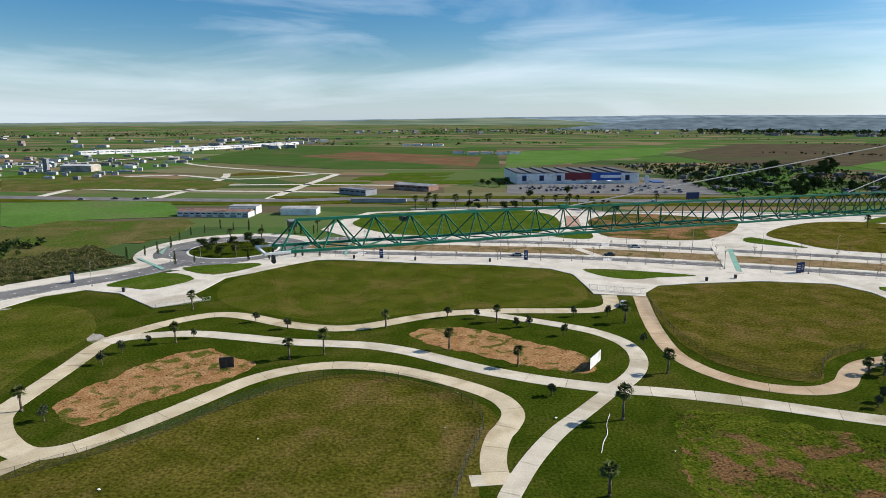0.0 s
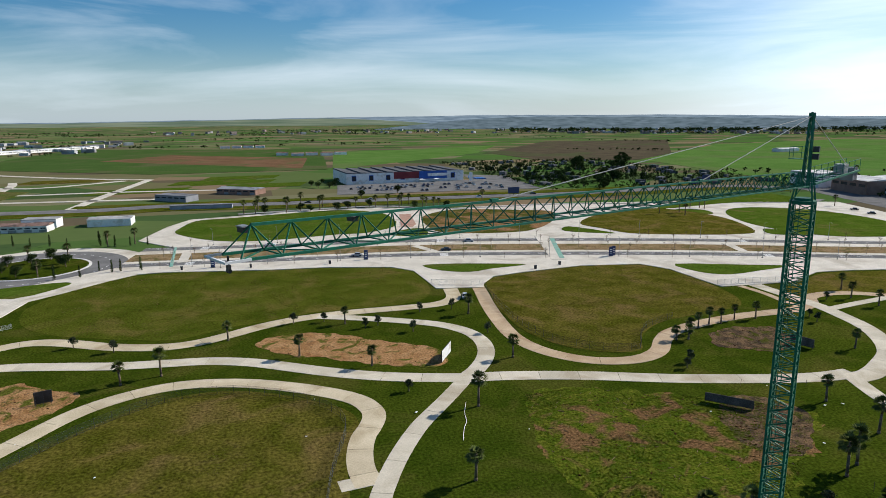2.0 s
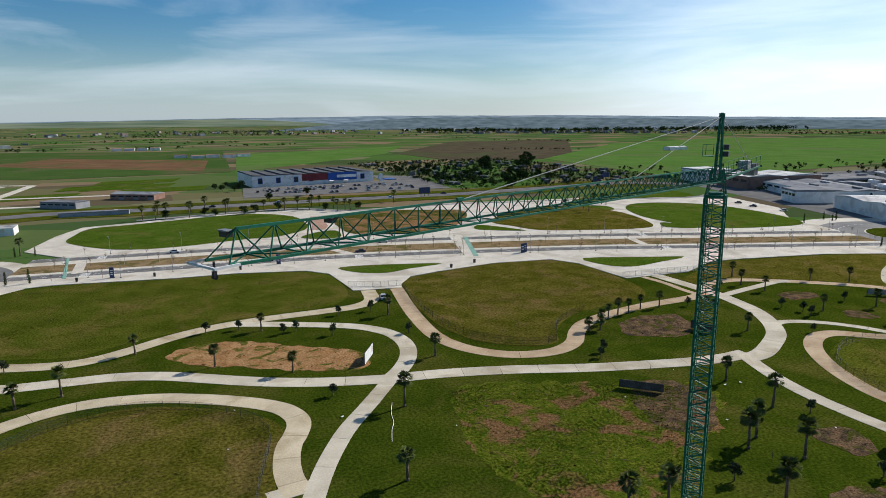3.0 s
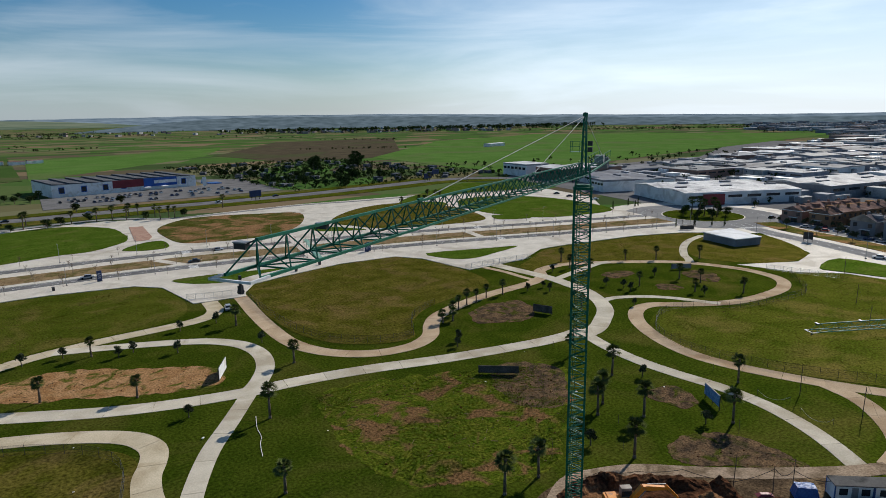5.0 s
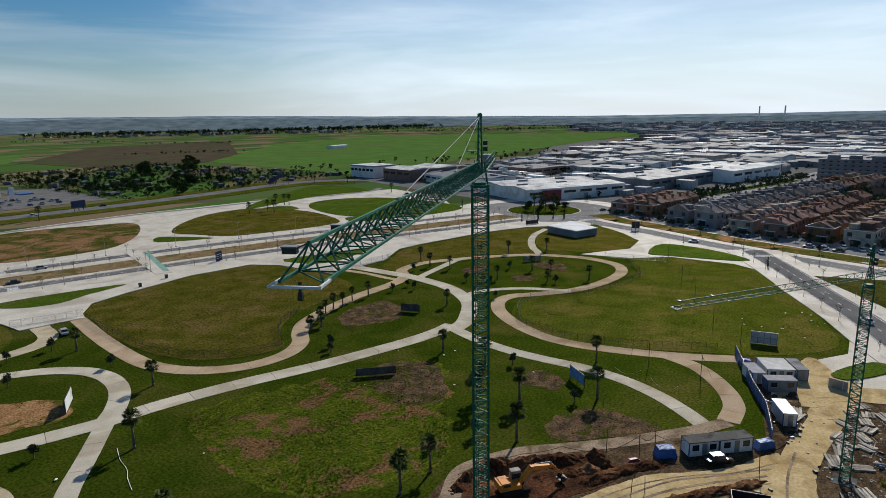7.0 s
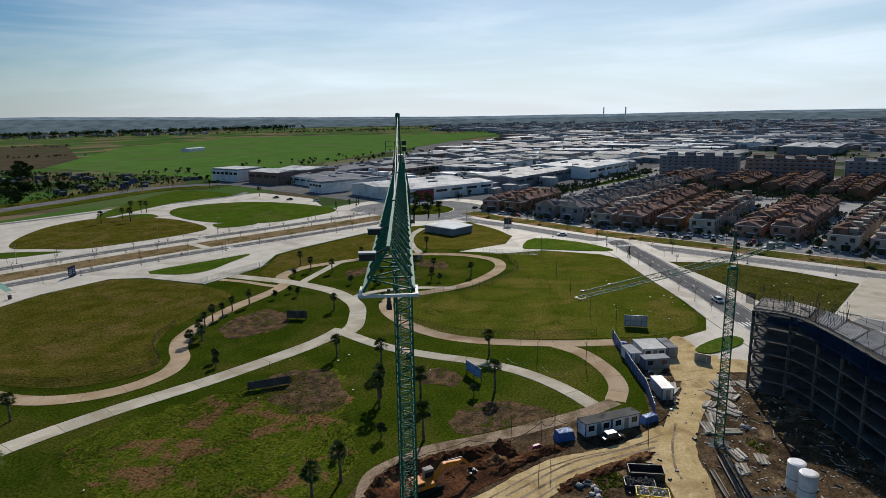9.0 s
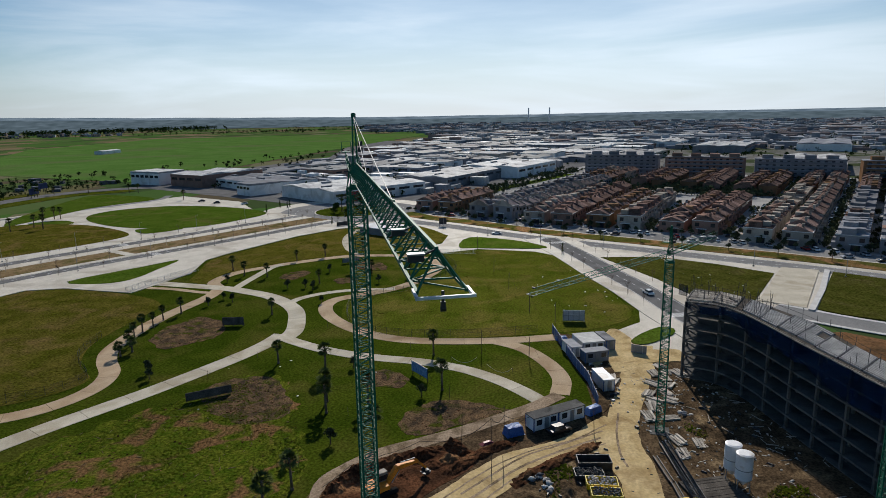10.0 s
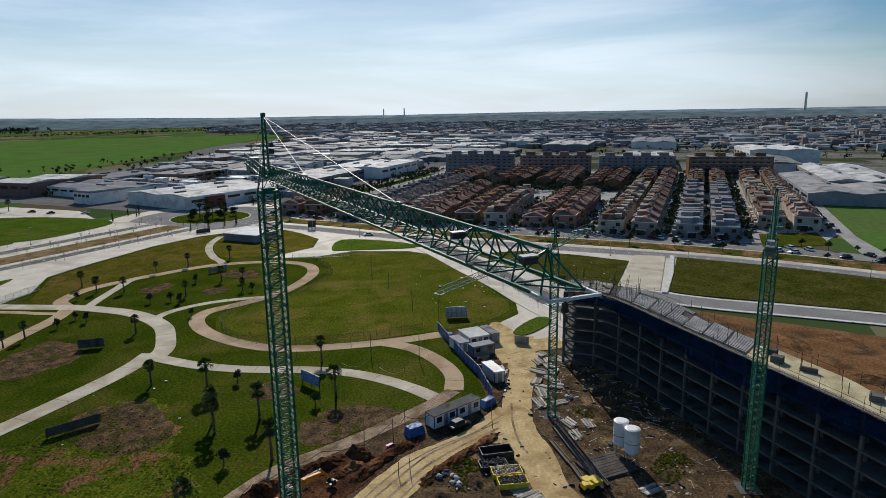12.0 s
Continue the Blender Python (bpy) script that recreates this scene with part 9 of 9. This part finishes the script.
def make_house(wall, roof, label, flat=False, w=8.4, d=10.5, h=6.2, end=False):
    e = root("terraced_house", (0, 0, 0), label, "terraced house", "terraced houses")
    part("wall", box(B(), (0, 0, -0.2), (w, d, h + 0.2)), M[wall], e)
    bm = B()
    if flat:
        box(bm, (0, 0, h), (w, d, 0.25))
        box(bm, (-w * 0.2, d * 0.12, h), (w * 0.5, d * 0.45, 2.4))
    else:
        for y0, y1, ym in ((-d / 2 - 0.3, d / 2 + 0.3, 0.0),):
            v = [bm.verts.new(c) for c in ((-w / 2, y0, h - 0.1), (w / 2, y0, h - 0.1), (-w / 2, ym, h + 2.3), (w / 2, ym, h + 2.3), (-w / 2, y1, h - 0.1), (w / 2, y1, h - 0.1))]
            for f in ((0, 1, 3, 2), (2, 3, 5, 4), (0, 2, 4), (1, 5, 3), (0, 4, 5, 1)):
                bm.faces.new([v[i] for i in f])
    part("roof", bm, M[roof], e)
    if roof == "house_slate":
        for x in (-w / 2, w / 2):
            bm = B()
            prof = ((-d / 2 - 0.35, h - 0.3), (d / 2 + 0.35, h - 0.3), (d / 2 + 0.35, h + 0.25), (0.0, h + 2.75), (-d / 2 - 0.35, h + 0.25))
            a, b = [bm.verts.new((x - 0.18, q, z)) for q, z in prof], [bm.verts.new((x + 0.18, q, z)) for q, z in prof]
            bm.faces.new(a[::-1])
            bm.faces.new(b)
            for k in range(5):
                bm.faces.new((a[k], a[(k + 1) % 5], b[(k + 1) % 5], b[k]))
            part("party_wall", bm, M["wall_pale"], e, "pale raised party wall")
    if not flat:
        part("chimney", box(B(), (w * 0.25, d * 0.15, h + 1.0), (0.9, 0.9, 2.1)), M[wall], e)
    for x in (-w * 0.25, w * 0.25):
        part("window", box(B(), (x, d / 2 + 0.03, h * 0.6), (1.5, 0.08, 1.4)), M["glass_dark"], e)
    part("stair_tower", box(B(), (w * 0.22, -d * 0.22, h - 0.2), (w * 0.4, d * 0.3, 2.3)), M[wall], e)
    part("porch", box(B(), (-w * 0.2, d / 2 + 0.7, 0), (w * 0.45, 1.4, 2.9)), M[wall], e)
    if end:
        # the end wall of a row shows its openings, a string course and a canopy
        for s in (-1, 1):
            for y in (-d * 0.3, d * 0.3):
                part("window", box(B(), (s * (w / 2 + 0.03), y, h * 0.58), (0.08, 1.7, 1.6)), M["glass_dark"], e)
            part("door", box(B(), (s * (w / 2 + 0.03), -d * 0.12, 0.0), (0.08, 3.0, 2.4)), M["glass_dark"], e)
            part("canopy", box(B(), (s * (w / 2 + 0.6), -d * 0.12, 2.6), (1.2, 4.2, 0.22)), M["wall_white"], e)
        part("string_course", box(B(), (0, 0, h - 0.25), (w + 0.3, d + 0.3, 0.3)), M["wall_white"], e)
    return e


HOUSES = [make_house("wall_ochre", "roof_tile", "ochre terraced house with a clay tile roof"), make_house("wall_pale", "roof_tile", "pale terraced house with a clay tile roof"), make_house("apartment", "house_slate", "grey-brown terraced house with a dark roof"), make_house("apartment", "roof_grey", "grey flat-roofed terraced house", True), make_house("brick", "roof_tile", "brick-red terraced house with a clay tile roof"), make_house("wall_pale", "roof_tile", "pale terraced house with roof terrace", True)]

HOUSES += [make_house("wall_ochre", "roof_tile", "ochre end house of a terrace with a canopied door", end=True), make_house("wall_pale", "roof_tile", "pale end house of a terrace with a canopied door", end=True), make_house("apartment", "house_slate", "grey-brown end house of a terrace with a dark roof", end=True), make_house("apartment", "roof_grey", "grey flat-roofed end house of a terrace", True, end=True), make_house("brick", "roof_tile", "brick-red end house of a terrace with a canopied door", end=True), make_house("wall_pale", "roof_tile", "pale end house of a terrace with roof terrace", True, end=True)]


def place_house(kind, m):
    ob = HOUSES[kind]
    if not ob.get("used"):
        ob["used"] = 1
        ob.matrix_basis = m
        return
    copy_thing(ob, m)


rh = random.Random(111)
far_rows = B()
ROW_MATS = ["wall_ochre", "wall_pale", "apartment", "brick", "roof_tile", "house_slate", "glass_dark"]


def far_house(kind, p, turn, k):
    """A house further down the row, joined with its neighbours."""
    wall, roof = ((0, 4), (1, 4), (2, 5), (2, 5), (3, 4), (1, 4))[kind]
    h = 6.2 * k
    box(far_rows, (p.x, p.y, -0.2), (8.4, 10.5, h + 0.2), turn, 1.0, wall)
    ca, sa = math.cos(radians(turn)), math.sin(radians(turn))
    at = lambda x, y: (p.x + x * ca - y * sa, p.y + x * sa + y * ca)
    if kind in (3, 5):
        box(far_rows, (*at(-1.5, 1.0), h), (4.2, 4.6, 2.3), turn, 1.0, 2 if kind == 3 else 1)
    else:
        v = [far_rows.verts.new((*at(x, y), z)) for x, y, z in ((-4.2, -5.5, h), (4.2, -5.5, h), (-4.2, 0, h + 2.2), (4.2, 0, h + 2.2), (-4.2, 5.5, h), (4.2, 5.5, h))]
        for f in ((0, 1, 3, 2), (2, 3, 5, 4), (0, 2, 4), (1, 5, 3), (0, 4, 5, 1)):
            far_rows.faces.new([v[i] for i in f]).material_index = roof
        if roof == 5:
            for y in (-3.9, -1.3, 1.3, 3.9):
                box(far_rows, (*at(4.2, y), h - 0.2), (0.36, 2.7, 0.55 + 2.3 * (1 - abs(y) / 5.2)), turn, 1.0, 1)
        box(far_rows, (*at(2.0, 1.5), h + 0.9), (0.9, 0.9, 2.1), turn, 1.0, wall)
        box(far_rows, (*at(-1.8, -2.6), h - 0.2), (3.2, 3.0, 2.4), turn, 1.0, wall)
    for s in (-1, 1):
        for x in (-2.1, 2.1):
            box(far_rows, (*at(x, s * 5.28), h * 0.58), (1.5, 0.1, 1.4), turn, 1.0, 6)


# blocks of back-to-back rows: front corner, direction, length, the two rows' kinds
ROWSET = (
    ((317.5, 134.6), (0.97, -0.2), 52, (4, 0)), ((301.5, 99.3), (0.965, -0.24), 250, (2, 2)), ((287.6, 68.2), (0.972, -0.19), 132, (1, 4)), ((282.8, 37.5), (0.972, -0.19), 104, (0, 5)), ((277.4, 5.5), (0.962, -0.27), 112, (4, 4)),
    ((261.2, -26.7), (0.955, -0.297), 290, (5, 1)), ((251.5, -57.3), (0.953, -0.303), 300, (3, 3)), ((270.4, -98.3), (0.95, -0.31), 262, (5, 1)),
    ((442.9, 20.7), (0.962, -0.22), 92, (4, 0)), ((432.5, -11.0), (0.962, -0.24), 96, (0, 4)), ((420.6, -42.1), (0.955, -0.28), 104, (4, 0)))
for (x0, y0), d, ln, kinds in ROWSET:
    n = int(ln / 8.5)
    dv = Vector((*d, 0)).normalized()
    sv = Vector((-dv.y, dv.x, 0))
    t = math.degrees(math.atan2(dv.y, dv.x))
    for side in (0, 1):
        for k in range(n):
            if k % 13 == 12:
                continue
            p = Vector((x0, y0, 0)) + dv * (4.3 + k * 8.5) - sv * (5.6 + side * 14.0)
            kk = kinds[side]
            if n > 26 and k > 17:
                kk = (kinds[side], 0, 1, 4)[(k // 4) % 4]
            elif rh.random() < 0.12:
                kk = (0, 1, 2, 5, 0, 1)[kk]
            if k < 7 and x0 < 400:
                place_house(kk + (6 if k == 0 else 0), pose(p.x, p.y, 0, 0, 0, t + 180 * side) @ Matrix.Diagonal((1.0, 1.0, rh.uniform(0.88, 1.12), 1.0)))
            else:
                far_house(kk, p, t + 180 * side, rh.uniform(0.88, 1.1))
tree_spots = []
for (x0, y0), d, ln, kinds in ROWSET:
    dv = Vector((*d, 0)).normalized()
    sv = Vector((-dv.y, dv.x, 0))
    for k in range(int(ln / 5.2)):
        for off in (3.4, -28.6):
            p = Vector((x0, y0, 0)) + dv * (3 + k * 5.2 + rh.uniform(-1, 1)) + sv * (off + rh.uniform(-0.5, 0.5))
            if rh.random() < 0.55:
                tree_spots.append((p.x, p.y, 0.0))
            if rh.random() < 0.5:
                q = p + sv * (2.8 if off > 0 else -2.8)
                far_car(q.x, q.y, math.degrees(math.atan2(dv.y, dv.x)), 0.05)
        if rh.random() < 0.45:
            p = Vector((x0, y0, 0)) + dv * (3 + k * 5.2) - sv * 12.6
            tree_spots.append((p.x, p.y, 0.0))
    for k in range(7):
        p = Vector((x0, y0, 0)) - dv * 6 - sv * (k * 4.2 - 1)
        sc = rh.uniform(0.55, 0.95)
        copy_thing(round_tree, pose(p.x, p.y, 0, 0, 0, rh.uniform(0, 360)) @ Matrix.Scale(sc, 4))
for _ in range(200):
    u, v = rh.uniform(400, 474), rh.uniform(-70, 46)
    tree_spots.append((u, v - (u - 440) * 0.25, 0.0))
for _ in range(150):
    u = rh.uniform(330, 590)
    tree_spots.append((u, 128 - (u - 330) * 0.215 + rh.choice((-9, -3, 4, 10)), 0.0))
garden = []
for _ in range(150):
    u, v = rh.uniform(404, 470), rh.uniform(-66, 42)
    garden.append((u, v - (u - 440) * 0.25, 0.0))
hedgerow("garden_trees", garden, M["leaf_olive"], "full green trees of a small park behind the houses", "trees", 134, 2.2, 3.8, 40)
hedgerow("street_trees", tree_spots, M["leaf_olive"], "dense dark street trees between the rows of houses", "trees", 133, 1.4, 2.6, 34)


tagged(link("far_house_rows", far_rows, [M[k] for k in ROW_MATS]), "long rows of terraced houses with clay and grey roofs", "terraced houses", kind="stuff")
tagged(link("far_parked_cars", far_cars, [M[k] for k in ("car_white", "car_silver", "car_black", "car_blue", "glass_dark")]), "many small parked cars in the distance", "cars", kind="stuff")


def flats(at, turn, L, wall, label):
    e = root("apartment_block", (*at, 0), label, "apartment block", "apartment blocks", turn)
    h = 15.5
    part("wall", box(B(), (0, 0, -0.3), (L, 14, h + 0.3)), M[wall], e)
    part("roof", box(B(), (0, 0, h), (L + 0.4, 14.4, 0.5)), M["roof_grey"], e)
    for k in range(4):
        part("roof_house", box(B(), ((k - 1.5) * L / 4.2, 0, h + 0.5), (L / 8, 6, 2.6)), M[wall], e)
    wm_ = None
    for lv in range(5):
        for k in range(12):
            for s in (-1,):
                if wm_ is None:
                    o = part("window", box(B(), (0, 0, 0), (2.0, 0.12, 1.5)), M["glass_dark"], e)
                    wm_ = o.data
                else:
                    o = shared("window", wm_, e)
                o.location = ((k - 5.5) * L / 12.5, s * 7.02, 1.2 + lv * 3.0)
        part("balcony", box(B(), (0, -7.4, 0.9 + lv * 3.0), (L * 0.94, 0.8, 0.9)), M["wall_slate"], e)
    return e


for at, L, wall, lab in (((565.0, 30.2), 62, "apartment", "grey five-storey apartment block"), ((539.1, -35.1), 60, "brick", "red-brown five-storey apartment block"), ((520.6, -99.3), 60, "apartment", "grey five-storey apartment block"), ((505.7, -168.3), 62, "wall_ochre", "ochre-brown five-storey apartment block")):
    flats(at, -90 - 8, L, wall, lab)

# roadside buildings of the west
shed("farm_building", (-126.0, 352.5), -6, 41, 9, 3.0, "wall_white", "roof_tile", "long low white farm building with a tiled roof", "farm building", "", 1.2, 12)
shed("kiosk_building", (-113.0, 364.0), -4, 16, 9, 4.2, "wall_white", "roof_light", "small white building by the road", "building", "", 0, 3)
shed("depot", (-80.4, 361.5), 0, 20.4, 12, 3.6, "white_metal", "roof_light", "low white depot shed with a pale roof", "depot", "", 0.6)
shed("roadhouse", (-19.0, 490.0), -31, 32, 14, 3.8, "brick", "roof_grey", "dark reddish roadside restaurant", "restaurant", "", 1.2, 6)
shed("petrol_station", (-60.0, 460.0), -36, 26, 12, 3.8, "wall_slate", "roof_grey", "dark petrol station with a flat canopy", "petrol station", "", 0, 5)
shed("bridge_parapet", (-40.2, 411.5), -3, 36, 4, 2.2, "wall_slate", "roof_grey", "dark concrete parapet beside the main road", "parapet")
shed("cement_works", (-382.4, 676.9), -4, 34, 18, 6, "wall_pale", "roof_light", "pale concrete works hall", "works hall", "", 1.5)
tw = root("works_tower", (-411.1, 664.4, 0), "tall grey concrete tower of the works", "tower")
part("shaft", box(B(), (0, 0, -0.2), (4.5, 4.5, 14)), M["wall_slate"], tw)
ry = random.Random(121)
units = [Vector((-568, 1001, 0)), Vector((-454, 1146, 0)), Vector((-327, 1433, 0))]
for k, q in enumerate(even_line(units, 26)[:-1]):
    t = 51.8 if k < 7 else 66
    shed("long_warehouse", (q.x + 8, q.y + 10), t, 25.6, ry.uniform(24, 34), ry.uniform(4, 5.5), "white_metal" if k % 4 else "wall_white", "white_metal" if k % 3 else "roof_light", "white industrial unit beside the fields", "industrial unit", "industrial units", 0.8, 3)
for k in range(22):
    x, y = ry.uniform(-640, -330), ry.uniform(640, 1050)
    shed("industrial_shed", (x, y), ry.uniform(-20, 20), ry.uniform(8, 18), ry.uniform(5, 9), ry.uniform(2.4, 3.6), ry.choice(("wall_white", "wall_pale", "wall_grey")), ry.choice(("roof_light", "roof_grey", "roof_tile")), "low pale industrial shed beside open plots", "shed", "sheds", 1.0)
for k in range(9):
    x, y = (-60 + 22 * k, 1000 + ry.uniform(-12, 20)) if k > 3 else (-70 + 22 * k, 1320)
    shed("farm_shed", (x, y), ry.uniform(-10, 10), 18, 10, 4, "wall_white", "roof_tile", "small white farm building in the fields", "farm building", "farm buildings", 1.2)
shed("farm_shed", (800, 830), 10, 46, 14, 5, "wall_white", "roof_light", "long white farm shed in the green field", "farm building", "farm buildings", 1.2)
# new streets laid out in the empty western plots
for line in ([(-281, 423), (-288, 495), (-286, 539), (-300, 600)], [(-197, 430), (-194, 504), (-203, 595), (-215, 640)], [(-118, 416), (-114, 493), (-103, 634)], [(-349, 503), (-281, 495), (-211, 484), (-60, 470)], [(-290, 539), (-191, 526), (-119, 529), (-30, 520)], [(-300, 612), (-256, 621), (-185, 580), (-123, 629)], [(-600, 690), (-513, 744), (-460, 817), (-421, 928), (-415, 976)], [(-415, 976), (-304, 779), (-163, 664), (-103, 634)], [(-440, 560), (-350, 590), (-256, 621)]):
    strip("street_new", curve_through(line, 4), -3.4, 3.4, 0.06, M["paving"], "pale unfinished street between empty grass plots", "street")
for k in range(14):
    x, y = ry.uniform(-420, 30), ry.uniform(450, 640)
    plate("plot_grass", [(x - 34, y - 20), (x + 30, y - 12), (x + 38, y + 22), (x - 28, y + 16)], 0.01, M[("meadow", "lawn_fresh", "meadow_dry", "lawn_fresh")[k % 4]], "empty grass building plot", "plot", smooth=0)

# far town, too many roofs to count
rt = random.Random(131)
tones = ([], [], [])
for _ in range(11000):
    a = radians(rt.uniform(-62, 24))
    r = 880 + 1950 * rt.random() ** 0.8
    x, y = 60 + r * math.cos(a), 60 + r * math.sin(a)
    if y > 90 + 0.38 * (x - 380) and x < 1900:
        continue
    s = rt.uniform(5, 11) * (1 + r / 4500)
    h = rt.uniform(3, 6) if rt.random() < 0.93 else rt.uniform(7, 13)
    if rt.random() < 0.05:
        s, h = s * 3, rt.uniform(6, 9)
    tones[rt.choice((0, 0, 1, 1, 2))].append((x, y, ground_z(x, y) - 1, s * rt.uniform(1, 2.6), s, h + 1, -13 + rt.choice((0, 90)) + rt.uniform(-8, 8)))
for lo, hi, r0, r1, n in ((44, 66, 2200, 2800, 160), (66, 100, 2300, 2800, 60), (118, 150, 1600, 2800, 40)):
    for _ in range(n):
        a, r = radians(rt.uniform(lo, hi)), rt.uniform(r0, r1)
        x, y = 60 + r * math.cos(a), 60 + r * math.sin(a)
        tones[rt.choice((0, 2))].append((x, y, ground_z(x, y) - 1, rt.uniform(8, 26), 10, rt.uniform(4, 10), rt.uniform(0, 90)))
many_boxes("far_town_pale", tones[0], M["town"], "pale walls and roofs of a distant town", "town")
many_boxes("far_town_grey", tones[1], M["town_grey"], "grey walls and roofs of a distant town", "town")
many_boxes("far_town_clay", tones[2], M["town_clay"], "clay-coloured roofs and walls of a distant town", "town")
tw_sp = [(60 + r * math.cos(a), 60 + r * math.sin(a)) for r, a in [(rt.uniform(700, 2800), radians(rt.uniform(-62, 24))) for _ in range(2200)]]
hedgerow("far_town_trees", [(x, y, ground_z(x, y)) for x, y in tw_sp if not (y > 90 + 0.38 * (x - 380) and x < 1700)], M["leaf"], "dark trees among the distant town", "trees", 132, 2, 5, 12)
for name, x, y, h, r in (("far_chimney", 2824, 502, 70, 3.2), ("far_chimney", 2838, 412, 70, 3.2), ("far_tower", 3103, -1421, 106, 6)):
    e = root(name, (x, y, ground_z(x, y)), "tall slim tower on the horizon", "tower", "far towers")
    # white stands in for the haze that pales these towers
    part("shaft", cylinder(B(), (0, 0, -2), r, h, 12, r * 0.8), M["white_metal"], e)

# small roofs, yards and clutter between the warehouses
re_ = random.Random(141)
for name, key, lab, n in (("estate_roofs_pale", "roof_light", "small pale roofs and annexes of the trading estate", 520), ("estate_roofs_white", "white_metal", "white roof sheets and vans of the trading estate", 240), ("estate_roofs_grey", "roof_grey", "small grey roofs and annexes of the trading estate", 480)):
    bm = B()
    for _ in range(n):
        u, v = re_.uniform(40, 900), re_.uniform(10, 500)
        if v > 205 + 0.36 * u:
            continue
        p = LOCAL @ Vector((u, v, 0))
        if any(math.hypot(p.x - a, p.y - b) < r for a, b, r in taken):
            continue
        s = re_.uniform(2.5, 11)
        box(bm, (p.x, p.y, -0.1), (s * re_.uniform(1, 2.4), s, re_.uniform(2.2, 6.5)), -12.7 + re_.choice((0, 90)) + re_.uniform(-3, 3))
    tagged(link(name, bm, M[key]), lab, "roofs", kind="stuff")
hedgerow("estate_trees", [(q.x, q.y, 0) for q in [LOCAL @ Vector((re_.uniform(20, 900), re_.uniform(5, 420), 0)) for _ in range(520)]], M["leaf"], "dark trees along the estate streets", "trees", 142, 1.6, 3.6, 22)
bm = B()
for _ in range(80):
    x, y = re_.uniform(210, 420), re_.uniform(440, 740)
    s = re_.uniform(2.5, 6)
    box(bm, (x, y, -0.1), (s * 1.6, s, re_.uniform(2, 3.4)), re_.uniform(0, 180), 0.92)
tagged(link("garden_huts", bm, M["roof_grey"]), "small grey huts among allotment gardens", "huts", kind="stuff")
bm = B()
for _ in range(130):
    u = re_.random()
    x, y = -640 + 330 * re_.random(), 560 + 330 * u
    s = re_.uniform(1.8, 5)
    box(bm, (x, y, -0.1), (s * re_.uniform(1, 3), s, re_.uniform(1.5, 3.6)), re_.uniform(-20, 20))
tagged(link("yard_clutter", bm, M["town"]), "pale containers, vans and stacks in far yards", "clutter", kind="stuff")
bm = B()
for _ in range(40):
    x, y = -760 + 480 * re_.random(), 1150 + 700 * re_.random()
    s = re_.uniform(4, 13)
    box(bm, (x, y, -0.1), (s * re_.uniform(1, 3), s, re_.uniform(3, 7)), re_.uniform(-20, 20))
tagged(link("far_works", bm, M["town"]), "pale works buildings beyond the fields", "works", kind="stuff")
